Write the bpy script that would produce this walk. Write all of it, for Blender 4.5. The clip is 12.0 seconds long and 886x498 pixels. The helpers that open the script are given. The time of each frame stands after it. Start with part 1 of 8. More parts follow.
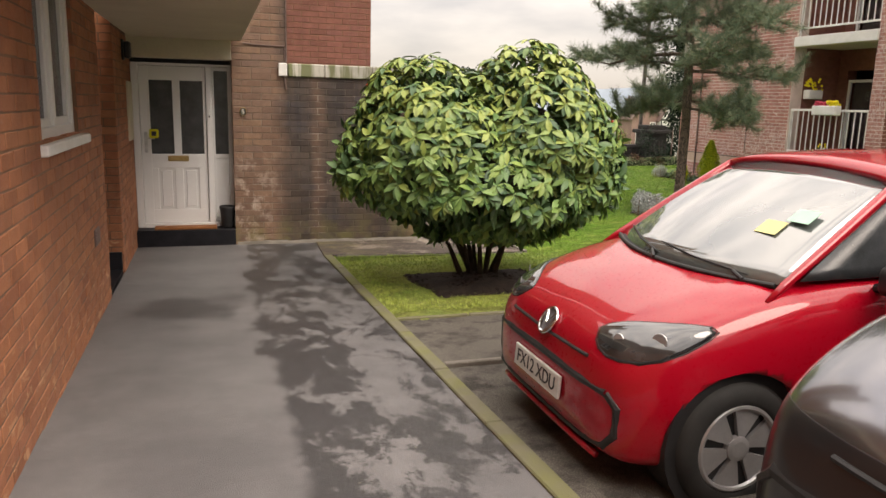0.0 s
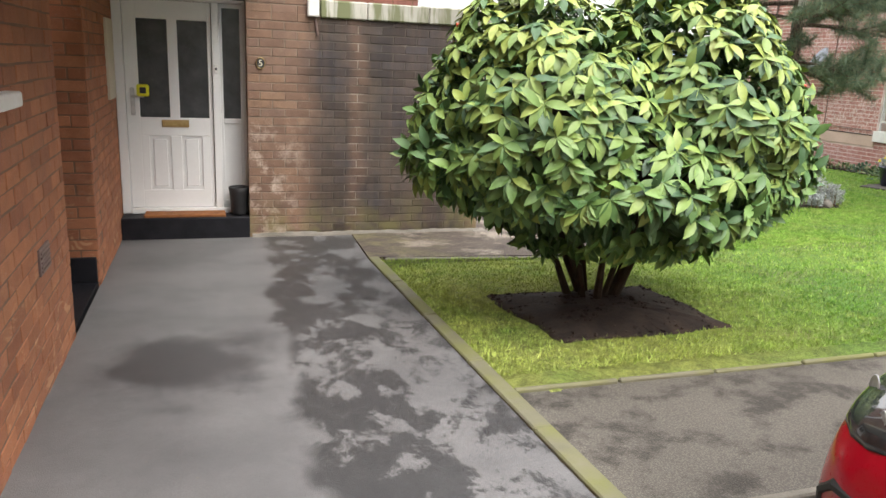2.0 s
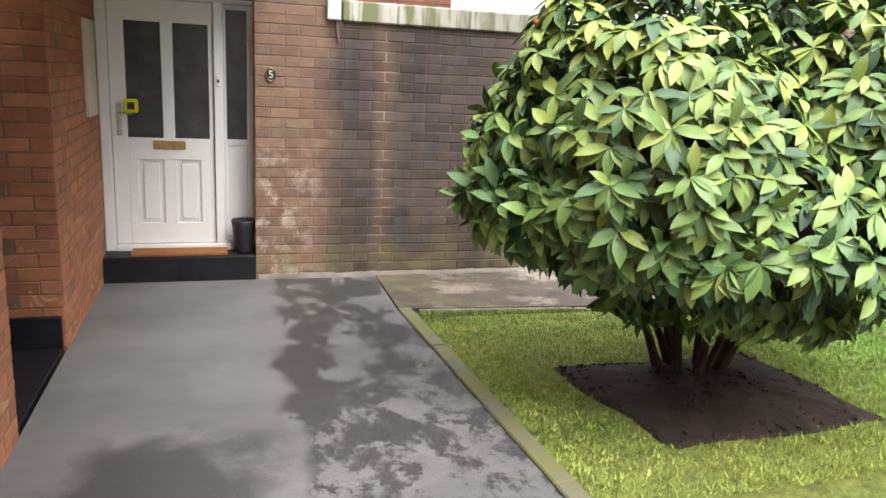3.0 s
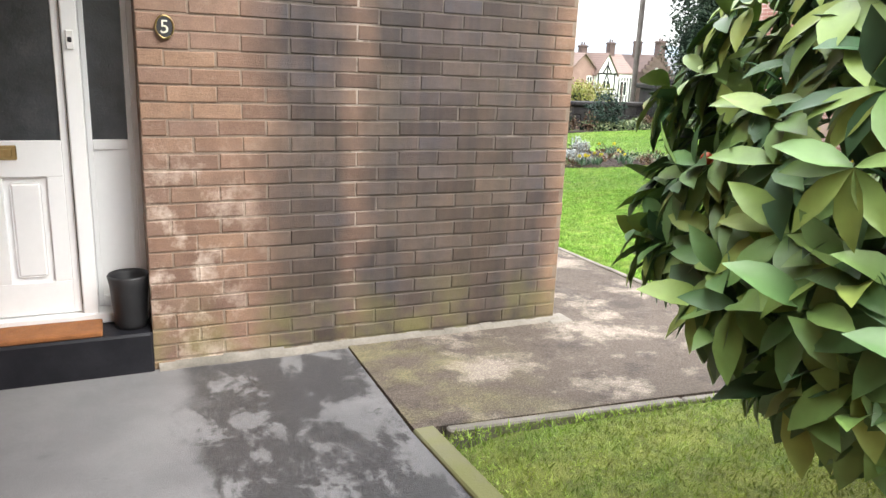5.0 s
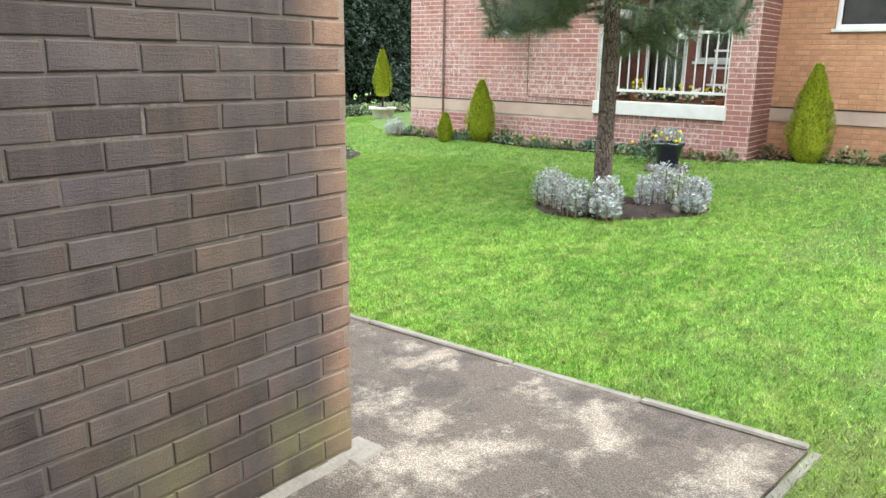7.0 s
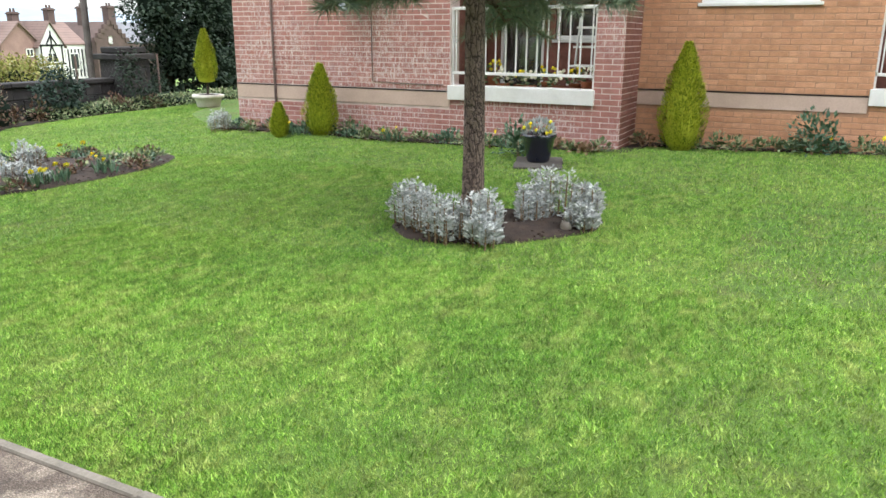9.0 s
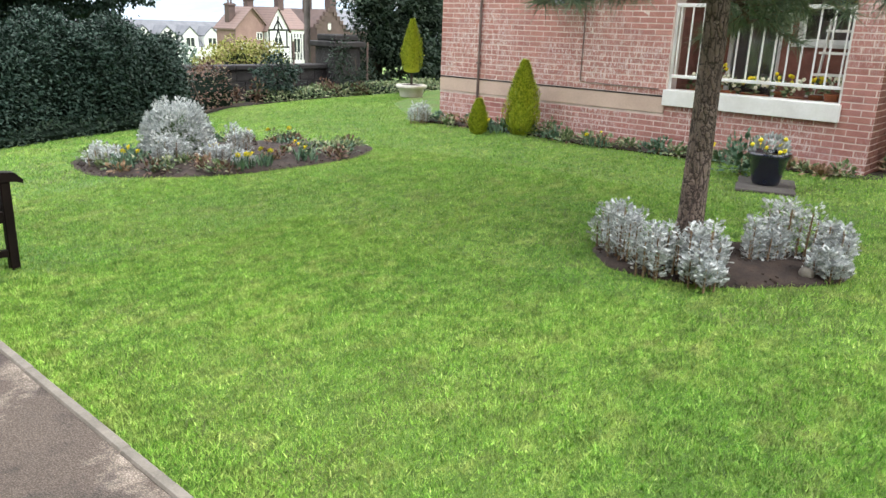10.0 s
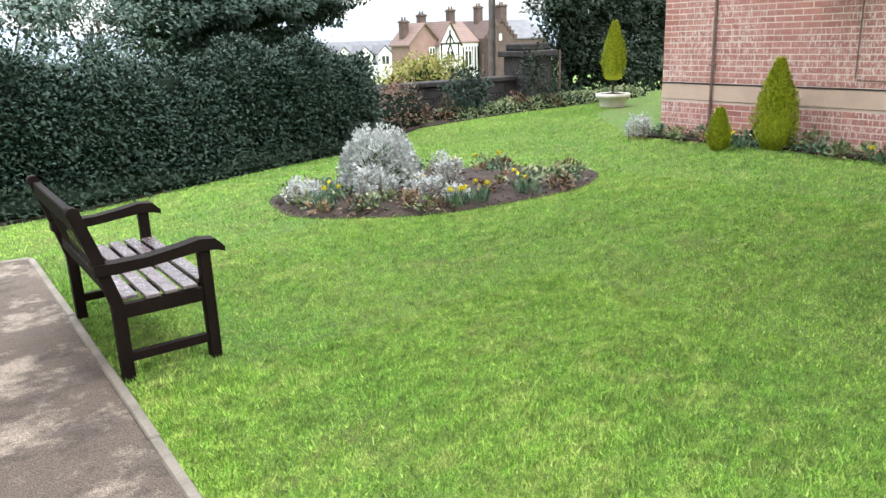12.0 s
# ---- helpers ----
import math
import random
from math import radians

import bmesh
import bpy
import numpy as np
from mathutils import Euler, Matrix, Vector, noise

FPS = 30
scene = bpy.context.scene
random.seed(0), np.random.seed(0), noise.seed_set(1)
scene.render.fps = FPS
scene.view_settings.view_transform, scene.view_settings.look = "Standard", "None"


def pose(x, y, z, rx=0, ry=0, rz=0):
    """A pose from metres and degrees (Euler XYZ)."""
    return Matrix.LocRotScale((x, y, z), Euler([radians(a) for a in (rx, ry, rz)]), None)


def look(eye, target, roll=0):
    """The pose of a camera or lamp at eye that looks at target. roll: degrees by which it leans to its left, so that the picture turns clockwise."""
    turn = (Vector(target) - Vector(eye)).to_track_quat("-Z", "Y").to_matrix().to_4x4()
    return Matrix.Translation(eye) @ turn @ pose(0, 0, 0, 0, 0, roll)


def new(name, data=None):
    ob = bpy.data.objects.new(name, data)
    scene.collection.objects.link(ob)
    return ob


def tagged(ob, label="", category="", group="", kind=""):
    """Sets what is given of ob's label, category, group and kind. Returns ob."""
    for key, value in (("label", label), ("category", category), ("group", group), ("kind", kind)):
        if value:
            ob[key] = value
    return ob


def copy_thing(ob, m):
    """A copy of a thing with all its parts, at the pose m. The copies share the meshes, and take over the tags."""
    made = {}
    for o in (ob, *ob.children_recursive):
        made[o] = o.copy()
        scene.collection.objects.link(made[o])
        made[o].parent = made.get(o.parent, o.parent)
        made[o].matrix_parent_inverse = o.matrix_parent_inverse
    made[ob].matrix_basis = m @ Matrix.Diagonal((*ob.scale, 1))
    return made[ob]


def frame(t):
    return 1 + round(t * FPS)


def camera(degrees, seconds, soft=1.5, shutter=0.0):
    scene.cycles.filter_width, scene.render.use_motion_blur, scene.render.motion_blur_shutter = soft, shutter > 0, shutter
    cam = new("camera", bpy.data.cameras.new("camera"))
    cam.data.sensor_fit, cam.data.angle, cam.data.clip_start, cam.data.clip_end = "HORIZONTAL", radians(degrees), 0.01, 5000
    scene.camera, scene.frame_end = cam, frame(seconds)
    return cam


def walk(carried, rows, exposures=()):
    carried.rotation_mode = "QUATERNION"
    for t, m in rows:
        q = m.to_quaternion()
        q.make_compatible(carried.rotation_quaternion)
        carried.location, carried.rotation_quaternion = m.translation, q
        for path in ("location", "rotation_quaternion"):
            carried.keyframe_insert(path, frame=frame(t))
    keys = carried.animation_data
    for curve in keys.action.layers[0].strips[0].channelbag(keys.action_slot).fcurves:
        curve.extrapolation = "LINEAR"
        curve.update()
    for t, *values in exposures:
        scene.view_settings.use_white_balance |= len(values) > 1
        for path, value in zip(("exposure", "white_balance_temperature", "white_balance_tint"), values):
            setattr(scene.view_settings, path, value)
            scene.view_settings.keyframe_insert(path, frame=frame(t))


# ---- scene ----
cam = camera(61.5, 12.0)
PATH = [
    (0, (-0.002, 0.162, 1.331), (0.575, 2.038, 0.945), 1.5),
    (0.5, (-0.042, 0.728, 1.299), (0.397, 2.639, 0.904), 0.2),
    (1, (-0.089, 1.253, 1.293), (0.415, 3.148, 0.899), 0.2),
    (1.5, (-0.057, 1.887, 1.275), (0.659, 3.704, 0.846), 0.4),
    (2, (-0.096, 2.496, 1.25), (0.483, 4.347, 0.761), 2.6),
    (2.5, (-0.065, 3.094, 1.256), (0.551, 4.936, 0.782), 3.2),
    (3, (-0.04, 3.714, 1.207), (0.525, 5.579, 0.756), 2.9),
    (3.2, (-0.046, 3.958, 1.198), (0.488, 5.829, 0.732), 3.4),
    (4.8, (0.023, 5.919, 1.064), (0.774, 7.706, 0.571), 2.4),
    (5, (0.064, 6.169, 1.075), (0.872, 7.929, 0.576), 2.5),
    (5.5, (0.15, 6.704, 1.019), (1.06, 8.428, 0.571), 1.3),
    (6, (0.268, 7.258, 1.03), (1.445, 8.806, 0.563), 0.5),
    (6.5, (0.504, 7.71, 0.996), (1.81, 9.14, 0.499), -0.1),
    (7, (0.814, 8.125, 0.941), (2.331, 9.332, 0.445), 0.8),
    (7.5, (1.124, 8.449, 0.962), (2.833, 9.347, 0.439), -0.0),
    (7.7, (1.271, 8.572, 0.963), (3.01, 9.4, 0.424), -0.3),
    (9.3, (2.39, 9.139, 0.986), (4.085, 10.044, 0.432), 0.8),
    (9.5, (2.476, 9.204, 0.997), (4.091, 10.243, 0.439), 1.1),
    (10, (2.694, 9.479, 1.005), (4.132, 10.746, 0.432), 2.1),
    (10.5, (2.884, 9.839, 0.982), (4.122, 11.296, 0.394), 1.4),
    (11, (3.016, 10.224, 0.985), (4.052, 11.836, 0.412), 0.4),
    (11.5, (3.109, 10.634, 0.983), (4.123, 12.263, 0.417), -0.3),
    (12, (3.199, 10.993, 0.973), (4.313, 12.559, 0.42), -1.9),
]
walk(cam, [(t, look(eye, target, roll)) for t, eye, target, roll in PATH],
     exposures=((0.0, 0.24, 7650, 16), (1.0, 0.62, 6900, 11), (2.0, 0.85, 6700, 10), (3.2, 1.14, 6600, 10), (5.0, 1.50, 6500, 9), (6.0, 1.42, 6400, 8), (6.5, 1.26, 6250, 6), (7.0, 1.34, 6200, 5), (7.5, 1.05, 6200, 4), (9.5, 0.95, 6400, 10), (10.5, 1.01, 6400, 10), (12.0, 1.14, 6400, 10)))

# ---- world and light ----
SUN_EL, SUN_AZ = 50.0, 152.0          # azimuth clockwise from +y
world = bpy.data.worlds.new("sky")
scene.world = world
world.use_nodes = True
wn, wl = world.node_tree.nodes, world.node_tree.links
wn.clear()
w_out = wn.new("ShaderNodeOutputWorld")
w_bg = wn.new("ShaderNodeBackground")
w_sky = wn.new("ShaderNodeTexSky")
w_sky.sky_type, w_sky.sun_disc = "NISHITA", False
w_sky.sun_elevation, w_sky.sun_rotation = radians(SUN_EL), radians(SUN_AZ)
w_tc = wn.new("ShaderNodeTexCoord")
w_sep = wn.new("ShaderNodeSeparateXYZ")
wl.new(w_tc.outputs["Generated"], w_sep.inputs[0])
# an overcast sky: three times brighter overhead than at the horizon, broken by grey cloud
w_grad = wn.new("ShaderNodeMapRange")
w_grad.inputs["To Min"].default_value, w_grad.inputs["To Max"].default_value = 4.5, 28.0
wl.new(w_sep.outputs["Z"], w_grad.inputs["Value"])
w_map = wn.new("ShaderNodeMapping")
w_map.inputs["Scale"].default_value = (1.6, 1.6, 5.0)
wl.new(w_tc.outputs["Generated"], w_map.inputs["Vector"])
w_noise = wn.new("ShaderNodeTexNoise")
w_noise.inputs["Scale"].default_value, w_noise.inputs["Detail"].default_value = 2.2, 6.0
wl.new(w_map.outputs[0], w_noise.inputs["Vector"])
w_ramp = wn.new("ShaderNodeValToRGB")
w_ramp.color_ramp.elements[0].position, w_ramp.color_ramp.elements[0].color = 0.36, (0.58, 0.61, 0.66, 1)
w_ramp.color_ramp.elements[1].position, w_ramp.color_ramp.elements[1].color = 0.60, (1.0, 1.0, 1.0, 1)
wl.new(w_noise.outputs["Fac"], w_ramp.inputs[0])
w_mul = wn.new("ShaderNodeVectorMath")
w_mul.operation = "SCALE"
wl.new(w_ramp.outputs[0], w_mul.inputs[0])
wl.new(w_grad.outputs[0], w_mul.inputs["Scale"])
w_mix = wn.new("ShaderNodeMix")
w_mix.data_type = "RGBA"
w_mix.inputs["Factor"].default_value = 0.85
wl.new(w_sky.outputs[0], w_mix.inputs["A"])
wl.new(w_mul.outputs[0], w_mix.inputs["B"])
wl.new(w_mix.outputs["Result"], w_bg.inputs["Color"])
w_bg.inputs["Strength"].default_value = 0.13
wl.new(w_bg.outputs[0], w_out.inputs["Surface"])

sun = new("sun", bpy.data.lights.new("sun", "SUN"))
sun.data.energy, sun.data.angle, sun.data.color = 1.7, radians(32), (1.0, 0.96, 0.9)
sa, se = radians(SUN_AZ), radians(SUN_EL)
sun.matrix_world = look((0, 0, 30), (-math.sin(sa) * math.cos(se), -math.cos(sa) * math.cos(se), 30 - math.sin(se)))


# ---- materials ----
class Nodes:
    """A short way to write a node material."""

    def __init__(self, name):
        self.m = bpy.data.materials.new(name)
        self.m.use_nodes = True
        self.n, self.l = self.m.node_tree.nodes, self.m.node_tree.links
        self.bsdf = self.n["Principled BSDF"]
        self.pos = self.n.new("ShaderNodeNewGeometry").outputs["Position"]

    def put(self, socket, v):
        if isinstance(v, bpy.types.NodeSocket):
            self.l.new(v, socket)
        elif isinstance(v, tuple) and len(v) == 3 and socket.type == "RGBA":
            socket.default_value = (*v, 1)
        else:
            socket.default_value = v

    def scaled(self, s, vec=None):
        node = self.n.new("ShaderNodeMapping")
        node.inputs["Scale"].default_value = s
        self.put(node.inputs["Vector"], vec or self.pos)
        return node.outputs[0]

    def noise(self, scale, detail=4.0, rough=0.55, vec=None, dist=0.0):
        node = self.n.new("ShaderNodeTexNoise")
        for k, v in (("Scale", scale), ("Detail", detail), ("Roughness", rough), ("Distortion", dist)):
            node.inputs[k].default_value = v
        self.put(node.inputs["Vector"], vec or self.pos)
        return node.outputs["Fac"]

    def voronoi(self, scale, feature="F1", vec=None):
        node = self.n.new("ShaderNodeTexVoronoi")
        node.feature = feature
        node.inputs["Scale"].default_value = scale
        self.put(node.inputs["Vector"], vec or self.pos)
        return node.outputs["Distance"]

    def ramp(self, v, *stops):
        node = self.n.new("ShaderNodeValToRGB")
        e = node.color_ramp.elements
        while len(e) < len(stops):
            e.new(0.5)
        for el, (p, c) in zip(e, stops):
            el.position, el.color = p, (*c, 1) if isinstance(c, tuple) else (c, c, c, 1)
        self.put(node.inputs[0], v)
        return node.outputs["Color"]

    def rng(self, v, a, b, c=0.0, d=1.0):
        node = self.n.new("ShaderNodeMapRange")
        for k, x in (("From Min", a), ("From Max", b), ("To Min", c), ("To Max", d)):
            node.inputs[k].default_value = x
        self.put(node.inputs["Value"], v)
        return node.outputs[0]

    def mix(self, f, a, b, how="MIX"):
        node = self.n.new("ShaderNodeMix")
        node.data_type, node.blend_type = "RGBA", how
        self.put(node.inputs["Factor"], f)
        self.put(node.inputs["A"], a)
        self.put(node.inputs["B"], b)
        return node.outputs["Result"]

    def math(self, op, a, b=0.0):
        node = self.n.new("ShaderNodeMath")
        node.operation = op
        self.put(node.inputs[0], a)
        self.put(node.inputs[1], b)
        return node.outputs[0]

    def xyz(self, vec=None):
        node = self.n.new("ShaderNodeSeparateXYZ")
        self.put(node.inputs[0], vec or self.pos)
        return node.outputs

    def chance(self):
        """A random number for each object and each loose piece."""
        a = self.n.new("ShaderNodeNewGeometry").outputs["Random Per Island"]
        b = self.n.new("ShaderNodeObjectInfo").outputs["Random"]
        return self.math("FRACT", self.math("ADD", a, b))

    def bump(self, h, strength=0.3, distance=0.01):
        node = self.n.new("ShaderNodeBump")
        node.inputs["Strength"].default_value, node.inputs["Distance"].default_value = strength, distance
        self.put(node.inputs["Height"], h)
        self.l.new(node.outputs[0], self.bsdf.inputs["Normal"])

    def done(self, color, rough=0.6, **more):
        self.put(self.bsdf.inputs["Base Color"], color)
        self.put(self.bsdf.inputs["Roughness"], rough)
        for k, v in more.items():
            self.put(self.bsdf.inputs[k.replace("_", " ")], v)
        return self.m


def surface(name, c1, c2, scale=3.0, fine=60.0, rough=0.7, bump=0.2, grain=0.25, spread=0.0, **more):
    """Two colours mixed by a broad noise, darkened and roughened by a fine one."""
    k = Nodes(name)
    broad = k.ramp(k.noise(scale, 5), (0.35, 0.0), (0.65, 1.0))
    col = k.mix(broad, c1, c2)
    f = k.noise(fine, 6, 0.65)
    col = k.mix(grain, col, k.ramp(f, (0.3, 0.25), (0.7, 1.0)), "MULTIPLY")
    if spread:
        col = k.mix(1.0, col, k.ramp(k.chance(), (0.0, 1 - spread), (1.0, 1.0)), "MULTIPLY")
    if bump:
        k.bump(f, bump, 0.006)
    return k.done(col, k.rng(f, 0.2, 0.8, max(0.0, rough - 0.08), min(1.0, rough + 0.08)), **more)


LIME_X = 1.27


def brick(name, tones, stain=None, efflorescence=0.0):
    """Fired clay: a tone for each brick, sandy grain, fine creases, weathering."""
    k = Nodes(name)
    col = k.ramp(k.chance(), *[(i / (len(tones) - 1), c) for i, c in enumerate(tones)])
    blotch = k.noise(9.0, 5)
    col = k.mix(0.55, col, k.ramp(blotch, (0.3, 0.62), (0.7, 1.12)), "MULTIPLY")
    grain = k.noise(150.0, 5, 0.7)
    col = k.mix(0.6, col, k.ramp(grain, (0.3, 0.45), (0.7, 1.15)), "MULTIPLY")
    smear = k.rng(k.noise(16.0, 6, 0.7, k.scaled((1.0, 1.0, 1.8)), 0.8), 0.56, 0.72, 0.0, 0.30)
    col = k.mix(smear, col, (0.34, 0.27, 0.22))
    if efflorescence:
        salt = k.math("MULTIPLY", k.rng(k.noise(0.8, 3), 0.40, 0.58), k.rng(k.noise(17.0, 6, 0.70, k.scaled((1, 2.4, 0.6)), 1.1), 0.515, 0.575))
        col = k.mix(k.math("MULTIPLY", salt, efflorescence), col, (0.75, 0.68, 0.66))
    if stain:
        col = stain(k, col)
    wave = k.math("ADD", k.noise(60.0, 4, 0.55, k.scaled((0.35, 0.35, 3.0)), 0.8), k.noise(12.0, 5, 0.65))
    k.bump(k.math("ADD", wave, grain), 0.55, 0.005)
    return k.done(col, k.rng(grain, 0.2, 0.8, 0.75, 0.95))


def damp_mask(k):
    """Where the leaking coping has washed the end wall grey-black, with cleaner strips at both ends."""
    o = k.xyz()
    x = k.math("ADD", o["X"], k.math("MULTIPLY", k.math("SUBTRACT", k.noise(2.2, 4), 0.5), 0.30))
    m = k.math("MULTIPLY", k.rng(x, 0.70, 0.92), k.rng(x, 2.58, 2.40))
    m = k.math("MULTIPLY", m, k.rng(k.noise(3.0, 4, 0.6, k.scaled((3.0, 1.0, 0.12))), 0.30, 0.60, 0.78, 1.0))
    strip = k.rng(k.math("ABSOLUTE", k.math("SUBTRACT", x, LIME_X)), 0.02, 0.12, 0.0, 1.0)
    return o, k.math("MULTIPLY", m, k.math("ADD", k.math("MULTIPLY", strip, 0.42), 0.58)), strip


def foot_marks(k, o, col):
    """Lime on the cleaner bricks beside the door and moss at the wall's foot."""
    lime = k.math("MULTIPLY", k.rng(o["X"], 0.85, 0.45), k.rng(k.noise(5.0, 6, 0.7), 0.50, 0.66))
    lime = k.math("MULTIPLY", lime, k.rng(o["Z"], 0.75, 0.35))
    col = k.mix(k.math("MULTIPLY", lime, 0.75), col, (0.66, 0.54, 0.45))
    moss = k.math("MULTIPLY", k.rng(o["Z"], -0.10, -0.50), k.rng(k.noise(4.0, 5), 0.42, 0.62))
    return k.mix(k.math("MULTIPLY", moss, 0.6), col, (0.19, 0.18, 0.06))


def damp_stain(k, col):
    o, m, _ = damp_mask(k)
    cool = k.rng(k.noise(1.3, 4, 0.6), 0.40, 0.60)
    soot = k.mix(cool, (0.068, 0.053, 0.043), (0.035, 0.034, 0.040))
    soot = k.mix(1.0, soot, k.ramp(k.chance(), (0.0, 0.62), (0.5, 1.0), (1.0, 1.35)), "MULTIPLY")
    soot = k.mix(0.7, soot, k.ramp(k.noise(7.0, 6, 0.7), (0.32, 0.55), (0.68, 1.35)), "MULTIPLY")
    return foot_marks(k, o, k.mix(k.math("MULTIPLY", m, 0.93), col, soot))


def damp_joint(k, col):
    """Mortar: sooted like the bricks, but washed white where lime has run out of the joints."""
    o, m, strip = damp_mask(k)
    col = k.mix(k.math("MULTIPLY", m, 0.85), col, (0.060, 0.054, 0.050))
    run = k.math("MULTIPLY", k.rng(strip, 1.0, 0.2), k.rng(k.noise(9.0, 5, 0.65), 0.40, 0.52))
    run = k.math("MAXIMUM", run, k.rng(k.noise(3.4, 7, 0.7), 0.58, 0.66, 0.0, 0.6))
    return foot_marks(k, o, k.mix(k.math("MULTIPLY", run, 0.6), col, (0.42, 0.35, 0.30)))


def wall_wear(k, col):
    """Rubbed, scraped and salt-marked brick beside the footway."""
    o = k.xyz()
    scrape = k.rng(k.noise(6.0, 6, 0.7, k.scaled((1.0, 0.5, 1.3)), 1.2), 0.56, 0.62)
    low = k.rng(o["Z"], 0.5, -0.2)
    col = k.mix(k.math("MULTIPLY", k.math("MULTIPLY", scrape, low), 0.6), col, (0.62, 0.36, 0.20))
    return k.mix(k.rng(k.noise(1.3, 4), 0.45, 0.75, 0.0, 0.45), col, (0.27, 0.125, 0.066))


M = {}
M["brick_pier"] = brick("brick_pier", [(0.21, 0.125, 0.088), (0.27, 0.160, 0.108), (0.24, 0.150, 0.112), (0.31, 0.190, 0.125), (0.19, 0.115, 0.088)], damp_stain)
M["brick_left"] = brick("brick_left", [(0.30, 0.112, 0.055), (0.45, 0.172, 0.080), (0.37, 0.142, 0.076), (0.50, 0.200, 0.095), (0.34, 0.122, 0.062)], wall_wear)
M["brick_red"] = brick("brick_red", [(0.41, 0.172, 0.145), (0.47, 0.205, 0.17), (0.44, 0.198, 0.172), (0.50, 0.235, 0.195), (0.38, 0.155, 0.135)], None, 0.65)
# Set-back wall's red brick; on balcony recesses and pier side it paints shade.
M["brick_back_and_shaded"] = brick("brick_back_and_shaded", [(0.23, 0.090, 0.066), (0.28, 0.112, 0.082), (0.26, 0.105, 0.084)])
M["brick_tan"] = brick("brick_tan", [(0.56, 0.28, 0.155), (0.66, 0.345, 0.195), (0.60, 0.305, 0.165), (0.70, 0.38, 0.225)])
M["mortar"] = brick("pier_mortar", [(0.30, 0.225, 0.165), (0.26, 0.195, 0.15)], damp_joint)
M["mortar_pale"] = surface("mortar_pale", (0.74, 0.60, 0.54), (0.60, 0.48, 0.43), 4, 120, 0.95)
M["mortar_tan"] = surface("mortar_tan", (0.47, 0.27, 0.165), (0.36, 0.205, 0.13), 4, 120, 0.95)
M["mortar_dark"] = surface("mortar_dark", (0.25, 0.135, 0.080), (0.17, 0.10, 0.065), 4, 120, 0.95)
M["cream"] = surface("cream_render", (0.62, 0.56, 0.44), (0.55, 0.49, 0.38), 1.5, 40, 0.85, 0.1, 0.12)
M["band"] = surface("concrete_band", (0.60, 0.45, 0.37), (0.50, 0.37, 0.30), 2, 50, 0.9, 0.15, 0.2)
M["white"] = surface("white_upvc", (0.80, 0.80, 0.79), (0.76, 0.76, 0.76), 2, 30, 0.35, 0.02, 0.04)
M["white_paint"] = surface("white_paint", (0.80, 0.79, 0.77), (0.70, 0.69, 0.66), 4, 40, 0.5, 0.05, 0.1)
M["black_paint"] = surface("black_paint", (0.009, 0.009, 0.012), (0.018, 0.018, 0.022), 6, 60, 0.5, 0.1, 0.3, Specular_IOR_Level=0.2)
M["soil"] = surface("soil", (0.020, 0.012, 0.009), (0.048, 0.030, 0.021), 9, 38, 0.95, 1.0, 0.6)


def make_coping():
    k = Nodes("coping_concrete")
    o = k.xyz()
    col = k.mix(k.noise(8.0, 5), (0.62, 0.60, 0.54), (0.44, 0.43, 0.38))
    run = k.rng(k.noise(4.0, 5, 0.6, k.scaled((2.2, 1.0, 0.25))), 0.42, 0.55)
    col = k.mix(k.math("MULTIPLY", run, 0.88), col, (0.13, 0.15, 0.05))
    col = k.mix(k.math("MULTIPLY", k.rng(o["X"], 1.0, 2.4), 0.55), col, (0.16, 0.15, 0.12))
    k.bump(k.noise(70.0, 5), 0.3, 0.005)
    return k.done(col, 0.9)


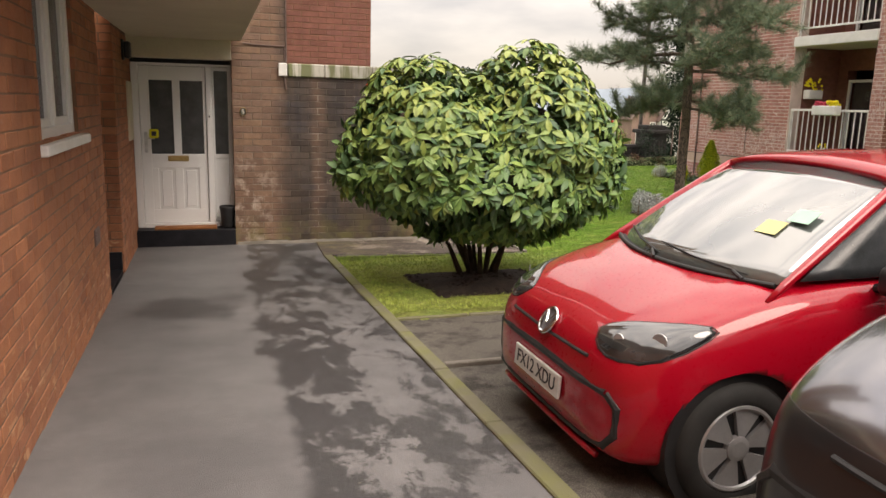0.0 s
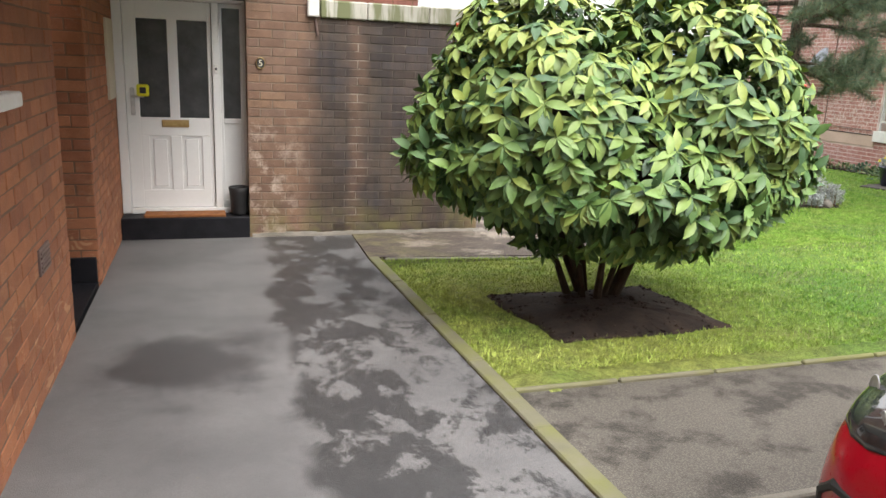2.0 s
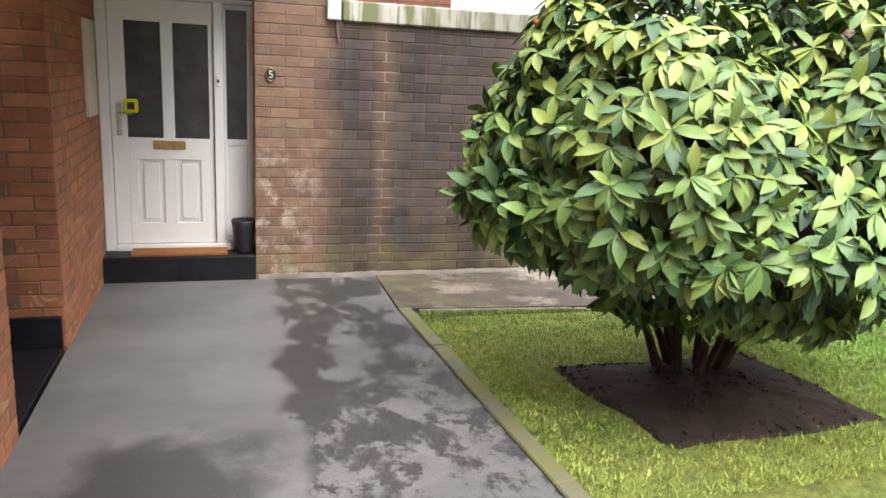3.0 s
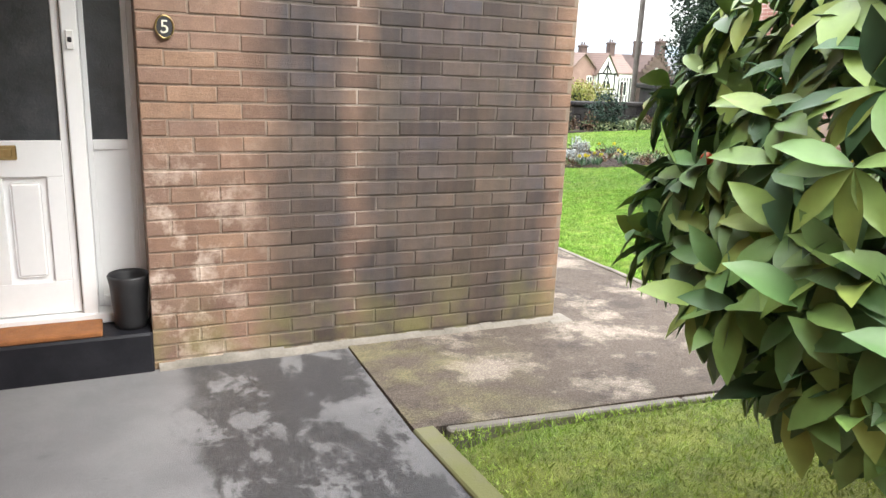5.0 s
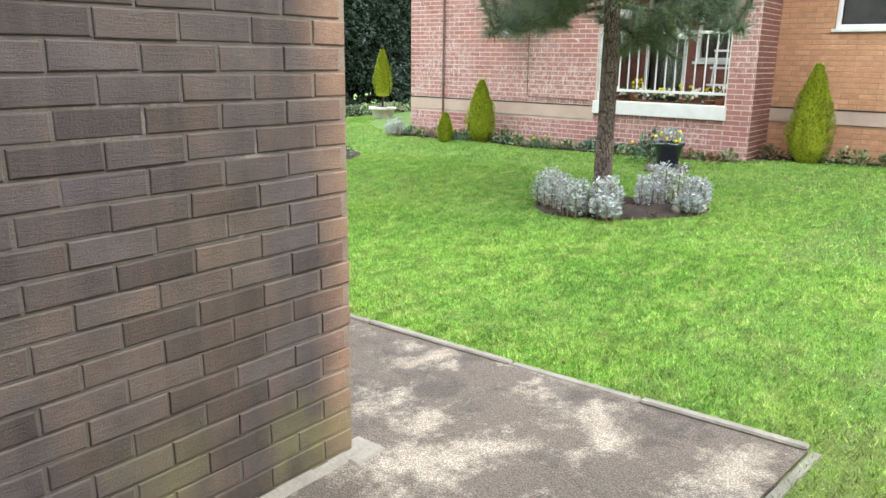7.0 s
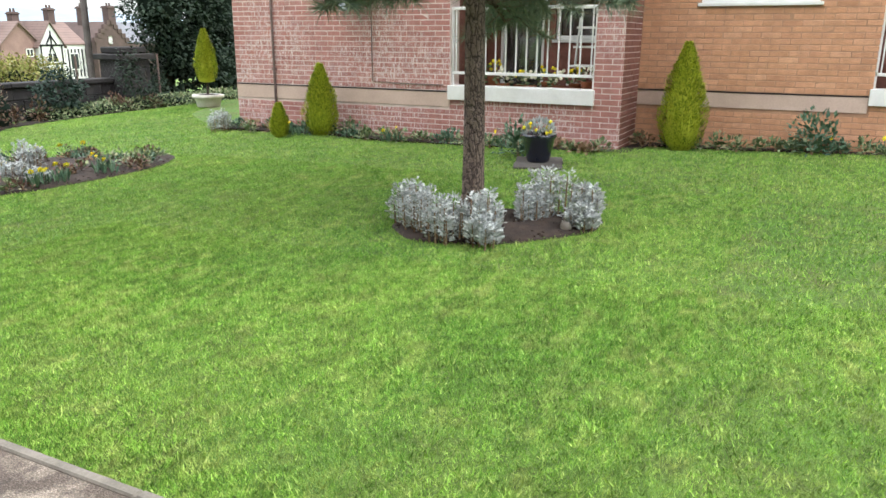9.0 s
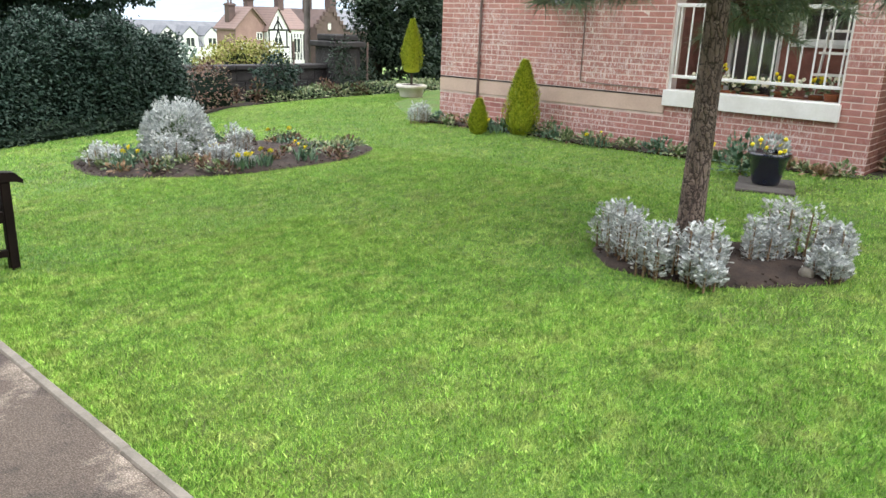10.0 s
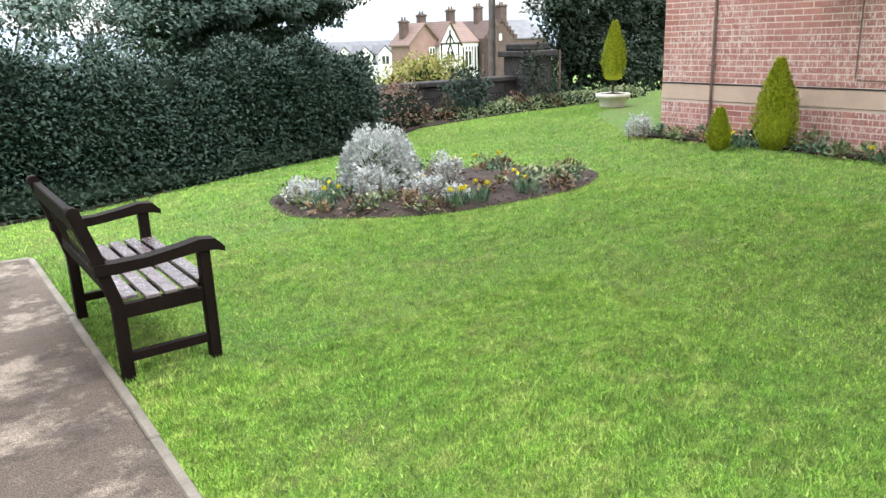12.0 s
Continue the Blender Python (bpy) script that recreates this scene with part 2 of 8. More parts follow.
def make_tarmac():
    """Old grey tarmac with a darker, damp, lichen-edged half beside the kerb."""
    k = Nodes("footway_tarmac")
    o = k.xyz()
    base = k.mix(k.ramp(k.noise(1.6, 8, 0.62), (0.35, 0.0), (0.65, 1.0)), (0.150, 0.147, 0.150), (0.222, 0.216, 0.219))
    side = k.math("ADD", o["X"], k.math("MULTIPLY", k.math("SUBTRACT", k.noise(1.3, 6, 0.6), 0.5), 0.7))
    band = k.rng(side, 0.26, 0.34)
    inner = k.rng(side, 0.45, 0.85, 0.07, -0.005)
    along = k.scaled((1.35, 0.85, 1.0))
    ragged = k.math("MULTIPLY", k.math("SUBTRACT", k.noise(19.0, 7, 0.7), 0.5), 0.16)
    blot = k.rng(k.math("ADD", k.math("ADD", k.noise(2.7, 14, 0.72, along, 0.2), inner), ragged), 0.485, 0.530)
    wet = k.math("MULTIPLY", band, blot)
    dx = k.math("SUBTRACT", o["X"], -0.30)
    dy = k.math("MULTIPLY", k.math("SUBTRACT", o["Y"], 6.55), 0.75)
    d = k.math("SQRT", k.math("ADD", k.math("MULTIPLY", dx, dx), k.math("MULTIPLY", dy, dy)))
    spot = k.rng(k.math("ADD", d, k.math("MULTIPLY", k.noise(3.2, 10, 0.68), 0.9)), 0.92, 0.72, 0.0, 0.85)
    wet = k.math("MAXIMUM", wet, spot)
    specks = k.rng(k.noise(9.0, 7, 0.7), 0.66, 0.70, 0.0, 0.6)
    wet = k.math("MAXIMUM", wet, specks)
    col = k.mix(wet, base, k.mix(k.noise(6.0, 6, 0.7), (0.046, 0.045, 0.048), (0.084, 0.081, 0.083)))
    stone = k.voronoi(210.0)
    col = k.mix(0.5, col, k.ramp(stone, (0.0, 1.25), (0.55, 0.6)), "MULTIPLY")
    bits = k.rng(k.noise(45.0, 2), 0.74, 0.77)
    col = k.mix(bits, col, (0.22, 0.20, 0.16))
    k.bump(stone, 0.45, 0.004)
    return k.done(col, k.rng(wet, 0.0, 1.0, 0.52, 0.36))


def make_park():
    k = Nodes("car_park_tarmac")
    base = k.mix(k.noise(1.0, 5), (0.105, 0.094, 0.080), (0.185, 0.165, 0.14))
    col = k.mix(k.rng(k.noise(3.0, 7, 0.65), 0.5, 0.6), base, (0.062, 0.054, 0.046))
    stone = k.voronoi(120.0)
    col = k.mix(0.65, col, k.ramp(stone, (0.0, 1.5), (0.6, 0.45)), "MULTIPLY")
    k.bump(stone, 0.6, 0.006)
    return k.done(col, 0.85)


def make_path():
    """Brown-grey garden path with pale dry patches."""
    k = Nodes("garden_path")
    base = k.mix(k.noise(0.9, 5), (0.108, 0.085, 0.068), (0.172, 0.136, 0.109))
    pale = k.rng(k.noise(1.9, 10, 0.70), 0.50, 0.60)
    col = k.mix(k.math("MULTIPLY", pale, 0.75), base, (0.46, 0.39, 0.32))
    dark = k.rng(k.noise(2.6, 10, 0.70, k.scaled((1, 1.1, 1))), 0.53, 0.60)
    col = k.mix(k.math("MULTIPLY", dark, 0.7), col, (0.070, 0.056, 0.050))
    moss = k.math("MULTIPLY", k.rng(k.xyz()["X"], 2.2, 1.5), k.rng(k.noise(3.5, 6), 0.42, 0.62))
    col = k.mix(k.math("MULTIPLY", moss, 0.55), col, (0.30, 0.27, 0.12))
    stone = k.voronoi(140.0)
    col = k.mix(0.85, col, k.ramp(stone, (0.0, 1.5), (0.6, 0.45)), "MULTIPLY")
    grit = k.rng(k.noise(26.0, 5, 0.7), 0.60, 0.68, 0.0, 0.6)
    col = k.mix(grit, col, (0.055, 0.043, 0.036))
    k.bump(stone, 0.8, 0.006)
    return k.done(col, 0.9)


def make_kerb():
    k = Nodes("mossy_kerb")
    col = k.mix(k.noise(7.0, 5), (0.21, 0.195, 0.135), (0.13, 0.125, 0.080))
    col = k.mix(k.rng(k.noise(3.0, 6), 0.42, 0.62, 0.0, 0.8), col, (0.17, 0.175, 0.060))
    k.bump(k.noise(90.0, 5), 0.5, 0.005)
    return k.done(col, 0.92)


def make_lawn():
    k = Nodes("lawn_turf")
    col = k.mix(k.rng(k.noise(0.55, 5, 0.6), 0.35, 0.65), (0.082, 0.178, 0.021), (0.132, 0.238, 0.033))
    col = k.mix(k.rng(k.noise(2.3, 6, 0.65), 0.45, 0.68), col, (0.135, 0.165, 0.040))
    verge = k.math("MULTIPLY", k.rng(k.xyz()["X"], 4.4, 2.4), k.rng(k.noise(2.0, 7, 0.65), 0.26, 0.54))
    verge = k.math("MULTIPLY", verge, k.rng(k.xyz()["Y"], 9.2, 8.4))
    col = k.mix(verge, col, (0.29, 0.32, 0.075))
    mott = k.math("ADD", k.noise(9.0, 6, 0.7, k.scaled((1.0, 1.4, 1.0)), 0.5), k.math("MULTIPLY", k.noise(30.0, 5, 0.65, None, 0.4), 0.8))
    col = k.mix(1.0, col, k.ramp(mott, (0.62, 0.50), (0.88, 0.95), (1.14, 1.25)), "MULTIPLY")
    f = k.noise(85.0, 6, 0.7)
    col = k.mix(0.6, col, k.ramp(f, (0.3, 0.35), (0.7, 1.15)), "MULTIPLY")
    k.bump(f, 1.0, 0.02)
    return k.done(col, 0.9)


def make_blades():
    k = Nodes("grass_blades")
    tone = k.ramp(k.chance(), (0.0, (0.070, 0.165, 0.022)), (0.35, (0.165, 0.335, 0.046)), (0.8, (0.275, 0.465, 0.080)), (1.0, (0.44, 0.54, 0.17)))
    broad = k.rng(k.noise(0.55, 5, 0.6), 0.35, 0.65)
    col = k.mix(0.8, tone, k.ramp(broad, (0.0, (0.70, 0.82, 0.70)), (1.0, (1.25, 1.15, 1.15))), "MULTIPLY")
    yellowed = k.math("MULTIPLY", k.rng(k.noise(1.5, 4, 0.6), 0.40, 0.60, 0.25, 1.0), k.rng(k.noise(5.0, 6, 0.65, k.scaled((1.0, 1.5, 1.0)), 0.4), 0.48, 0.64, 0.0, 0.85))
    col = k.mix(yellowed, col, (0.40, 0.46, 0.14))
    verge = k.math("MULTIPLY", k.rng(k.xyz()["X"], 4.4, 2.4), k.rng(k.noise(2.0, 7, 0.65), 0.26, 0.54))
    verge = k.math("MULTIPLY", verge, k.rng(k.xyz()["Y"], 9.2, 8.4))
    col = k.mix(k.math("MULTIPLY", verge, 0.75), col, (0.44, 0.49, 0.13))
    mott = k.math("ADD", k.noise(6.5, 6, 0.7, k.scaled((1.0, 1.4, 1.0)), 0.5), k.math("MULTIPLY", k.noise(24.0, 5, 0.65, None, 0.4), 0.8))
    col = k.mix(1.0, col, k.ramp(mott, (0.64, 0.46), (0.88, 0.95), (1.10, 1.30)), "MULTIPLY")
    return k.done(col, 0.75, Specular_IOR_Level=0.25)


def leaf(name, stops, rough=0.42, gloss=0.5):
    k = Nodes(name)
    col = k.ramp(k.chance(), *stops)
    col = k.mix(0.35, col, k.ramp(k.noise(30.0, 3), (0.3, 0.7), (0.7, 1.2)), "MULTIPLY")
    return k.done(col, rough, Specular_IOR_Level=gloss)


def young_leaf(name, stops, rough=0.34, gloss=0.6):
    """Glossy leaves with yellower new growth on the upper shoots and paler midribs."""
    k = Nodes(name)
    tone = k.chance()
    col = k.ramp(tone, *stops)
    new_growth = k.math("MULTIPLY", k.rng(k.math("ADD", k.xyz()["Z"], k.math("MULTIPLY", k.noise(1.6, 4), 0.9)), 1.05, 2.0), k.rng(tone, 0.15, 0.75))
    col = k.mix(k.math("MULTIPLY", new_growth, 0.62), col, (0.36, 0.39, 0.09))
    col = k.mix(0.35, col, k.ramp(k.noise(30.0, 3), (0.3, 0.7), (0.7, 1.2)), "MULTIPLY")
    return k.done(col, rough, Specular_IOR_Level=gloss)


M["coping"], M["tarmac"], M["park"], M["path"], M["kerb"], M["lawn"], M["blades"] = make_coping(), make_tarmac(), make_park(), make_path(), make_kerb(), make_lawn(), make_blades()
M["edging"] = surface("concrete_edging", (0.26, 0.235, 0.20), (0.17, 0.155, 0.13), 5, 60, 0.92, 0.4, 0.4)
M["laurel"] = young_leaf("shrub_leaf", ((0.0, (0.040, 0.095, 0.042)), (0.35, (0.105, 0.210, 0.066)), (0.85, (0.190, 0.315, 0.082)), (1.0, (0.28, 0.37, 0.09))), 0.45, 0.4)
# Darker copy of the shrub leaf: shade inside the crown, put into the colour.
M["laurel_shaded"] = leaf("shrub_shaded_leaf", ((0.0, (0.050, 0.115, 0.048)), (1.0, (0.095, 0.180, 0.065))), 0.45, 0.4)
M["hedge"] = leaf("hedge_leaf", ((0.0, (0.010, 0.026, 0.018)), (0.6, (0.020, 0.044, 0.030)), (1.0, (0.046, 0.074, 0.056))), 0.6, 0.2)
# Near-black green: the shade deep inside hedge and trees, put into the colour.
M["core_shade"] = leaf("painted_core_shade", ((0.0, (0.006, 0.012, 0.008)), (1.0, (0.010, 0.018, 0.012))), 0.9, 0.1)
M["ivy"] = leaf("ivy_leaf", ((0.0, (0.008, 0.021, 0.012)), (0.6, (0.016, 0.034, 0.018)), (1.0, (0.030, 0.048, 0.028))), 0.62, 0.2)
M["evergreen"] = leaf("evergreen_leaf", ((0.0, (0.028, 0.060, 0.046)), (0.7, (0.060, 0.105, 0.078)), (1.0, (0.11, 0.15, 0.12))), 0.5, 0.3)
M["needle"] = leaf("pine_needle", ((0.0, (0.10, 0.155, 0.11)), (0.6, (0.19, 0.255, 0.17)), (0.9, (0.27, 0.32, 0.20)), (1.0, (0.23, 0.17, 0.09))), 0.6, 0.3)
M["conifer"] = leaf("golden_conifer", ((0.0, (0.18, 0.245, 0.020)), (0.5, (0.36, 0.42, 0.034)), (1.0, (0.54, 0.55, 0.06))), 0.7, 0.2)
M["silver"] = leaf("silver_leaf", ((0.0, (0.32, 0.35, 0.34)), (0.6, (0.47, 0.50, 0.495)), (1.0, (0.64, 0.66, 0.65))), 0.9, 0.1)
M["herb"] = leaf("bedding_leaf", ((0.0, (0.065, 0.105, 0.042)), (0.5, (0.14, 0.20, 0.085)), (0.85, (0.28, 0.32, 0.17)), (1.0, (0.42, 0.40, 0.26))), 0.6, 0.3)
M["bluegreen"] = leaf("daffodil_leaf", ((0.0, (0.05, 0.11, 0.07)), (1.0, (0.13, 0.20, 0.12))), 0.55, 0.3)
M["yellow"] = leaf("yellow_petal", ((0.0, (0.82, 0.64, 0.02)), (1.0, (0.88, 0.76, 0.06))), 0.6, 0.2)
M["dry"] = leaf("dry_stalk", ((0.0, (0.16, 0.10, 0.06)), (1.0, (0.34, 0.24, 0.15))), 0.9, 0.1)
M["reddish"] = leaf("reddish_leaf", ((0.0, (0.09, 0.05, 0.035)), (0.6, (0.16, 0.085, 0.06)), (1.0, (0.12, 0.13, 0.06))), 0.6, 0.3)
M["golden"] = leaf("golden_tree_leaf", ((0.0, (0.16, 0.19, 0.04)), (0.6, (0.30, 0.31, 0.08)), (1.0, (0.30, 0.22, 0.10))), 0.7, 0.2)


# ---- building blocks ----
def part(name, bm, material, parent=None, label="", smooth=False):
    """Links a bmesh as one mesh object under a thing or a part."""
    me = bpy.data.meshes.new(name)
    bm.to_mesh(me)
    bm.free()
    return part_mesh(name, me, material, parent, label, smooth)


def part_mesh(name, me, material, parent=None, label="", smooth=False):
    me.materials.append(M[material] if isinstance(material, str) else material)
    if smooth:
        me.polygons.foreach_set("use_smooth", np.ones(len(me.polygons), bool))
    ob = new(name, me)
    if parent is not None:
        ob.parent = parent
        if parent.name in IN_PLACE:
            ob.matrix_parent_inverse = parent.matrix_world.inverted()
            IN_PLACE.add(ob.name)
    return tagged(ob, label)


IN_PLACE = set()      # things whose parts are modelled in world coordinates


def thing(name, at=(0, 0, 0), turn=0, label="", category="", group="", kind="", placed=False):
    ob = new(name)
    ob.empty_display_size = 0.1
    ob.matrix_world = pose(*at, 0, 0, turn)
    if placed:
        IN_PLACE.add(ob.name)
    return tagged(ob, label, category, group, kind)


def box(bm, lo, hi, bevel=0.0, m=None, seg=1):
    lo, hi = Vector(lo), Vector(hi)
    size = hi - lo
    mm = Matrix.Translation((lo + hi) / 2) @ Matrix.Diagonal((*size, 1))
    if m is not None:
        mm = m @ mm
    vs = bmesh.ops.create_cube(bm, size=1, matrix=mm)["verts"]
    if bevel:
        es = list({e for v in vs for e in v.link_edges})
        bmesh.ops.bevel(bm, geom=es, offset=bevel, segments=seg, affect="EDGES", profile=0.5)
    return bm


def boxed(lo, hi, bevel=0.0, m=None, seg=1):
    return box(bmesh.new(), lo, hi, bevel, m, seg)


def tube(bm, pts, radii, sides=8, cap=True):
    """A round, tapering tube along points."""
    rings, up = [], Vector((0.31, 0.17, 0.93))
    pts = [Vector(p) for p in pts]
    for i, p in enumerate(pts):
        d = (pts[min(i + 1, len(pts) - 1)] - pts[max(i - 1, 0)]).normalized()
        a = d.cross(up if abs(d.dot(up)) < 0.95 else Vector((1, 0, 0))).normalized()
        b = d.cross(a)
        r = radii[i] if isinstance(radii, (list, tuple)) else radii
        rings.append([bm.verts.new(p + (a * math.cos(t) + b * math.sin(t)) * r) for t in (2 * math.pi * j / sides for j in range(sides))])
    for r0, r1 in zip(rings, rings[1:]):
        for j in range(sides):
            bm.faces.new((r0[j], r0[(j + 1) % sides], r1[(j + 1) % sides], r1[j]))
    if cap:
        bm.faces.new(rings[0][::-1])
        bm.faces.new(rings[-1])
    return bm


def lathe(bm, profile, sides=24, at=(0, 0, 0)):
    """A turned shape from (radius, height) pairs."""
    rings = []
    for r, z in profile:
        rings.append([bm.verts.new((at[0] + r * math.cos(2 * math.pi * j / sides), at[1] + r * math.sin(2 * math.pi * j / sides), at[2] + z)) for j in range(sides)])
    for r0, r1 in zip(rings, rings[1:]):
        for j in range(sides):
            bm.faces.new((r0[j], r0[(j + 1) % sides], r1[(j + 1) % sides], r1[j]))
    bm.faces.new(rings[0][::-1])
    bm.faces.new(rings[-1])
    return bm


def poly_mesh(name, verts, faces):
    """A mesh from arrays: verts (n, 3), faces (m, k)."""
    me = bpy.data.meshes.new(name)
    verts, faces = np.asarray(verts, np.float32), np.asarray(faces, np.int32)
    me.vertices.add(len(verts))
    me.vertices.foreach_set("co", verts.ravel())
    me.loops.add(faces.size)
    me.loops.foreach_set("vertex_index", faces.ravel())
    me.polygons.add(len(faces))
    me.polygons.foreach_set("loop_start", np.arange(0, faces.size, faces.shape[1], dtype=np.int32))
    me.polygons.foreach_set("loop_total", np.full(len(faces), faces.shape[1], np.int32))
    me.polygons.foreach_set("use_smooth", np.zeros(len(faces), bool))
    me.update(calc_edges=True)
    return me


def scatter(name, shape_v, shape_f, mats):
    """One mesh with a small shape set down at every 4 x 4 matrix of mats."""
    v = np.concatenate([np.asarray(shape_v, float), np.ones((len(shape_v), 1))], 1)
    out = np.einsum("nij,vj->nvi", mats, v)[:, :, :3].reshape(-1, 3)
    f = np.asarray(shape_f)
    faces = (f[None] + (np.arange(len(mats)) * len(shape_v))[:, None, None]).reshape(-1, f.shape[1])
    return poly_mesh(name, out, faces)


def frames_of(pos, out, up, size):
    """Matrices whose y axis runs along out and whose z axis leans to up; x, y, z scaled by size."""
    y = out / np.linalg.norm(out, axis=1, keepdims=True)
    x = np.cross(y, up)
    x /= np.linalg.norm(x, axis=1, keepdims=True) + 1e-9
    z = np.cross(x, y)
    m = np.zeros((len(pos), 4, 4))
    s = np.asarray(size, float)
    s = s[:, None] if s.ndim == 1 else s
    m[:, :3, 0], m[:, :3, 1], m[:, :3, 2], m[:, :3, 3], m[:, 3, 3] = x * s[:, :1], y * s[:, -1:], z * s[:, :1], pos, 1
    return m


LEAF_V = [(0, 0, 0)]
for ly, lw, lz in ((0.14, 0.085, 0.02), (0.34, 0.170, 0.035), (0.58, 0.185, 0.02), (0.80, 0.115, -0.03)):
    LEAF_V += [(-lw, ly, lz + 0.035), (0, ly + 0.01, lz - 0.012), (lw, ly, lz + 0.035)]
LEAF_V.append((0, 1.0, -0.10))
LEAF_F = [(0, 2, 1), (0, 3, 2), (10, 11, 13), (11, 12, 13)]
for lr in (1, 4, 7):
    LEAF_F += [(lr, lr + 1, lr + 3), (lr + 1, lr + 4, lr + 3), (lr + 1, lr + 2, lr + 4), (lr + 2, lr + 5, lr + 4)]
SMALL_V = [(0, 0, 0), (-0.28, 0.45, 0.06), (0, 1.0, -0.08), (0.28, 0.45, 0.06)]
SMALL_F = [(0, 3, 1), (1, 3, 2)]
NEEDLE_V = [(-0.03, 0, 0), (0.03, 0, 0), (0, 1, 0)]
NEEDLE_F = [(0, 1, 2)]
rng = np.random.default_rng(7)


def ground_z(x, y):
    """The lie of the land: down the footway, nearly level over the lawn, then off down the hill."""
    p = np.interp(y, [-60, 0, 10, 12, 14.5, 19, 24, 30, 45, 70, 150, 400, 3000], [2.0, -0.17, -0.54, -0.59, -0.65, -0.76, -1.0, -2.2, -6.0, -9.5, -15, -24, -24])
    return p + 0.03 * np.clip(np.asarray(x) - 4.5, 0, np.interp(y, [8, 11.5, 15, 18.5], [2.2, 3.5, 5.2, 12]))


# ---- ground ----
def axis(fine_lo, fine_hi, step, far):
    a = list(np.arange(fine_lo, fine_hi + 1e-6, step))
    d, lo, hi = step, fine_lo, fine_hi
    while hi < far:
        d *= 1.35
        lo, hi = lo - d, hi + d
        a = [lo] + a + [hi]
    return np.array(a)


def lawn_z(x, y):
    return ground_z(x, y) + 0.018 * np.sin(0.9 * x + 0.4 * y) * np.clip((np.asarray(x) - 4.2) / 2, 0, 1)


def inside(x, y, poly):
    """Which points lie in a polygon."""
    res = np.zeros(np.shape(x), bool)
    n = len(poly)
    for i in range(n):
        (x0, y0), (x1, y1) = poly[i], poly[(i + 1) % n]
        res ^= ((y0 > y) != (y1 > y)) & (x < (x1 - x0) * (y - y0) / (y1 - y0 + 1e-12) + x0)
    return res


def sheet(name, poly, step, lift, material, parent=None, kind="", skirt=0.15, height=None):
    """A paved area that follows the land: its top over a polygon, and a skirt down into the earth."""
    height = height or ground_z
    bm = bmesh.new()
    edge = []
    for (x0, y0), (x1, y1) in zip(poly, poly[1:] + poly[:1]):
        n = max(1, int(math.hypot(x1 - x0, y1 - y0) / step))
        edge += [(x0 + (x1 - x0) * i / n, y0 + (y1 - y0) * i / n) for i in range(n)]
    top = [bm.verts.new((x, y, float(height(x, y)) + lift)) for x, y in edge]
    bm.faces.new(top)
    xs = [p[0] for p in poly]
    ys = [p[1] for p in poly]
    for k in np.arange(min(ys) + step, max(ys), step):
        bmesh.ops.bisect_plane(bm, geom=bm.verts[:] + bm.edges[:] + bm.faces[:], plane_co=(0, k, 0), plane_no=(0, 1, 0))
    for k in np.arange(min(xs) + step, max(xs), step):
        bmesh.ops.bisect_plane(bm, geom=bm.verts[:] + bm.edges[:] + bm.faces[:], plane_co=(k, 0, 0), plane_no=(1, 0, 0))
    for v in bm.verts:
        v.co.z = float(height(v.co.x, v.co.y)) + lift
    rim = [e for e in bm.edges if e.is_boundary]
    down = bmesh.ops.extrude_edge_only(bm, edges=rim)["geom"]
    for v in down:
        if isinstance(v, bmesh.types.BMVert):
            v.co.z -= skirt
    bmesh.ops.recalc_face_normals(bm, faces=bm.faces[:])
    return part(name, bm, material, parent)


def left_x(y):
    return -0.80 - 0.017 * y


def kerb_x(y):
    return 1.45 - 0.018 * y


FOOTWAY = [(left_x(-12), -12.0), (kerb_x(-12) - 0.10, -12.0), (kerb_x(8.86) - 0.10, 8.86), (1.24, 9.99), (left_x(9.99), 9.99)]
SLAB = [(1.20, 8.86), (2.55, 8.74), (3.67, 8.62), (3.72, 10.0), (3.76, 12.0), (3.80, 14.0), (3.83, 16.0), (3.85, 17.85), (2.4, 18.1), (2.61, 9.99), (1.242, 9.99)]
PARK = [(kerb_x(-12), -12.0), (12.0, -12.0), (12.0, 6.01), (6.0, 5.90), (3.2, 5.82), (kerb_x(5.8), 5.79)]
PAVED = [(-30, -12), (12, -12), (12, 5.99), (6.0, 5.88), (kerb_x(5.8) + 0.02, 5.79), (kerb_x(8.8) + 0.02, 8.72), (3.66, 8.6), (3.72, 10.0), (3.78, 14.0), (3.83, 17.8), (-30, 18.0)]

gx, gy = axis(-4.0, 24.0, 0.35, 2500), axis(-4.0, 30.0, 0.35, 2500)
gxx, gyy = np.meshgrid(gx, gy)
gz = lawn_z(gxx, gyy) - 0.09 * inside(gxx, gyy, PAVED)
gv = np.stack([gxx, gyy, gz], 2).reshape(-1, 3)
nx, ny = len(gx), len(gy)
gi = (np.arange(ny - 1)[:, None] * nx + np.arange(nx - 1)[None]).ravel()
ground = part_mesh("ground", poly_mesh("ground", gv, np.stack([gi, gi + 1, gi + nx + 1, gi + nx], 1)), "lawn", smooth=True)
tagged(ground, "mown green lawn with paler worn patches", "lawn", kind="structure")

footway = tagged(sheet("pavement", FOOTWAY, 0.5, 0.0, "tarmac"), "grey tarmac footway with dark damp blotches", "footway", kind="structure")
park = tagged(sheet("road", PARK, 0.6, -0.015, "park"), "worn gritty tarmac of the parking bays", "car park", kind="structure")
garden_path = tagged(sheet("pavement_garden", SLAB, 0.5, 0.012, "path"), "brown-grey garden path with pale dry patches", "path", kind="structure")


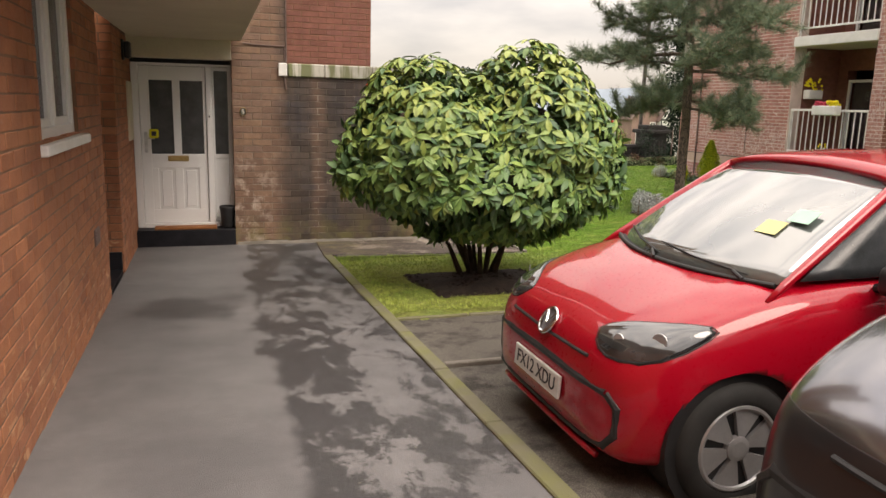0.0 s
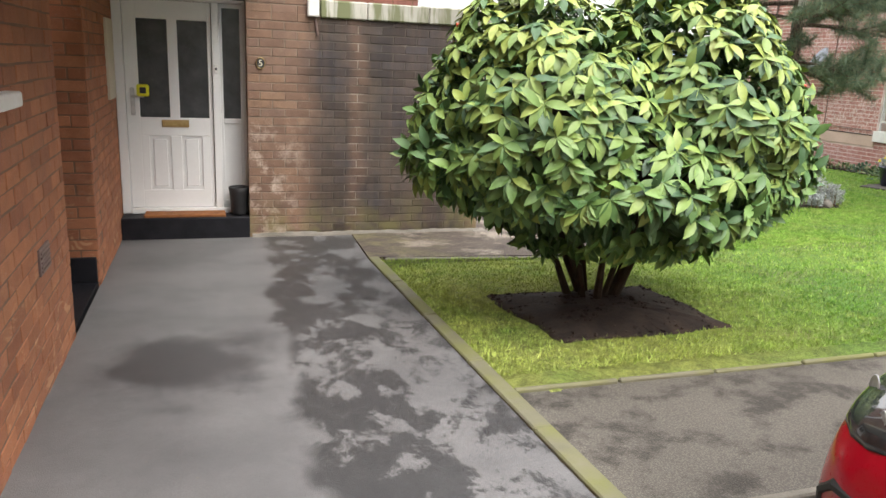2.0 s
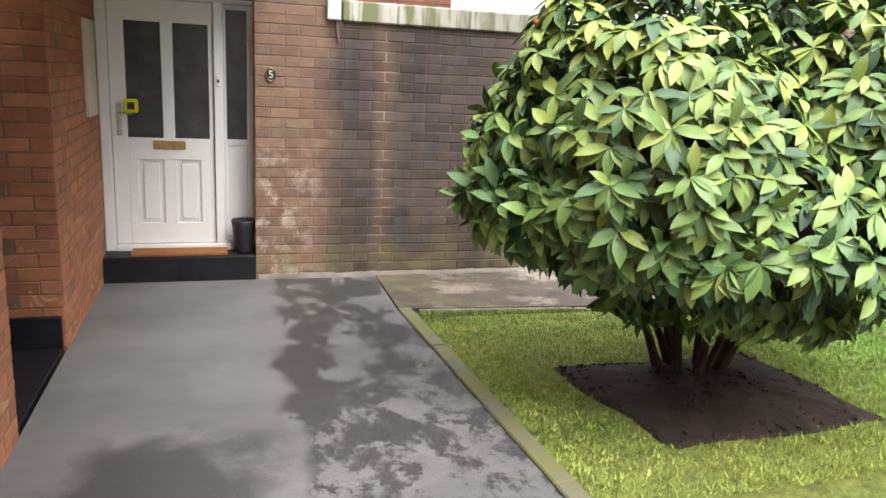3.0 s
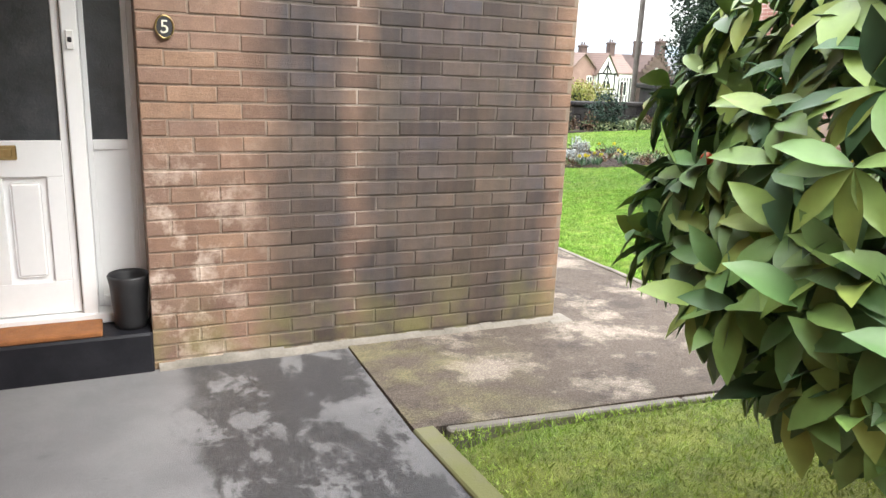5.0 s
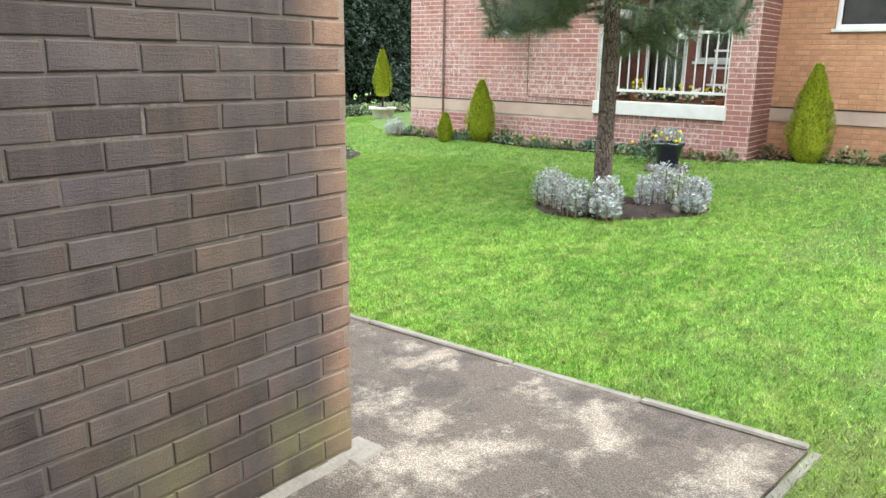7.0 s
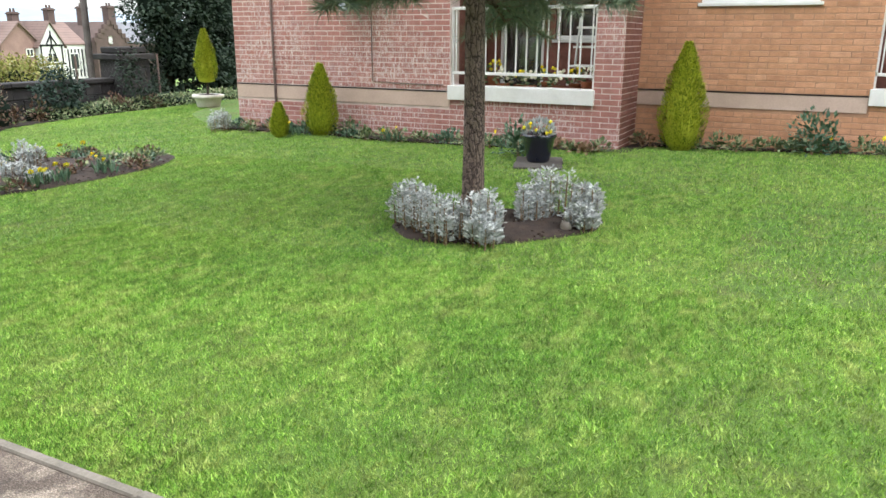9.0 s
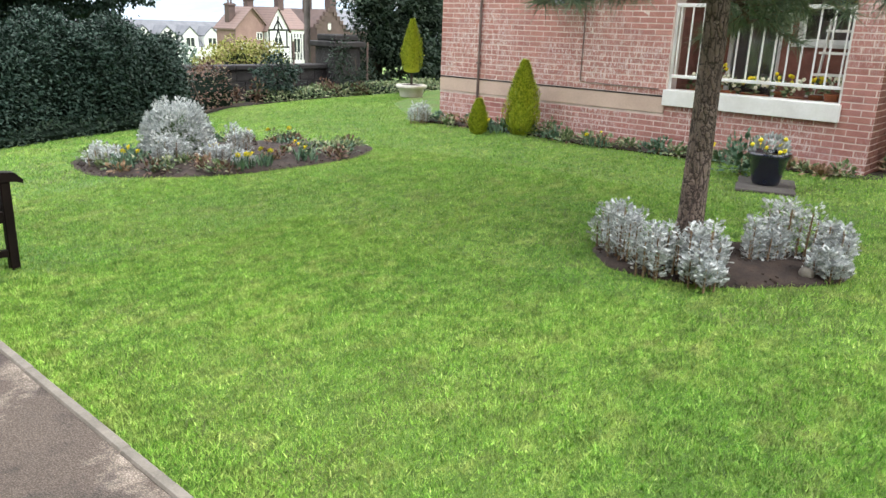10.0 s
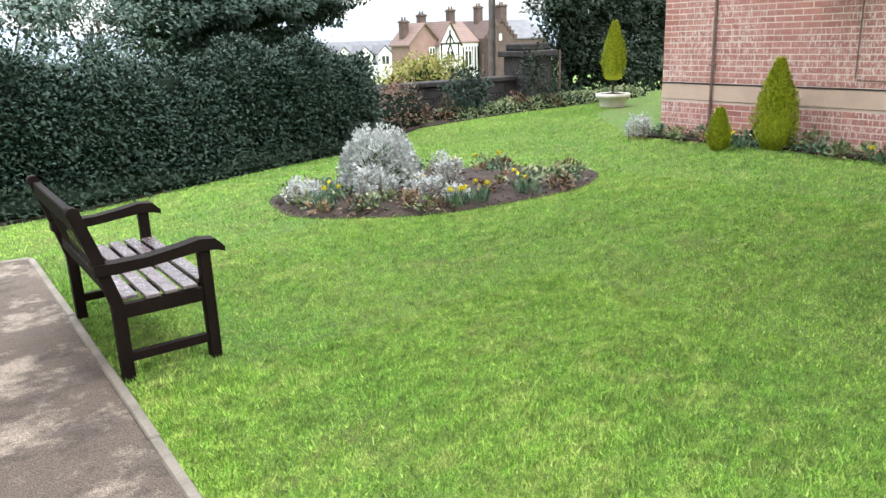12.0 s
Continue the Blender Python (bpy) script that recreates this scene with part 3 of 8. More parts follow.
def strip_bits(name, line, width, gap, height, drop, material, parent, lift=0.0, step=0.9, jitter=0.004):
    """Kerb stones or edging boards laid end to end along a line, each an object of its own."""
    for (x0, y0), (x1, y1) in zip(line, line[1:]):
        L = math.hypot(x1 - x0, y1 - y0)
        n = max(1, round(L / step))
        ang = math.degrees(math.atan2(y1 - y0, x1 - x0))
        for i in range(n):
            f = (i + 0.5) / n
            x, y = x0 + (x1 - x0) * f, y0 + (y1 - y0) * f
            l = L / n - gap
            za = float(ground_z(x0 + (x1 - x0) * i / n, y0 + (y1 - y0) * i / n))
            zb = float(ground_z(x0 + (x1 - x0) * (i + 1) / n, y0 + (y1 - y0) * (i + 1) / n))
            tilt = -math.degrees(math.atan2(zb - za, L / n))
            ob = part(name, boxed((-l / 2, -width / 2, -drop), (l / 2, width / 2, height), 0.008), material, parent)
            ob.matrix_world = pose(x, y, (za + zb) / 2 + lift + random.uniform(-jitter, jitter), 0, tilt, ang + random.uniform(-0.3, 0.3))


kerb = thing("kerb", kind="structure", label="moss-covered concrete kerb along the footway", category="kerb")
strip_bits("kerb_stone", [(kerb_x(-8) - 0.05, -8.0), (kerb_x(8.86) - 0.05, 8.86)], 0.10, 0.008, 0.014, 0.2, "kerb", kerb, 0.004)
edging = thing("path_edging", kind="structure", label="weathered concrete edging along the garden path", category="edging")
strip_bits("edging_board", [(3.685, 8.62), (3.735, 10.0), (3.775, 12.0), (3.815, 14.0), (3.845, 16.0), (3.865, 17.88), (2.5, 18.12)], 0.05, 0.006, 0.012, 0.12, "edging", edging, 0.012)
strip_bits("edging_board", [(1.34, 8.83), (2.55, 8.71), (3.70, 8.59)], 0.05, 0.01, -0.005, 0.12, "edging", edging, 0.008)
bay_edge = thing("bay_edging", kind="structure", label="concrete edging between parking bay and verge", category="edging")
strip_bits("edging_board", [(kerb_x(5.8), 5.78), (3.2, 5.81), (6.0, 5.89), (12.0, 6.0)], 0.035, 0.012, 0.006, 0.15, "kerb", bay_edge, 0.0, 0.6, 0.006)
strip_bits("edging_board", [(kerb_x(4.6), 4.54), (3.6, 4.58)], 0.045, 0.012, 0.022, 0.1, "edging", bay_edge, 0.0)


# ---- brickwork ----
CO, BL, JT = 0.0816, 0.237, 0.009
FLAT_CO = 0.0762


def brick_shape(w, h, d=0.05, c=0.004, kind=0):
    """A brick's outer five sides with worn, uneven arrises: x along, y out of the wall (towards -y), z up."""
    w2, h2, r = w / 2, h / 2, random.Random(40 + kind)
    v = [(-w2, d, -h2), (w2, d, -h2), (w2, d, h2), (-w2, d, h2)]
    corner = [(sx, sz, r.uniform(-0.0012, 0.0018), r.uniform(-0.0012, 0.0022)) for sx, sz in ((-1, -1), (1, -1), (1, 1), (-1, 1))]
    for inset, y in ((0.0, c), (0.3 * c, 0.35 * c), (c, 0.0)):
        v += [(sx * (w2 - inset - ex), y + (abs(ex) if y < c else 0), sz * (h2 - inset - ez)) for sx, sz, ex, ez in corner]
    f = []
    for a in (0, 4, 8):
        for i in range(4):
            f.append((a + i, a + (i + 1) % 4, a + 4 + (i + 1) % 4, a + 4 + i))
    f.append((12, 13, 14, 15))
    return v, f


def brickwork(parent, origin, turn, length, z0, z1, material, singles=None, holes=(), proud=0.006, seed=1, co=CO, name="brick", name_rest="brickwork", wander=0.002, perp=JT, bed=JT):
    """Half-bond brickwork on a wall face that runs from origin along the direction turn, seen from its right.
    holes: (u0, u1, z0, z1). singles: (u0, u1, z0, z1), the stretch whose bricks are objects of their own."""
    r = random.Random(seed)
    n = int((z1 - z0) / co + 0.5)
    base = pose(origin[0], origin[1], 0, 0, 0, turn)
    shared, rest, count = {}, {}, 0
    for i in range(n):
        zc = z0 + (i + 0.5) * co
        u = -BL / 2 if i % 2 else 0.0
        while u < length - 0.02:
            a, b = max(u, 0.0), min(u + BL, length)
            spans = [(a, b)]
            for h0, h1, k0, k1 in holes:
                if k0 < zc < k1:
                    spans = [s for p, q in spans for s in ((p, min(q, h0)), (max(p, h1), q)) if s[1] - s[0] > 0.03]
            for p, q in spans:
                w = round(q - p - (perp if q < length - 1e-6 else perp / 2), 3)
                if w < 0.02:
                    continue
                c = (p + q - JT) / 2 if q < length - 1e-6 else (p + q - JT / 2) / 2 + JT / 4
                m = base @ pose(c + r.uniform(-wander, wander), -proud + r.uniform(-wander, wander) * 0.7, zc + r.uniform(-wander, wander) * 0.7, r.uniform(-0.6, 0.6), r.uniform(-0.35, 0.35), r.uniform(-0.35, 0.35))
                if singles and singles[0] <= c <= singles[1] and singles[2] <= zc <= singles[3] and count < 300:
                    key = (w, r.randrange(7))
                    if key not in shared:
                        v, f = brick_shape(w, co - bed, kind=key[1])
                        shared[key] = poly_mesh(name, v, f)
                        shared[key].materials.append(M[material])
                    ob = new(name, shared[key])
                    ob.parent = parent
                    ob.matrix_world = m
                    count += 1
                else:
                    rest.setdefault((w, r.randrange(7)), []).append(np.array(m))
            u += BL
    if rest:
        vs, fs, k = [], [], 0
        for (w, kind), ms in rest.items():
            v, f = brick_shape(w, co - bed, kind=kind)
            v4 = np.concatenate([np.asarray(v), np.ones((len(v), 1))], 1)
            vs.append(np.einsum("nij,vj->nvi", np.array(ms), v4)[:, :, :3].reshape(-1, 3))
            fs.append((np.asarray(f)[None] + k + (np.arange(len(ms)) * len(v))[:, None, None]).reshape(-1, 4))
            k += len(ms) * len(v)
        ob = part_mesh(name_rest, poly_mesh(name_rest, np.concatenate(vs), np.concatenate(fs)), material, parent)
        tagged(ob, kind="stuff")


def wall_core(name, origin, turn, length, z0, z1, thick, holes, material, label, category="wall"):
    """The wall itself, in mortar, with its openings cut through; bricks stand proud of its face."""
    us = sorted({0.0, length, *[h for hole in holes for h in hole[:2]]})
    zs = sorted({z0, z1, *[h for hole in holes for h in hole[2:]]})
    us = [u for u in us if 0 <= u <= length]
    zs = [z for z in zs if z0 <= z <= z1]
    bm = bmesh.new()
    m = pose(origin[0], origin[1], 0, 0, 0, turn)
    grid = {}

    def solid(i, j):
        if not (0 <= i < len(us) - 1 and 0 <= j < len(zs) - 1):
            return False
        u, z = (us[i] + us[i + 1]) / 2, (zs[j] + zs[j + 1]) / 2
        return not any(a < u < b and c < z < d for a, b, c, d in holes)

    def v(i, j, k):
        if (i, j, k) not in grid:
            grid[i, j, k] = bm.verts.new(m @ Vector((us[i], k * thick, zs[j])))
        return grid[i, j, k]
    for i in range(len(us) - 1):
        for j in range(len(zs) - 1):
            if not solid(i, j):
                continue
            bm.faces.new((v(i, j, 0), v(i + 1, j, 0), v(i + 1, j + 1, 0), v(i, j + 1, 0)))
            bm.faces.new((v(i, j, 1), v(i, j + 1, 1), v(i + 1, j + 1, 1), v(i + 1, j, 1)))
            for di, dj, a, b in ((-1, 0, (i, j), (i, j + 1)), (1, 0, (i + 1, j + 1), (i + 1, j)), (0, -1, (i + 1, j), (i, j)), (0, 1, (i, j + 1), (i + 1, j + 1))):
                if not solid(i + di, j + dj):
                    bm.faces.new((v(*a, 0), v(*b, 0), v(*b, 1), v(*a, 1)))
    bmesh.ops.recalc_face_normals(bm, faces=bm.faces[:])
    return tagged(part(name, bm, material), label, category, kind="structure")


# the end wall with the house number: full height beside the door, then a single storey under a coping
wall_end = wall_core("wall_end", (0.22, 9.985), 0, 2.39, -0.75, 1.62, 0.33, (), "mortar", "brown brick end wall with dark damp stains and number 5", "brick wall")
# Wall's unseen upper height is added to shade the lawn.
wall_upper = wall_core("wall_upper", (0.22, 9.985), 0, 0.68, 1.62, 8.4, 0.33, (), "mortar", "orange brown brick wall rising beside the coping", "brick wall")
wall_side = wall_core("wall_side", (2.61 - 0.008, 10.315), 90, 5.6, -0.95, 1.62, 0.33, (), "mortar", "brown brick side wall along the garden path", "brick wall")
# Set-back wall, also carried up out of view to block sky light.
wall_back = wall_core("wall_back", (0.90, 11.5), 0, 1.37, 1.0, 8.4, 0.3, (), "mortar_dark", "red brick upper wall set back behind the coping", "brick wall")
# Unseen return, its height and length added to shade the lawn.
wall_back_side = wall_core("wall_back_side", (2.27, 11.8), 90, 6.0, 1.0, 8.4, 0.3, (), "mortar_dark", "unseen red brick return, raised and lengthened to shade the lawn", "brick wall")
roof_flat = tagged(part("roof_flat", boxed((0.9, 10.32, 1.55), (2.58, 15.9, 1.66)), "edging"), "flat grey roof behind the coping", "roof", kind="structure")

coping = thing("coping", kind="structure", label="concrete coping streaked with green algae", category="coping")
for cx0, cx1 in ((0.91, 1.36), (1.365, 1.98), (1.985, 2.66)):
    part("coping_stone", boxed((cx0, 9.945, 1.600), (cx1, 10.36, 1.765), 0.012), "coping", coping)
for cy0 in (10.365, 11.2, 12.05, 12.9, 13.75, 14.6):
    part("coping_stone", boxed((2.33, cy0, 1.600), (2.66, cy0 + 0.84, 1.765), 0.012), "coping", coping)

# the wall beside the footway, its recess and the return to the door
A1 = 90 + 0.97
WIN_HOLE = (13.58, 14.85, 1.06, 2.32)
wall_left = wall_core("wall_left", (left_x(-9.0), -9.0), A1, 16.1, -0.75, 5.4, 0.30, (WIN_HOLE,), "mortar_dark", "orange brown brick wall beside the footway, scuffed", "brick wall")
wall_porch = wall_core("wall_porch", (left_x(8.3), 8.3), A1, 2.30, -0.75, 5.4, 0.30, (), "mortar_dark", "orange brown brick wall beside the front door", "brick wall")
wall_return = wall_core("wall_return", (-2.3, 8.3), 0, 2.3 + left_x(8.3), -0.75, 5.4, 0.30, (), "mortar_dark", "dark brown brick return inside the recess", "brick wall")
wall_recess = wall_core("wall_recess", (-2.0, 6.6), 90, 1.7, -0.75, 5.4, 0.30, (), "mortar_dark", "shaded brick wall at the back of the recess", "brick wall")
wall_recess_near = wall_core("wall_recess_near", (left_x(7.1) - 0.02, 7.1), 180, 1.2, -0.75, 5.4, 0.30, (), "mortar_dark", "shaded brick jamb of the recess", "brick wall")
recess_floor = tagged(part("recess_step", boxed((-2.0, 7.1, -0.7), (left_x(7.7) - 0.02, 8.3, -0.445), 0.004), "black_paint"), "dark painted step in the wall recess", "step", kind="structure")
recess_plinth = tagged(part("recess_plinth", boxed((-2.0, 8.262, -0.445), (left_x(8.3) - 0.01, 8.298, -0.26), 0.006), "black_paint"), "black painted plinth at the foot of the recess", "plinth", kind="structure")

canopy = tagged(part("canopy", boxed((left_x(9) + 0.02, 3.4, 2.0), (0.34, 9.86, 2.22), 0.008), "cream"), "cream painted concrete canopy over the footway", "canopy", kind="structure")
lintel = tagged(part("lintel", boxed((left_x(10) + 0.002, 9.862, 1.77), (0.219, 10.12, 2.20), 0.006), "cream"), "cream painted beam above the front door", "lintel", kind="structure")
door_step = tagged(part("door_step", boxed((left_x(10) + 0.003, 9.955, -0.75), (0.219, 10.6, -0.33), 0.012), "black_paint"), "black painted step below the front door", "step", kind="structure")
wall_over_door = wall_core("wall_over_door", (left_x(10.3) - 0.3, 10.30), 0, 1.5, 1.80, 5.4, 0.25, (), "mortar_dark", "plain wall above the front door", "wall")
wall_pier_reveal = wall_core("wall_pier_inner", (0.222, 10.6), -90, 0.28, -0.75, 1.62, 0.2, (), "mortar", "brick reveal beside the door", "wall")

# ---- the block of flats across the lawn ----
FX, TX = 12.18, 13.09
flats = [
    wall_core("wall_flats_north_part", (FX, 18.03), -90, 4.03, -0.85, 8.6, 0.3, (), "mortar_pale", "pink-red brick wall of the flats with salt bloom", "brick wall"),
    wall_core("wall_flats_pier", (FX, 11.86), -90, 0.38, -0.85, 8.6, 0.91, (), "mortar_pale", "pink-red brick pier beside the balconies", "brick wall"),
    wall_core("wall_flats_below_balcony", (FX, 14.0), -90, 2.14, -0.85, 0.10, 0.3, (), "mortar_pale", "pink-red brick wall below the balcony", "brick wall"),
    wall_core("wall_flats_tan", (TX, 11.48), -90, 2.90, -0.85, 8.6, 0.3, ((0.76, 2.19, 1.43, 2.65), (0.76, 2.19, 4.0, 5.2)), "mortar_tan", "tan brick wall of the flats", "brick wall"),
    wall_core("wall_flats_far_tan", (TX, 8.58), -90, 14.0, -0.85, 0.18, 0.3, (), "mortar_tan", "tan brick wall below the second balcony", "brick wall"),
    wall_core("wall_flats_north", (19.5, 18.032), 180, 19.5 - FX - 0.305, -0.85, 8.6, 0.3, (), "mortar_pale", "red brick north wall of the flats", "brick wall"),
]


# ---- more materials ----
def glassy(name, tint, rough=0.03):
    k = Nodes(name)
    k.put(k.bsdf.inputs["Transmission Weight"], 1.0)
    k.put(k.bsdf.inputs["IOR"], 1.45)
    return k.done(tint, rough)


M["glass_dark"] = surface("frosted_dark_glass", (0.020, 0.023, 0.026), (0.045, 0.05, 0.055), 5, 90, 0.22, 0.25, 0.2)
# Wall colour darkened to stand for unlit rooms.
M["room_dimness"] = surface("painted_room_dimness", (0.05, 0.045, 0.04), (0.10, 0.09, 0.08), 1.5, 20, 0.9, 0.0, 0.1)
M["glass"] = glassy("window_glass", (0.95, 0.97, 0.97))
M["screen_glass"] = surface("car_glass", (0.10, 0.115, 0.115), (0.13, 0.145, 0.145), 2, 10, 0.04, 0.0, 0.0, IOR=2.3, Specular_IOR_Level=0.5, Coat_Weight=1.0, Coat_Roughness=0.02)
M["brass"] = surface("brass", (0.42, 0.30, 0.13), (0.50, 0.37, 0.17), 20, 80, 0.35, 0.05, 0.15, Metallic=1.0)
M["steel"] = surface("satin_steel", (0.50, 0.50, 0.50), (0.6, 0.6, 0.6), 20, 80, 0.32, 0.03, 0.1, Metallic=1.0)
M["chrome"] = surface("chrome", (0.75, 0.75, 0.76), (0.8, 0.8, 0.8), 20, 80, 0.12, 0.0, 0.0, Metallic=1.0)
M["alloy"] = surface("silver_wheel_paint", (0.42, 0.42, 0.43), (0.48, 0.48, 0.49), 12, 80, 0.38, 0.02, 0.1, Metallic=0.6)
M["safety_yellow"] = surface("yellow_plastic", (0.75, 0.72, 0.03), (0.68, 0.66, 0.03), 20, 80, 0.5, 0.02, 0.1)
M["coir"] = surface("coir_mat", (0.36, 0.14, 0.045), (0.27, 0.105, 0.035), 12, 220, 0.98, 0.9, 0.5)
M["plastic_black"] = surface("black_plastic", (0.014, 0.014, 0.015), (0.024, 0.024, 0.026), 10, 150, 0.5, 0.1, 0.2)
M["rubber"] = surface("tyre_rubber", (0.016, 0.016, 0.016), (0.028, 0.027, 0.026), 8, 90, 0.8, 0.2, 0.3)
M["red_paint"] = surface("red_car_paint", (0.38, 0.003, 0.015), (0.37, 0.003, 0.015), 2, 60, 0.3, 0.0, 0.02, Specular_IOR_Level=0.15, Coat_Weight=1.0, Coat_Roughness=0.03)


def make_dark_paint():
    """Grey metallic bonnet and roof over black bumpers and sills."""
    k = Nodes("dark_grey_car_paint")
    upper = k.rng(k.xyz()["Z"], 0.545, 0.55)
    col = k.mix(upper, (0.012, 0.012, 0.014), (0.20, 0.20, 0.22))
    k.put(k.bsdf.inputs["Metallic"], k.math("MULTIPLY", upper, 0.9))
    return k.done(col, k.rng(upper, 0.0, 1.0, 0.4, 0.2), Coat_Weight=0.6)


M["dark_paint"] = make_dark_paint()
M["badge_grey"] = surface("grey_enamel", (0.10, 0.10, 0.11), (0.15, 0.15, 0.16), 12, 80, 0.3, 0.0, 0.1)
M["lamp_clear"] = surface("headlamp_lens", (0.016, 0.018, 0.020), (0.045, 0.048, 0.052), 14, 40, 0.10, 0.0, 0.1, Specular_IOR_Level=0.9, Coat_Weight=1.0)
M["paper_white"] = surface("paper", (0.75, 0.76, 0.72), (0.7, 0.72, 0.68), 10, 60, 0.8, 0.0, 0.05)
M["paper_green"] = surface("pale_green_paper", (0.45, 0.72, 0.58), (0.42, 0.68, 0.55), 10, 60, 0.8, 0.0, 0.05)
M["paper_yellow"] = surface("yellow_paper", (0.72, 0.70, 0.34), (0.68, 0.66, 0.32), 10, 60, 0.8, 0.0, 0.05)
M["plate_white"] = surface("number_plate_white", (0.72, 0.72, 0.68), (0.66, 0.66, 0.62), 8, 50, 0.4, 0.0, 0.1)
M["bench_wood"] = surface("dark_stained_wood", (0.007, 0.0048, 0.0044), (0.014, 0.0088, 0.0075), 6, 70, 0.62, 0.25, 0.4, Specular_IOR_Level=0.09)
# Bench wood made paler and purplish: the sky's reflection put into the colour.
M["bench_seat"] = surface("seat_wood_sky_sheen", (0.12, 0.098, 0.108), (0.19, 0.155, 0.168), 6, 70, 0.25, 0.25, 0.4)
M["bark"] = surface("shrub_bark", (0.040, 0.030, 0.020), (0.075, 0.058, 0.04), 12, 50, 0.95, 0.8, 0.5)
M["terracotta"] = surface("terracotta", (0.36, 0.12, 0.05), (0.30, 0.10, 0.045), 10, 60, 0.9, 0.1, 0.2)
M["glaze_blue"] = surface("dark_blue_glaze", (0.010, 0.014, 0.030), (0.016, 0.022, 0.042), 6, 40, 0.2, 0.0, 0.1, Coat_Weight=0.6)
M["stone_white"] = surface("white_cast_stone", (0.74, 0.71, 0.64), (0.60, 0.57, 0.50), 6, 50, 0.9, 0.2, 0.2)
M["paving_dark"] = surface("dark_paving", (0.07, 0.06, 0.055), (0.11, 0.10, 0.09), 5, 60, 0.9, 0.3, 0.3)
M["iron_grey"] = surface("grey_painted_pipe", (0.13, 0.085, 0.075), (0.19, 0.13, 0.115), 8, 60, 0.6, 0.1, 0.2)
M["dish_grey"] = surface("dish_grey", (0.22, 0.24, 0.28), (0.28, 0.30, 0.34), 4, 40, 0.5, 0.0, 0.1)
M["flower_red"] = surface("red_petal", (0.55, 0.03, 0.06), (0.65, 0.08, 0.15), 60, 200, 0.7, 0.0, 0.1)
M["flower_pale"] = surface("pale_petal", (0.72, 0.68, 0.45), (0.78, 0.75, 0.66), 60, 200, 0.7, 0.0, 0.1)
M["berry"] = surface("orange_red_berry", (0.52, 0.07, 0.02), (0.45, 0.05, 0.02), 30, 90, 0.35, 0.0, 0.1)
M["curtain"] = surface("grey_blind", (0.10, 0.09, 0.095), (0.14, 0.125, 0.13), 6, 60, 0.9, 0.05, 0.1)
M["pole_wood"] = surface("grey_pole_wood", (0.10, 0.082, 0.078), (0.17, 0.145, 0.14), 3, 40, 0.9, 0.3, 0.4)
M["stonework"] = surface("sooty_stone", (0.022, 0.020, 0.022), (0.050, 0.045, 0.045), 3, 30, 0.95, 0.6, 0.4, 0.35)


def make_bark():
    k = Nodes("pine_bark")
    v = k.scaled((30.0, 30.0, 7.0), k.mix(0.06, k.pos, k.ramp(k.noise(9.0, 4), (0.3, 0.0), (0.7, 1.0))))
    plates = k.voronoi(1.0, "DISTANCE_TO_EDGE", v)
    col = k.mix(k.noise(5.0, 6, 0.65), (0.33, 0.25, 0.20), (0.17, 0.13, 0.108))
    col = k.mix(k.rng(plates, 0.0, 0.14), (0.050, 0.038, 0.032), col)
    col = k.mix(k.rng(k.noise(14.0, 5, 0.65, k.scaled((1.0, 1.0, 2.5))), 0.60, 0.68, 0.0, 0.7), col, (0.055, 0.042, 0.036))
    col = k.mix(0.5, col, k.ramp(k.noise(60.0, 6, 0.7), (0.3, 0.4), (0.7, 1.2)), "MULTIPLY")
    k.bump(k.math("ADD", k.rng(plates, 0.0, 0.22), k.noise(40.0, 5, 0.7)), 0.9, 0.02)
    return k.done(col, 0.95)


M["pine_bark"] = make_bark()


def lettering(name, text, size, at, material, parent, depth=0.002):
    """Words as a mesh, from the built-in font. at: a pose whose x runs along the words and whose z faces the reader."""
    cu = bpy.data.curves.new(name, "FONT")
    cu.body, cu.size, cu.extrude, cu.align_x, cu.align_y = text, size, depth, "CENTER", "CENTER"
    tmp = bpy.data.objects.new(name, cu)
    scene.collection.objects.link(tmp)
    bpy.context.view_layer.update()
    me = bpy.data.meshes.new_from_object(tmp.evaluated_get(bpy.context.evaluated_depsgraph_get()))
    bpy.data.objects.remove(tmp)
    bpy.data.curves.remove(cu)
    me.name = name
    ob = part_mesh(name, me, material, parent)
    ob.matrix_world = at
    return ob


def bars(bm, spans, y0, y1, z0, z1, bevel=0.004):
    for a, b in spans:
        box(bm, (a, y0, z0), (b, y1, z1), bevel)
    return bm


# ---- front door ----
DY = 10.22
door = thing("door_1", (-0.36, DY, -0.33), 0, "white front door with two dark glass lights and brass letter plate", "door", kind="structure", placed=True)


def door_part(name, lo, hi, material, bevel=0.004, parent=None, label=""):
    return part(name, boxed(lo, hi, bevel), material, parent or door, label)


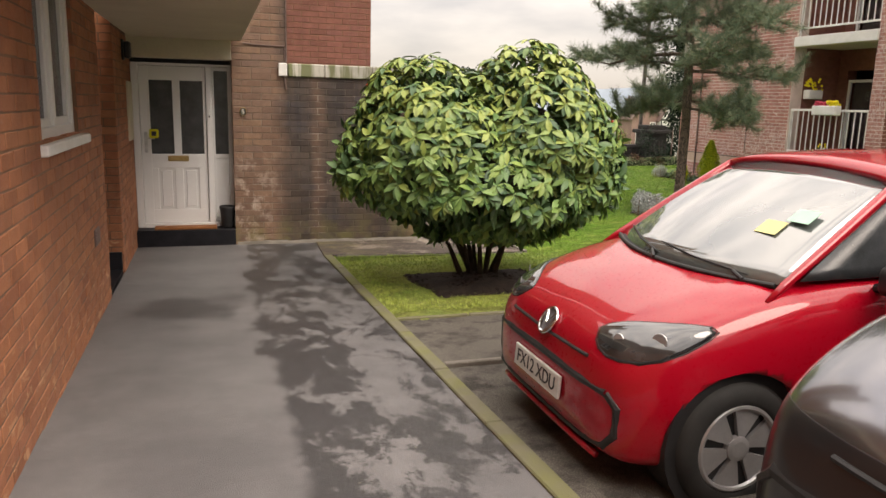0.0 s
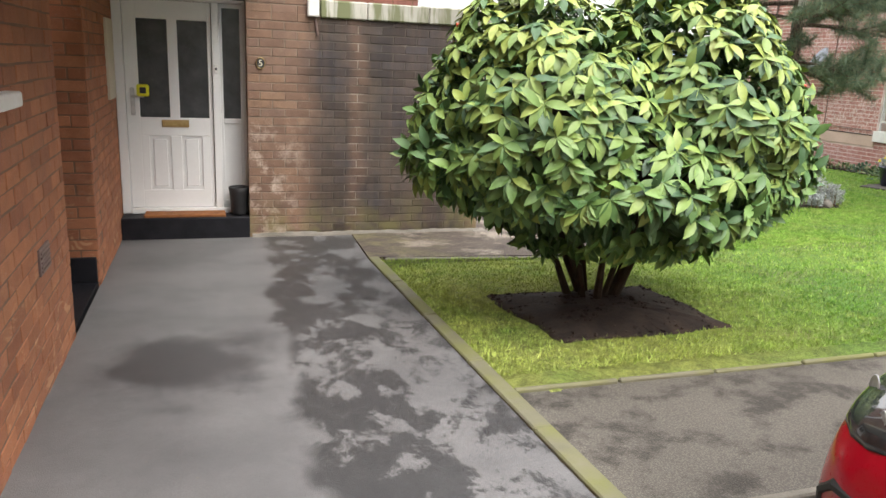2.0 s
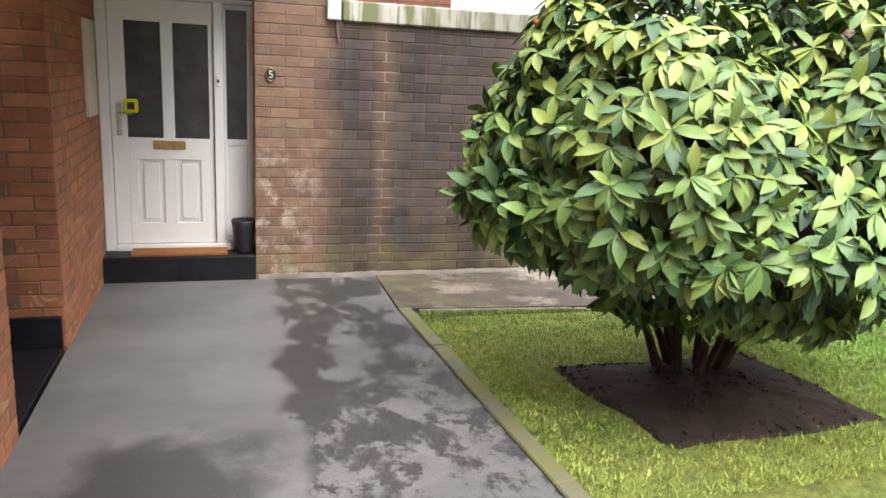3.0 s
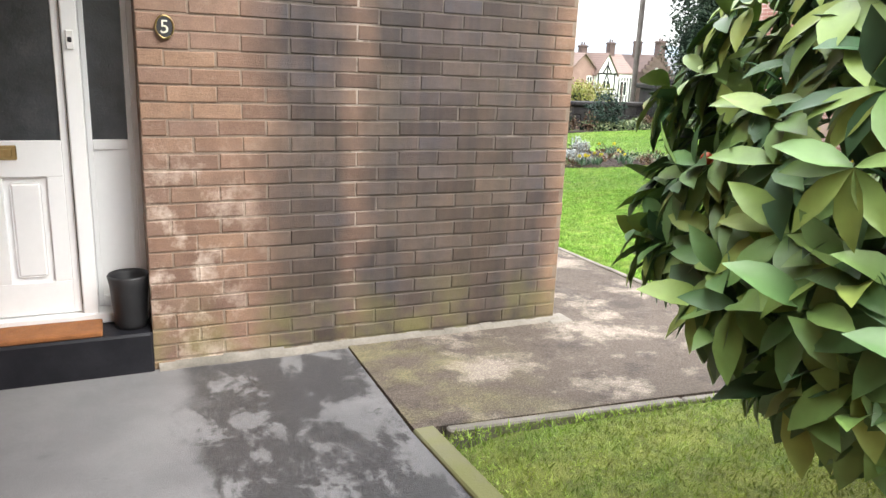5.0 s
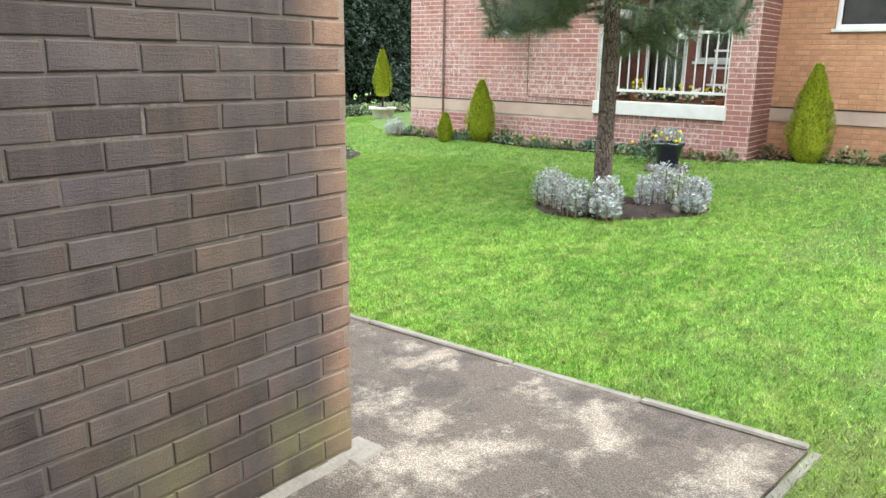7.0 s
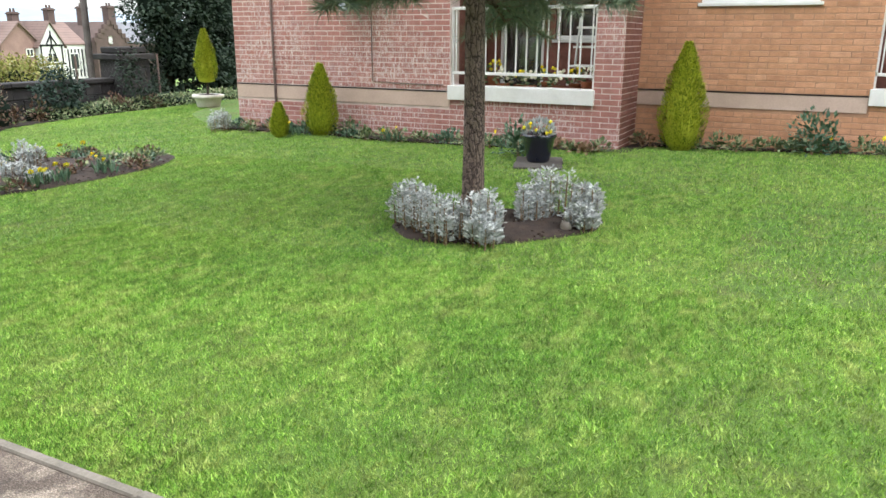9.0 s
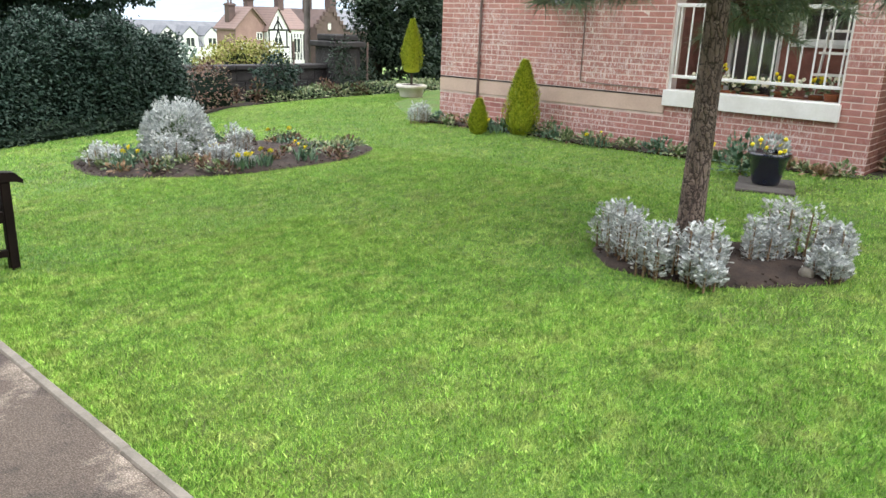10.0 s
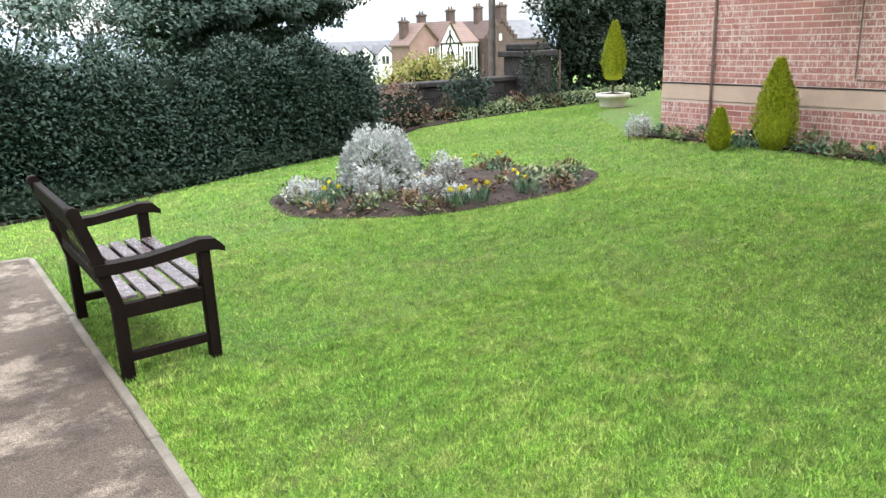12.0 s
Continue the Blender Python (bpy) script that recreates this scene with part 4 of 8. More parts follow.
fr = bmesh.new()
box(fr, (-0.966, DY - 0.03, -0.33), (-0.885, DY + 0.06, 1.722), 0.006)
box(fr, (-0.885, DY - 0.03, 1.69), (0.216, DY + 0.06, 1.722), 0.006)
box(fr, (-0.095, DY - 0.032, -0.33), (-0.022, DY + 0.06, 1.69), 0.006)
box(fr, (0.192, DY + 0.06, -0.33), (0.224, DY + 0.16, 1.772), 0.004)
box(fr, (-0.885, DY - 0.045, -0.33), (0.216, DY + 0.14, -0.275), 0.006)
fr_ob = part("door_frame", fr, "white", door)
leaf_bm = bmesh.new()
for lo, hi in (((-0.88, -0.27), (-0.765, 1.685)), ((-0.135, -0.27), (-0.10, 1.685)), ((-0.495, 0.60), (-0.405, 1.52)), ((-0.765, 1.515), (-0.135, 1.685)), ((-0.765, 0.43), (-0.135, 0.605)), ((-0.765, -0.27), (-0.135, -0.10)), ((-0.765, -0.10), (-0.695, 0.43)), ((-0.50, -0.10), (-0.40, 0.43)), ((-0.21, -0.10), (-0.135, 0.43))):
    box(leaf_bm, (lo[0], DY + 0.0, lo[1]), (hi[0], DY + 0.045, hi[1]), 0.003)
door_leaf = part("door_leaf", leaf_bm, "white", door)
for x0, x1 in ((-0.695, -0.50), (-0.40, -0.21)):
    pn = bmesh.new()
    box(pn, (x0, DY + 0.018, -0.10), (x1, DY + 0.03, 0.43))
    box(pn, (x0 + 0.028, DY + 0.004, -0.072), (x1 - 0.028, DY + 0.02, 0.402), 0.012)
    part("panel", pn, "white", door_leaf)
for x0, x1 in ((-0.765, -0.495), (-0.405, -0.135)):
    door_part("pane", (x0 - 0.01, DY + 0.018, 0.595), (x1 + 0.01, DY + 0.03, 1.525), "glass_dark", 0.0, door_leaf, "dark patterned glass")
lp = boxed((-0.575, DY - 0.012, 0.515), (-0.325, DY, 0.585), 0.006)
box(lp, (-0.555, DY - 0.018, 0.53), (-0.345, DY - 0.01, 0.57), 0.004)
part("letter_plate", lp, "brass", door_leaf, "brass letter plate")
hd = boxed((-0.845, DY - 0.012, 0.62), (-0.805, DY, 0.88), 0.008)
tube(hd, [(-0.825, DY - 0.005, 0.80), (-0.825, DY - 0.05, 0.80), (-0.72, DY - 0.055, 0.80)], 0.009, 8)
part("door_handle", hd, "steel", door_leaf, "satin steel lever handle")
SY = DY + 0.08
side = bmesh.new()
for lo, hi in (((-0.022, -0.275), (0.004, 1.69)), ((0.168, -0.275), (0.192, 1.69)), ((0.004, 0.55), (0.168, 0.60)), ((0.004, -0.275), (0.168, -0.22)), ((0.004, 1.65), (0.168, 1.69))):
    box(side, (lo[0], SY - 0.005, lo[1]), (hi[0], SY + 0.04, hi[1]), 0.003)
side_ob = part("side_light", side, "white", door)
door_part("panel", (0.0, SY + 0.012, -0.225), (0.172, SY + 0.03, 0.555), "white", 0.003, side_ob)
door_part("pane", (0.0, SY + 0.012, 0.595), (0.172, SY + 0.022, 1.655), "glass_dark", 0.0, side_ob, "dark patterned glass")
# Black box paints the dark gap between door frame and beam.
tagged(part("trim_door_head", boxed((-0.97, DY + 0.0, 1.724), (0.216, DY + 0.09, 1.80)), "black_paint"), "black strip standing in for the shaded gap above the door", "trim", kind="structure")
# Added unseen wall, blocks light leaking round the door frame.
tagged(part("wall_hall", boxed((-1.30, 10.70, -0.75), (0.60, 10.85, 2.30)), "room_dimness"), "added dark wall that stops light leaks behind the front door", "wall", kind="structure")
bell = thing("doorbell", (-0.06, DY - 0.032, 1.08), 0, "small white plastic doorbell on the door frame", "doorbell")
part("case", boxed((-0.018, -0.014, -0.045), (0.018, 0, 0.045), 0.005), "white_paint", bell)
part("push_button", boxed((-0.009, -0.019, -0.012), (0.009, -0.013, 0.012), 0.003), "plastic_black", bell)
safe = thing("handle_cover", (-0.725, DY, 0.86), 0, "bright yellow plastic tag on the door handle", "tag")
part("tag", boxed((-0.055, -0.075, -0.055), (0.055, -0.058, 0.055), 0.012), "safety_yellow", safe)
part("tag_window", boxed((-0.028, -0.080, -0.028), (0.028, -0.074, 0.028), 0.004), "plastic_black", safe)
mat_ob = tagged(part("doormat", boxed((-0.76, 9.97, -0.330), (-0.01, 10.175, -0.302), 0.006), "coir"), "rust-brown coir doormat on the black step", "doormat")
bin_t = thing("tub", (0.125, 10.10, -0.33), 0, "small black plastic tub on the door step", "tub")
part("tub", lathe(bmesh.new(), [(0.072, 0.0), (0.078, 0.02), (0.092, 0.22), (0.102, 0.27), (0.096, 0.28), (0.086, 0.26), (0.07, 0.05)], 20), "plastic_black", bin_t, smooth=True)

number = thing("house_number", (0.345, 9.972, 1.155), 0, "oval brass-edged plaque with the number 5", "house number")
pq = lathe(bmesh.new(), [(0.050, 0.0), (0.054, 0.006), (0.048, 0.012)], 28)
ob = part("plaque", pq, "plastic_black", number)
ob.matrix_world = pose(0.345, 9.975, 1.155, 90, 0, 0) @ Matrix.Diagonal((0.78, 1, 1, 1))
rim = bmesh.new()
tube(rim, [(0.05 * 0.78 * math.cos(a), 0.0, 0.05 * math.sin(a)) for a in np.linspace(0, 2 * math.pi, 29)], 0.005, 6, False)
ob = part("rim", rim, "brass", number)
ob.matrix_world = pose(0.345, 9.965, 1.155)
lettering("numeral", "5", 0.085, pose(0.345, 9.962, 1.153, 90, 0, 0), "flower_pale", number)

# a rough mortar fillet along the foot of the end wall
fil = bmesh.new()
for i in range(30):
    x = 0.24 + i * 0.08
    z = float(ground_z(x, 9.97)) + 0.012
    w, h = 0.03 + 0.02 * noise.noise((x * 4, 0, 0)), 0.028 + 0.02 * noise.noise((x * 6, 3, 0))
    vs = [fil.verts.new((x + dx, y, zz)) for dx in (0.0, 0.081) for y, zz in ((9.972 - w, z - 0.02), (9.972 - w * 0.6, z + h * 0.5), (9.98, z + h))]
    fil.faces.new((vs[0], vs[3], vs[4], vs[1]))
    fil.faces.new((vs[1], vs[4], vs[5], vs[2]))
tagged(part("trim_fillet", fil, "edging", smooth=True), "rough mortar fillet along the wall foot", "trim", kind="structure")
tagged(part("trim_corner", boxed((2.55, 9.90, -0.60), (2.72, 10.06, -0.515), 0.012), "edging"), "pale broken concrete at the wall corner", "trim", kind="structure")

# notice board, wall lamp, junction box and cables
board = thing("notice_board", (left_x(9.9), 9.9, 0.8), 0, "cream painted board fixed edge-on to the porch wall", "board", placed=True)
part("board", boxed((left_x(9.9) + 0.008, 9.55, 0.80), (left_x(9.9) + 0.034, 9.95, 1.48), 0.004), "cream", board)
lamp = thing("wall_lamp", (left_x(9.2), 9.25, 1.72), 0, "black bulkhead lamp under the canopy", "wall lamp", placed=True)
part("backplate", boxed((left_x(9.2) + 0.008, 9.18, 1.70), (left_x(9.2) + 0.03, 9.34, 1.92), 0.006), "plastic_black", lamp)
part("housing", boxed((left_x(9.2) + 0.03, 9.20, 1.72), (left_x(9.2) + 0.10, 9.32, 1.90), 0.02, seg=2), "plastic_black", lamp)
jb = thing("junction_box", (0.84, 9.97, 1.68), 0, "white plastic junction box on the brick wall", "junction box", placed=True)
part("box", boxed((0.785, 9.925, 1.605), (0.895, 9.976, 1.765), 0.012, seg=2), "white_paint", jb)
cable = thing("cable", (0.88, 9.97, 1.97), 0, "thin pale cable clipped to the brick wall", "cable", placed=True)
cb = bmesh.new()
tube(cb, [(0.36, 9.968, 1.99), (0.5, 9.968, 1.975), (0.86, 9.968, 1.97), (0.87, 9.968, 1.77)], 0.008, 6)
tube(cb, [(0.885, 9.968, 4.6), (0.885, 9.968, 1.77)], 0.007, 6)
tube(cb, [(0.86, 9.966, 1.61), (0.882, 9.966, 1.44)], 0.012, 6)
part("cable_run", cb, "iron_grey", cable)
vent = thing("air_brick", (left_x(6.3), 6.35, 0.25), 0, "small grey air vent low on the brick wall", "air vent", placed=True)
vb = boxed((left_x(6.35) + 0.004, 6.25, 0.18), (left_x(6.35) + 0.016, 6.47, 0.31), 0.003)
for i in range(5):
    box(vb, (left_x(6.35) + 0.014, 6.265, 0.195 + i * 0.022), (left_x(6.35) + 0.022, 6.455, 0.205 + i * 0.022))
part("grille", vb, "iron_grey", vent)

# window in the wall beside the footway
window_1 = thing("window_1", (left_x(5.2), 5.2, 1.06), 0.97, "white framed window with a deep white sill", "window", kind="structure", placed=True)
WX = left_x(5.2) - 0.075
wf = bmesh.new()
for lo, hi in (((4.60, 1.062), (4.67, 2.318)), ((5.79, 1.062), (5.855, 2.318)), ((4.67, 1.062), (5.79, 1.13)), ((4.67, 2.25), (5.79, 2.318)), ((5.19, 1.13), (5.26, 2.25))):
    box(wf, (WX - 0.03, lo[0], lo[1]), (WX + 0.04, hi[0], hi[1]), 0.006)
part("window_frame", wf, "white", window_1)
for a, b in ((4.67, 5.19), (5.26, 5.79)):
    sf = bmesh.new()
    for lo, hi in (((a, 1.13), (a + 0.05, 2.25)), ((b - 0.05, 1.13), (b, 2.25)), ((a + 0.05, 1.13), (b - 0.05, 1.18)), ((a + 0.05, 2.20), (b - 0.05, 2.25))):
        box(sf, (WX - 0.02, lo[0], lo[1]), (WX + 0.02, hi[0], hi[1]), 0.005)
    part("sash", sf, "white", window_1)
    part("pane", boxed((WX - 0.012, a + 0.045, 1.175), (WX - 0.004, b - 0.045, 2.205)), "glass_dark", window_1)
part("window_sill", boxed((WX - 0.03, 4.50, 0.995), (left_x(5.2) + 0.055, 5.93, 1.058), 0.01, seg=2), "white_paint", window_1)
# Backing wall out of sight; the room's dimness is in its colour.
tagged(part("wall_behind_window", boxed((-2.2, 3.8, 0.2), (-2.1, 6.5, 2.8)), "room_dimness"), "unseen wall behind the window, dimness put into its colour", "wall", kind="structure")


# ---- the block of flats: slabs, rails, windows ----
tagged(part("band_flats", boxed((FX - 0.012, 14.0, -0.01), (FX + 0.1, 18.028, 0.205), 0.004), "band"), "pinkish concrete band round the flats", "band", kind="structure")
tagged(part("band_flats_tan", boxed((TX - 0.014, 8.60, 0.075), (TX + 0.1, 11.475, 0.275), 0.004), "band"), "pinkish concrete band on the tan wall", "band", kind="structure")
tagged(part("damp_course", boxed((FX - 0.018, 14.0, 0.207), (FX + 0.05, 18.03, 0.222)), "black_paint"), "thin black damp course above the band", "trim", kind="structure")
tagged(part("damp_course_tan", boxed((TX - 0.02, 8.60, 0.277), (TX + 0.05, 11.475, 0.292)), "black_paint"), "thin black damp course above the tan band", "trim", kind="structure")


def balcony(at, length, rail_z, turn, name, label, bars_n=14):
    """A recessed balcony's white sill slab and steel railing. Local x along the front, y into the recess."""
    b = thing(name, at, turn, label, "balcony rail")
    part("sill_slab", boxed((-0.02, -0.05, -0.205), (length + 0.02, 0.28, 0.0), 0.006), "white_paint", b)
    part("top_rail", boxed((0.0, 0.04, rail_z - 0.045), (length, 0.085, rail_z), 0.006), "white_paint", b)
    part("bottom_rail", boxed((0.0, 0.045, 0.155), (length, 0.08, 0.195), 0.005), "white_paint", b)
    for i in range(bars_n):
        x = 0.07 + (length - 0.14) * i / (bars_n - 1)
        part("bar", boxed((x - 0.009, 0.054, 0.195), (x + 0.009, 0.072, rail_z - 0.045)), "white_paint", b)
    for x in (0.0, length - 0.035):
        part("post", boxed((x, 0.045, 0.0), (x + 0.035, 0.08, rail_z - 0.045), 0.004), "white_paint", b)
    return b


bal_1 = balcony((FX, 14.0, 0.305), 2.14, 1.09, -90, "balcony_rail", "white painted steel balcony railing on a white slab")
bal_1["group"] = "balcony railings of the flats"
bal_2 = copy_thing(bal_1, pose(FX, 14.0, 2.92, 0, 0, -90))
bal_3 = balcony((TX, 8.58, 0.38), 2.14, 1.09, -90, "balcony_rail", "white painted steel railing of the tan balcony")
bal_3["group"] = "balcony railings of the flats"
for z in (2.70, 5.32):
    tagged(part("ceiling_balcony", boxed((FX - 0.03, 11.862, z), (FX + 1.6, 13.998, z + 0.13), 0.006), "cream"), "cream concrete balcony slab", "slab", kind="structure")
tagged(part("floor_balcony", boxed((FX + 0.28, 11.862, -0.02), (FX + 1.6, 13.998, 0.10)), "paving_dark"), "grey balcony floor", "floor", kind="structure")
# Balcony recesses: their shade is put into the darker brick colour.
wall_bal = wall_core("wall_balcony_back", (FX + 1.25, 14.3), -90, 2.9, -0.5, 8.6, 0.25, ((0.55, 1.28, 0.15, 2.25), (1.45, 2.30, 0.95, 2.25), (0.55, 1.28, 2.95, 4.85), (1.45, 2.30, 3.6, 4.85)), "brick_back_and_shaded", "red brick behind the balconies, recess shade put into its colour", "wall")
wall_bal_n = wall_core("wall_balcony_cheek", (FX + 0.302, 14.0), 0, 1.0, -0.5, 8.6, 0.3, (), "brick_back_and_shaded", "red brick cheek of the balconies, shade put into its colour", "wall")
wall_core("wall_balcony_back_tan", (TX + 1.2, 8.58), -90, 2.2, -0.5, 8.6, 0.25, ((0.5, 1.9, 0.45, 2.4),), "brick_back_and_shaded", "brick behind the second balcony, recess shade put into its colour", "wall")
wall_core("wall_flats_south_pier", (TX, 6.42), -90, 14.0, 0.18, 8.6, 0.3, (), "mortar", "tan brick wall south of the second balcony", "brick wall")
wall_core("wall_flats_return_tan", (TX + 0.31, 8.58), 0, 0.9, -0.5, 8.6, 0.25, (), "brick_back_and_shaded", "brick cheek of the second balcony, shade put into its colour", "wall")
tagged(part("floor_balcony_tan", boxed((TX + 0.28, 6.43, 0.0), (TX + 1.6, 8.57, 0.17)), "paving_dark"), "grey floor of the second balcony", "floor", kind="structure")
tagged(part("ceiling_balcony_tan", boxed((TX - 0.03, 6.43, 2.75), (TX + 1.6, 8.57, 2.9), 0.006), "cream"), "cream slab above the second balcony", "slab", kind="structure")
tagged(part("roof_flats", boxed((FX - 0.15, -8.0, 8.6), (20.0, 18.2, 8.75)), "edging"), "flat roof of the flats", "roof", kind="structure")
# Inner backing wall, its lack of light painted dark.
tagged(part("wall_flats_core", boxed((15.2, -7.6, -0.8), (15.4, 17.7, 8.6)), "room_dimness"), "inner wall of the flats, dimness put into its colour", "wall", kind="structure")
tagged(part("wall_flats_south", boxed((TX + 0.31, -7.6, -0.8), (20.0, -7.3, 8.6)), "mortar"), "plain south wall of the flats", "wall", kind="structure")
tagged(part("wall_flats_east", boxed((19.7, -7.2, -0.8), (20.0, 17.7, 8.6)), "mortar"), "plain east wall of the flats", "wall", kind="structure")


def casement(name, at, turn, w, h, label, mullions=1, sill=True):
    """A white casement window in a wall opening: local x along the wall, y inwards."""
    o = thing(name, at, turn, label, "window", kind="structure")
    f = bmesh.new()
    t = 0.06
    for lo, hi in (((0, 0), (t, h)), ((w - t, 0), (w, h)), ((t, 0), (w - t, t)), ((t, h - t), (w - t, h))):
        box(f, (lo[0], 0.04, lo[1]), (hi[0], 0.11, hi[1]), 0.006)
    for i in range(mullions):
        x = w * (i + 1) / (mullions + 1)
        box(f, (x - 0.04, 0.038, t), (x + 0.04, 0.108, h - t), 0.006)
    part("window_frame", f, "white", o)
    for i in range(mullions + 1):
        a, b = w * i / (mullions + 1) + 0.05, w * (i + 1) / (mullions + 1) - 0.05
        part("pane", boxed((a, 0.07, t - 0.01), (b, 0.078, h - t + 0.01)), "glass", o)
    part("blind", boxed((0.06, 0.16, 0.05), (w - 0.06, 0.17, h - 0.05)), "curtain", o)
    if sill:
        part("window_sill", boxed((-0.04, -0.04, -0.045), (w + 0.04, 0.12, 0.0), 0.006), "white_paint", o)
    return o


for z in (1.43, 4.0):
    casement("window_2", (TX, 10.72, z + 0.002), -90, 1.43, 1.2, "white framed window in the tan wall with blinds")
for dz in (0.0, 2.7):
    casement("window_3", (FX + 1.25, 14.3 - 0.55, 0.152 + dz + (0.1 if dz else 0)), -90, 0.73, 1.9, "white glazed balcony door", 0, False)
    casement("window_4", (FX + 1.25, 14.3 - 1.45, 0.952 + dz - (0.05 if dz else 0)), -90, 0.85, 1.2, "white framed window behind the balcony", 0)
casement("window_5", (TX + 1.2, 8.08, 0.452), -90, 1.4, 1.9, "wide glazed door behind the second balcony", 1, False)

dish = thing("satellite_dish", (FX, 15.46, 1.50), 0, "grey satellite dish on the brick wall", "satellite dish", placed=True)
db = lathe(bmesh.new(), [(0.02, 0.0), (0.12, 0.012), (0.22, 0.04), (0.30, 0.085), (0.305, 0.09), (0.22, 0.05), (0.12, 0.02)], 28)
ob = part("dish", db, "dish_grey", dish, smooth=True)
ob.matrix_world = pose(FX - 0.22, 15.46, 1.56, 62, 0, -110)
ab = bmesh.new()
tube(ab, [(FX - 0.005, 15.46, 1.50), (FX - 0.2, 15.46, 1.50), (FX - 0.22, 15.46, 1.56)], 0.018, 8)
tube(ab, [(FX - 0.22, 15.44, 1.43), (FX - 0.5, 15.36, 1.40)], 0.01, 6)
part("arm", ab, "iron_grey", dish)
part("receiver", boxed((FX - 0.56, 15.32, 1.37), (FX - 0.48, 15.39, 1.44), 0.015), "plastic_black", dish)
pipe = thing("downpipe", (FX, 17.2, -0.4), 0, "thin painted pipe on the brick wall", "pipe", placed=True)
pb = bmesh.new()
tube(pb, [(FX - 0.03, 17.2, 6.0), (FX - 0.03, 17.2, -0.35)], 0.02, 8)
for z in (0.45, 1.6, 2.8):
    box(pb, (FX - 0.055, 17.165, z), (FX, 17.235, z + 0.03), 0.004)
part("pipe_run", pb, "iron_grey", pipe)
conduit = thing("conduit", (FX, 15.3, 0.3), 0, "pale cable running along the brick wall", "cable", placed=True)
cb = bmesh.new()
tube(cb, [(FX - 0.014, 15.32, 3.4), (FX - 0.014, 15.32, 0.33), (FX - 0.014, 14.9, 0.31), (FX - 0.014, 14.1, 0.305)], 0.008, 6)
part("cable_run", cb, "iron_grey", conduit)


# ---- cars ----
def cut(ob, cutters):
    """Cuts closed shapes out of a mesh object for good."""
    for c in cutters:
        md = ob.modifiers.new("cut", "BOOLEAN")
        md.operation, md.object, md.solver = "DIFFERENCE", c, "EXACT"
    bpy.context.view_layer.update()
    me = bpy.data.meshes.new_from_object(ob.evaluated_get(bpy.context.evaluated_depsgraph_get()))
    ob.modifiers.clear()
    ob.data = me
    for c in cutters:
        bpy.data.objects.remove(c)


def skin(rows, close=True):
    """A smooth skin over rows of points (each row one cross-section)."""
    bm = bmesh.new()
    vs = [[bm.verts.new(p) for p in row] for row in rows]
    for r0, r1 in zip(vs, vs[1:]):
        for j in range(len(r0) - 1):
            bm.faces.new((r0[j], r0[j + 1], r1[j + 1], r1[j]))
    if close:
        bm.faces.new(vs[0][::-1])
        bm.faces.new(vs[-1])
    bmesh.ops.recalc_face_normals(bm, faces=bm.faces[:])
    return bm


def thick_panel(p00, p10, p11, p01, t, bulge=0.0, n=8):
    """A slightly curved pane between four corners."""
    p00, p10, p11, p01 = map(Vector, (p00, p10, p11, p01))
    nrm = (p10 - p00).cross(p01 - p00).normalized()
    bm = bmesh.new()
    front, back = [], []
    for i in range(n + 1):
        a, b, fr, bk = i / n, None, [], []
        for j in range(n + 1):
            b = j / n
            p = (p00 * (1 - a) + p10 * a) * (1 - b) + (p01 * (1 - a) + p11 * a) * b
            p = p + nrm * bulge * (4 * a * (1 - a)) * (0.4 + 0.6 * 4 * b * (1 - b))
            fr.append(bm.verts.new(p + nrm * t / 2))
            bk.append(bm.verts.new(p - nrm * t / 2))
        front.append(fr)
        back.append(bk)
    for i in range(n):
        for j in range(n):
            bm.faces.new((front[i][j], front[i + 1][j], front[i + 1][j + 1], front[i][j + 1]))
            bm.faces.new((back[i][j], back[i][j + 1], back[i + 1][j + 1], back[i + 1][j]))
    for i in range(n):
        bm.faces.new((front[i][0], back[i][0], back[i + 1][0], front[i + 1][0]))
        bm.faces.new((front[i][n], front[i + 1][n], back[i + 1][n], back[i][n]))
        bm.faces.new((front[0][i], front[0][i + 1], back[0][i + 1], back[0][i]))
        bm.faces.new((front[n][i], back[n][i], back[n][i + 1], front[n][i + 1]))
    return bm


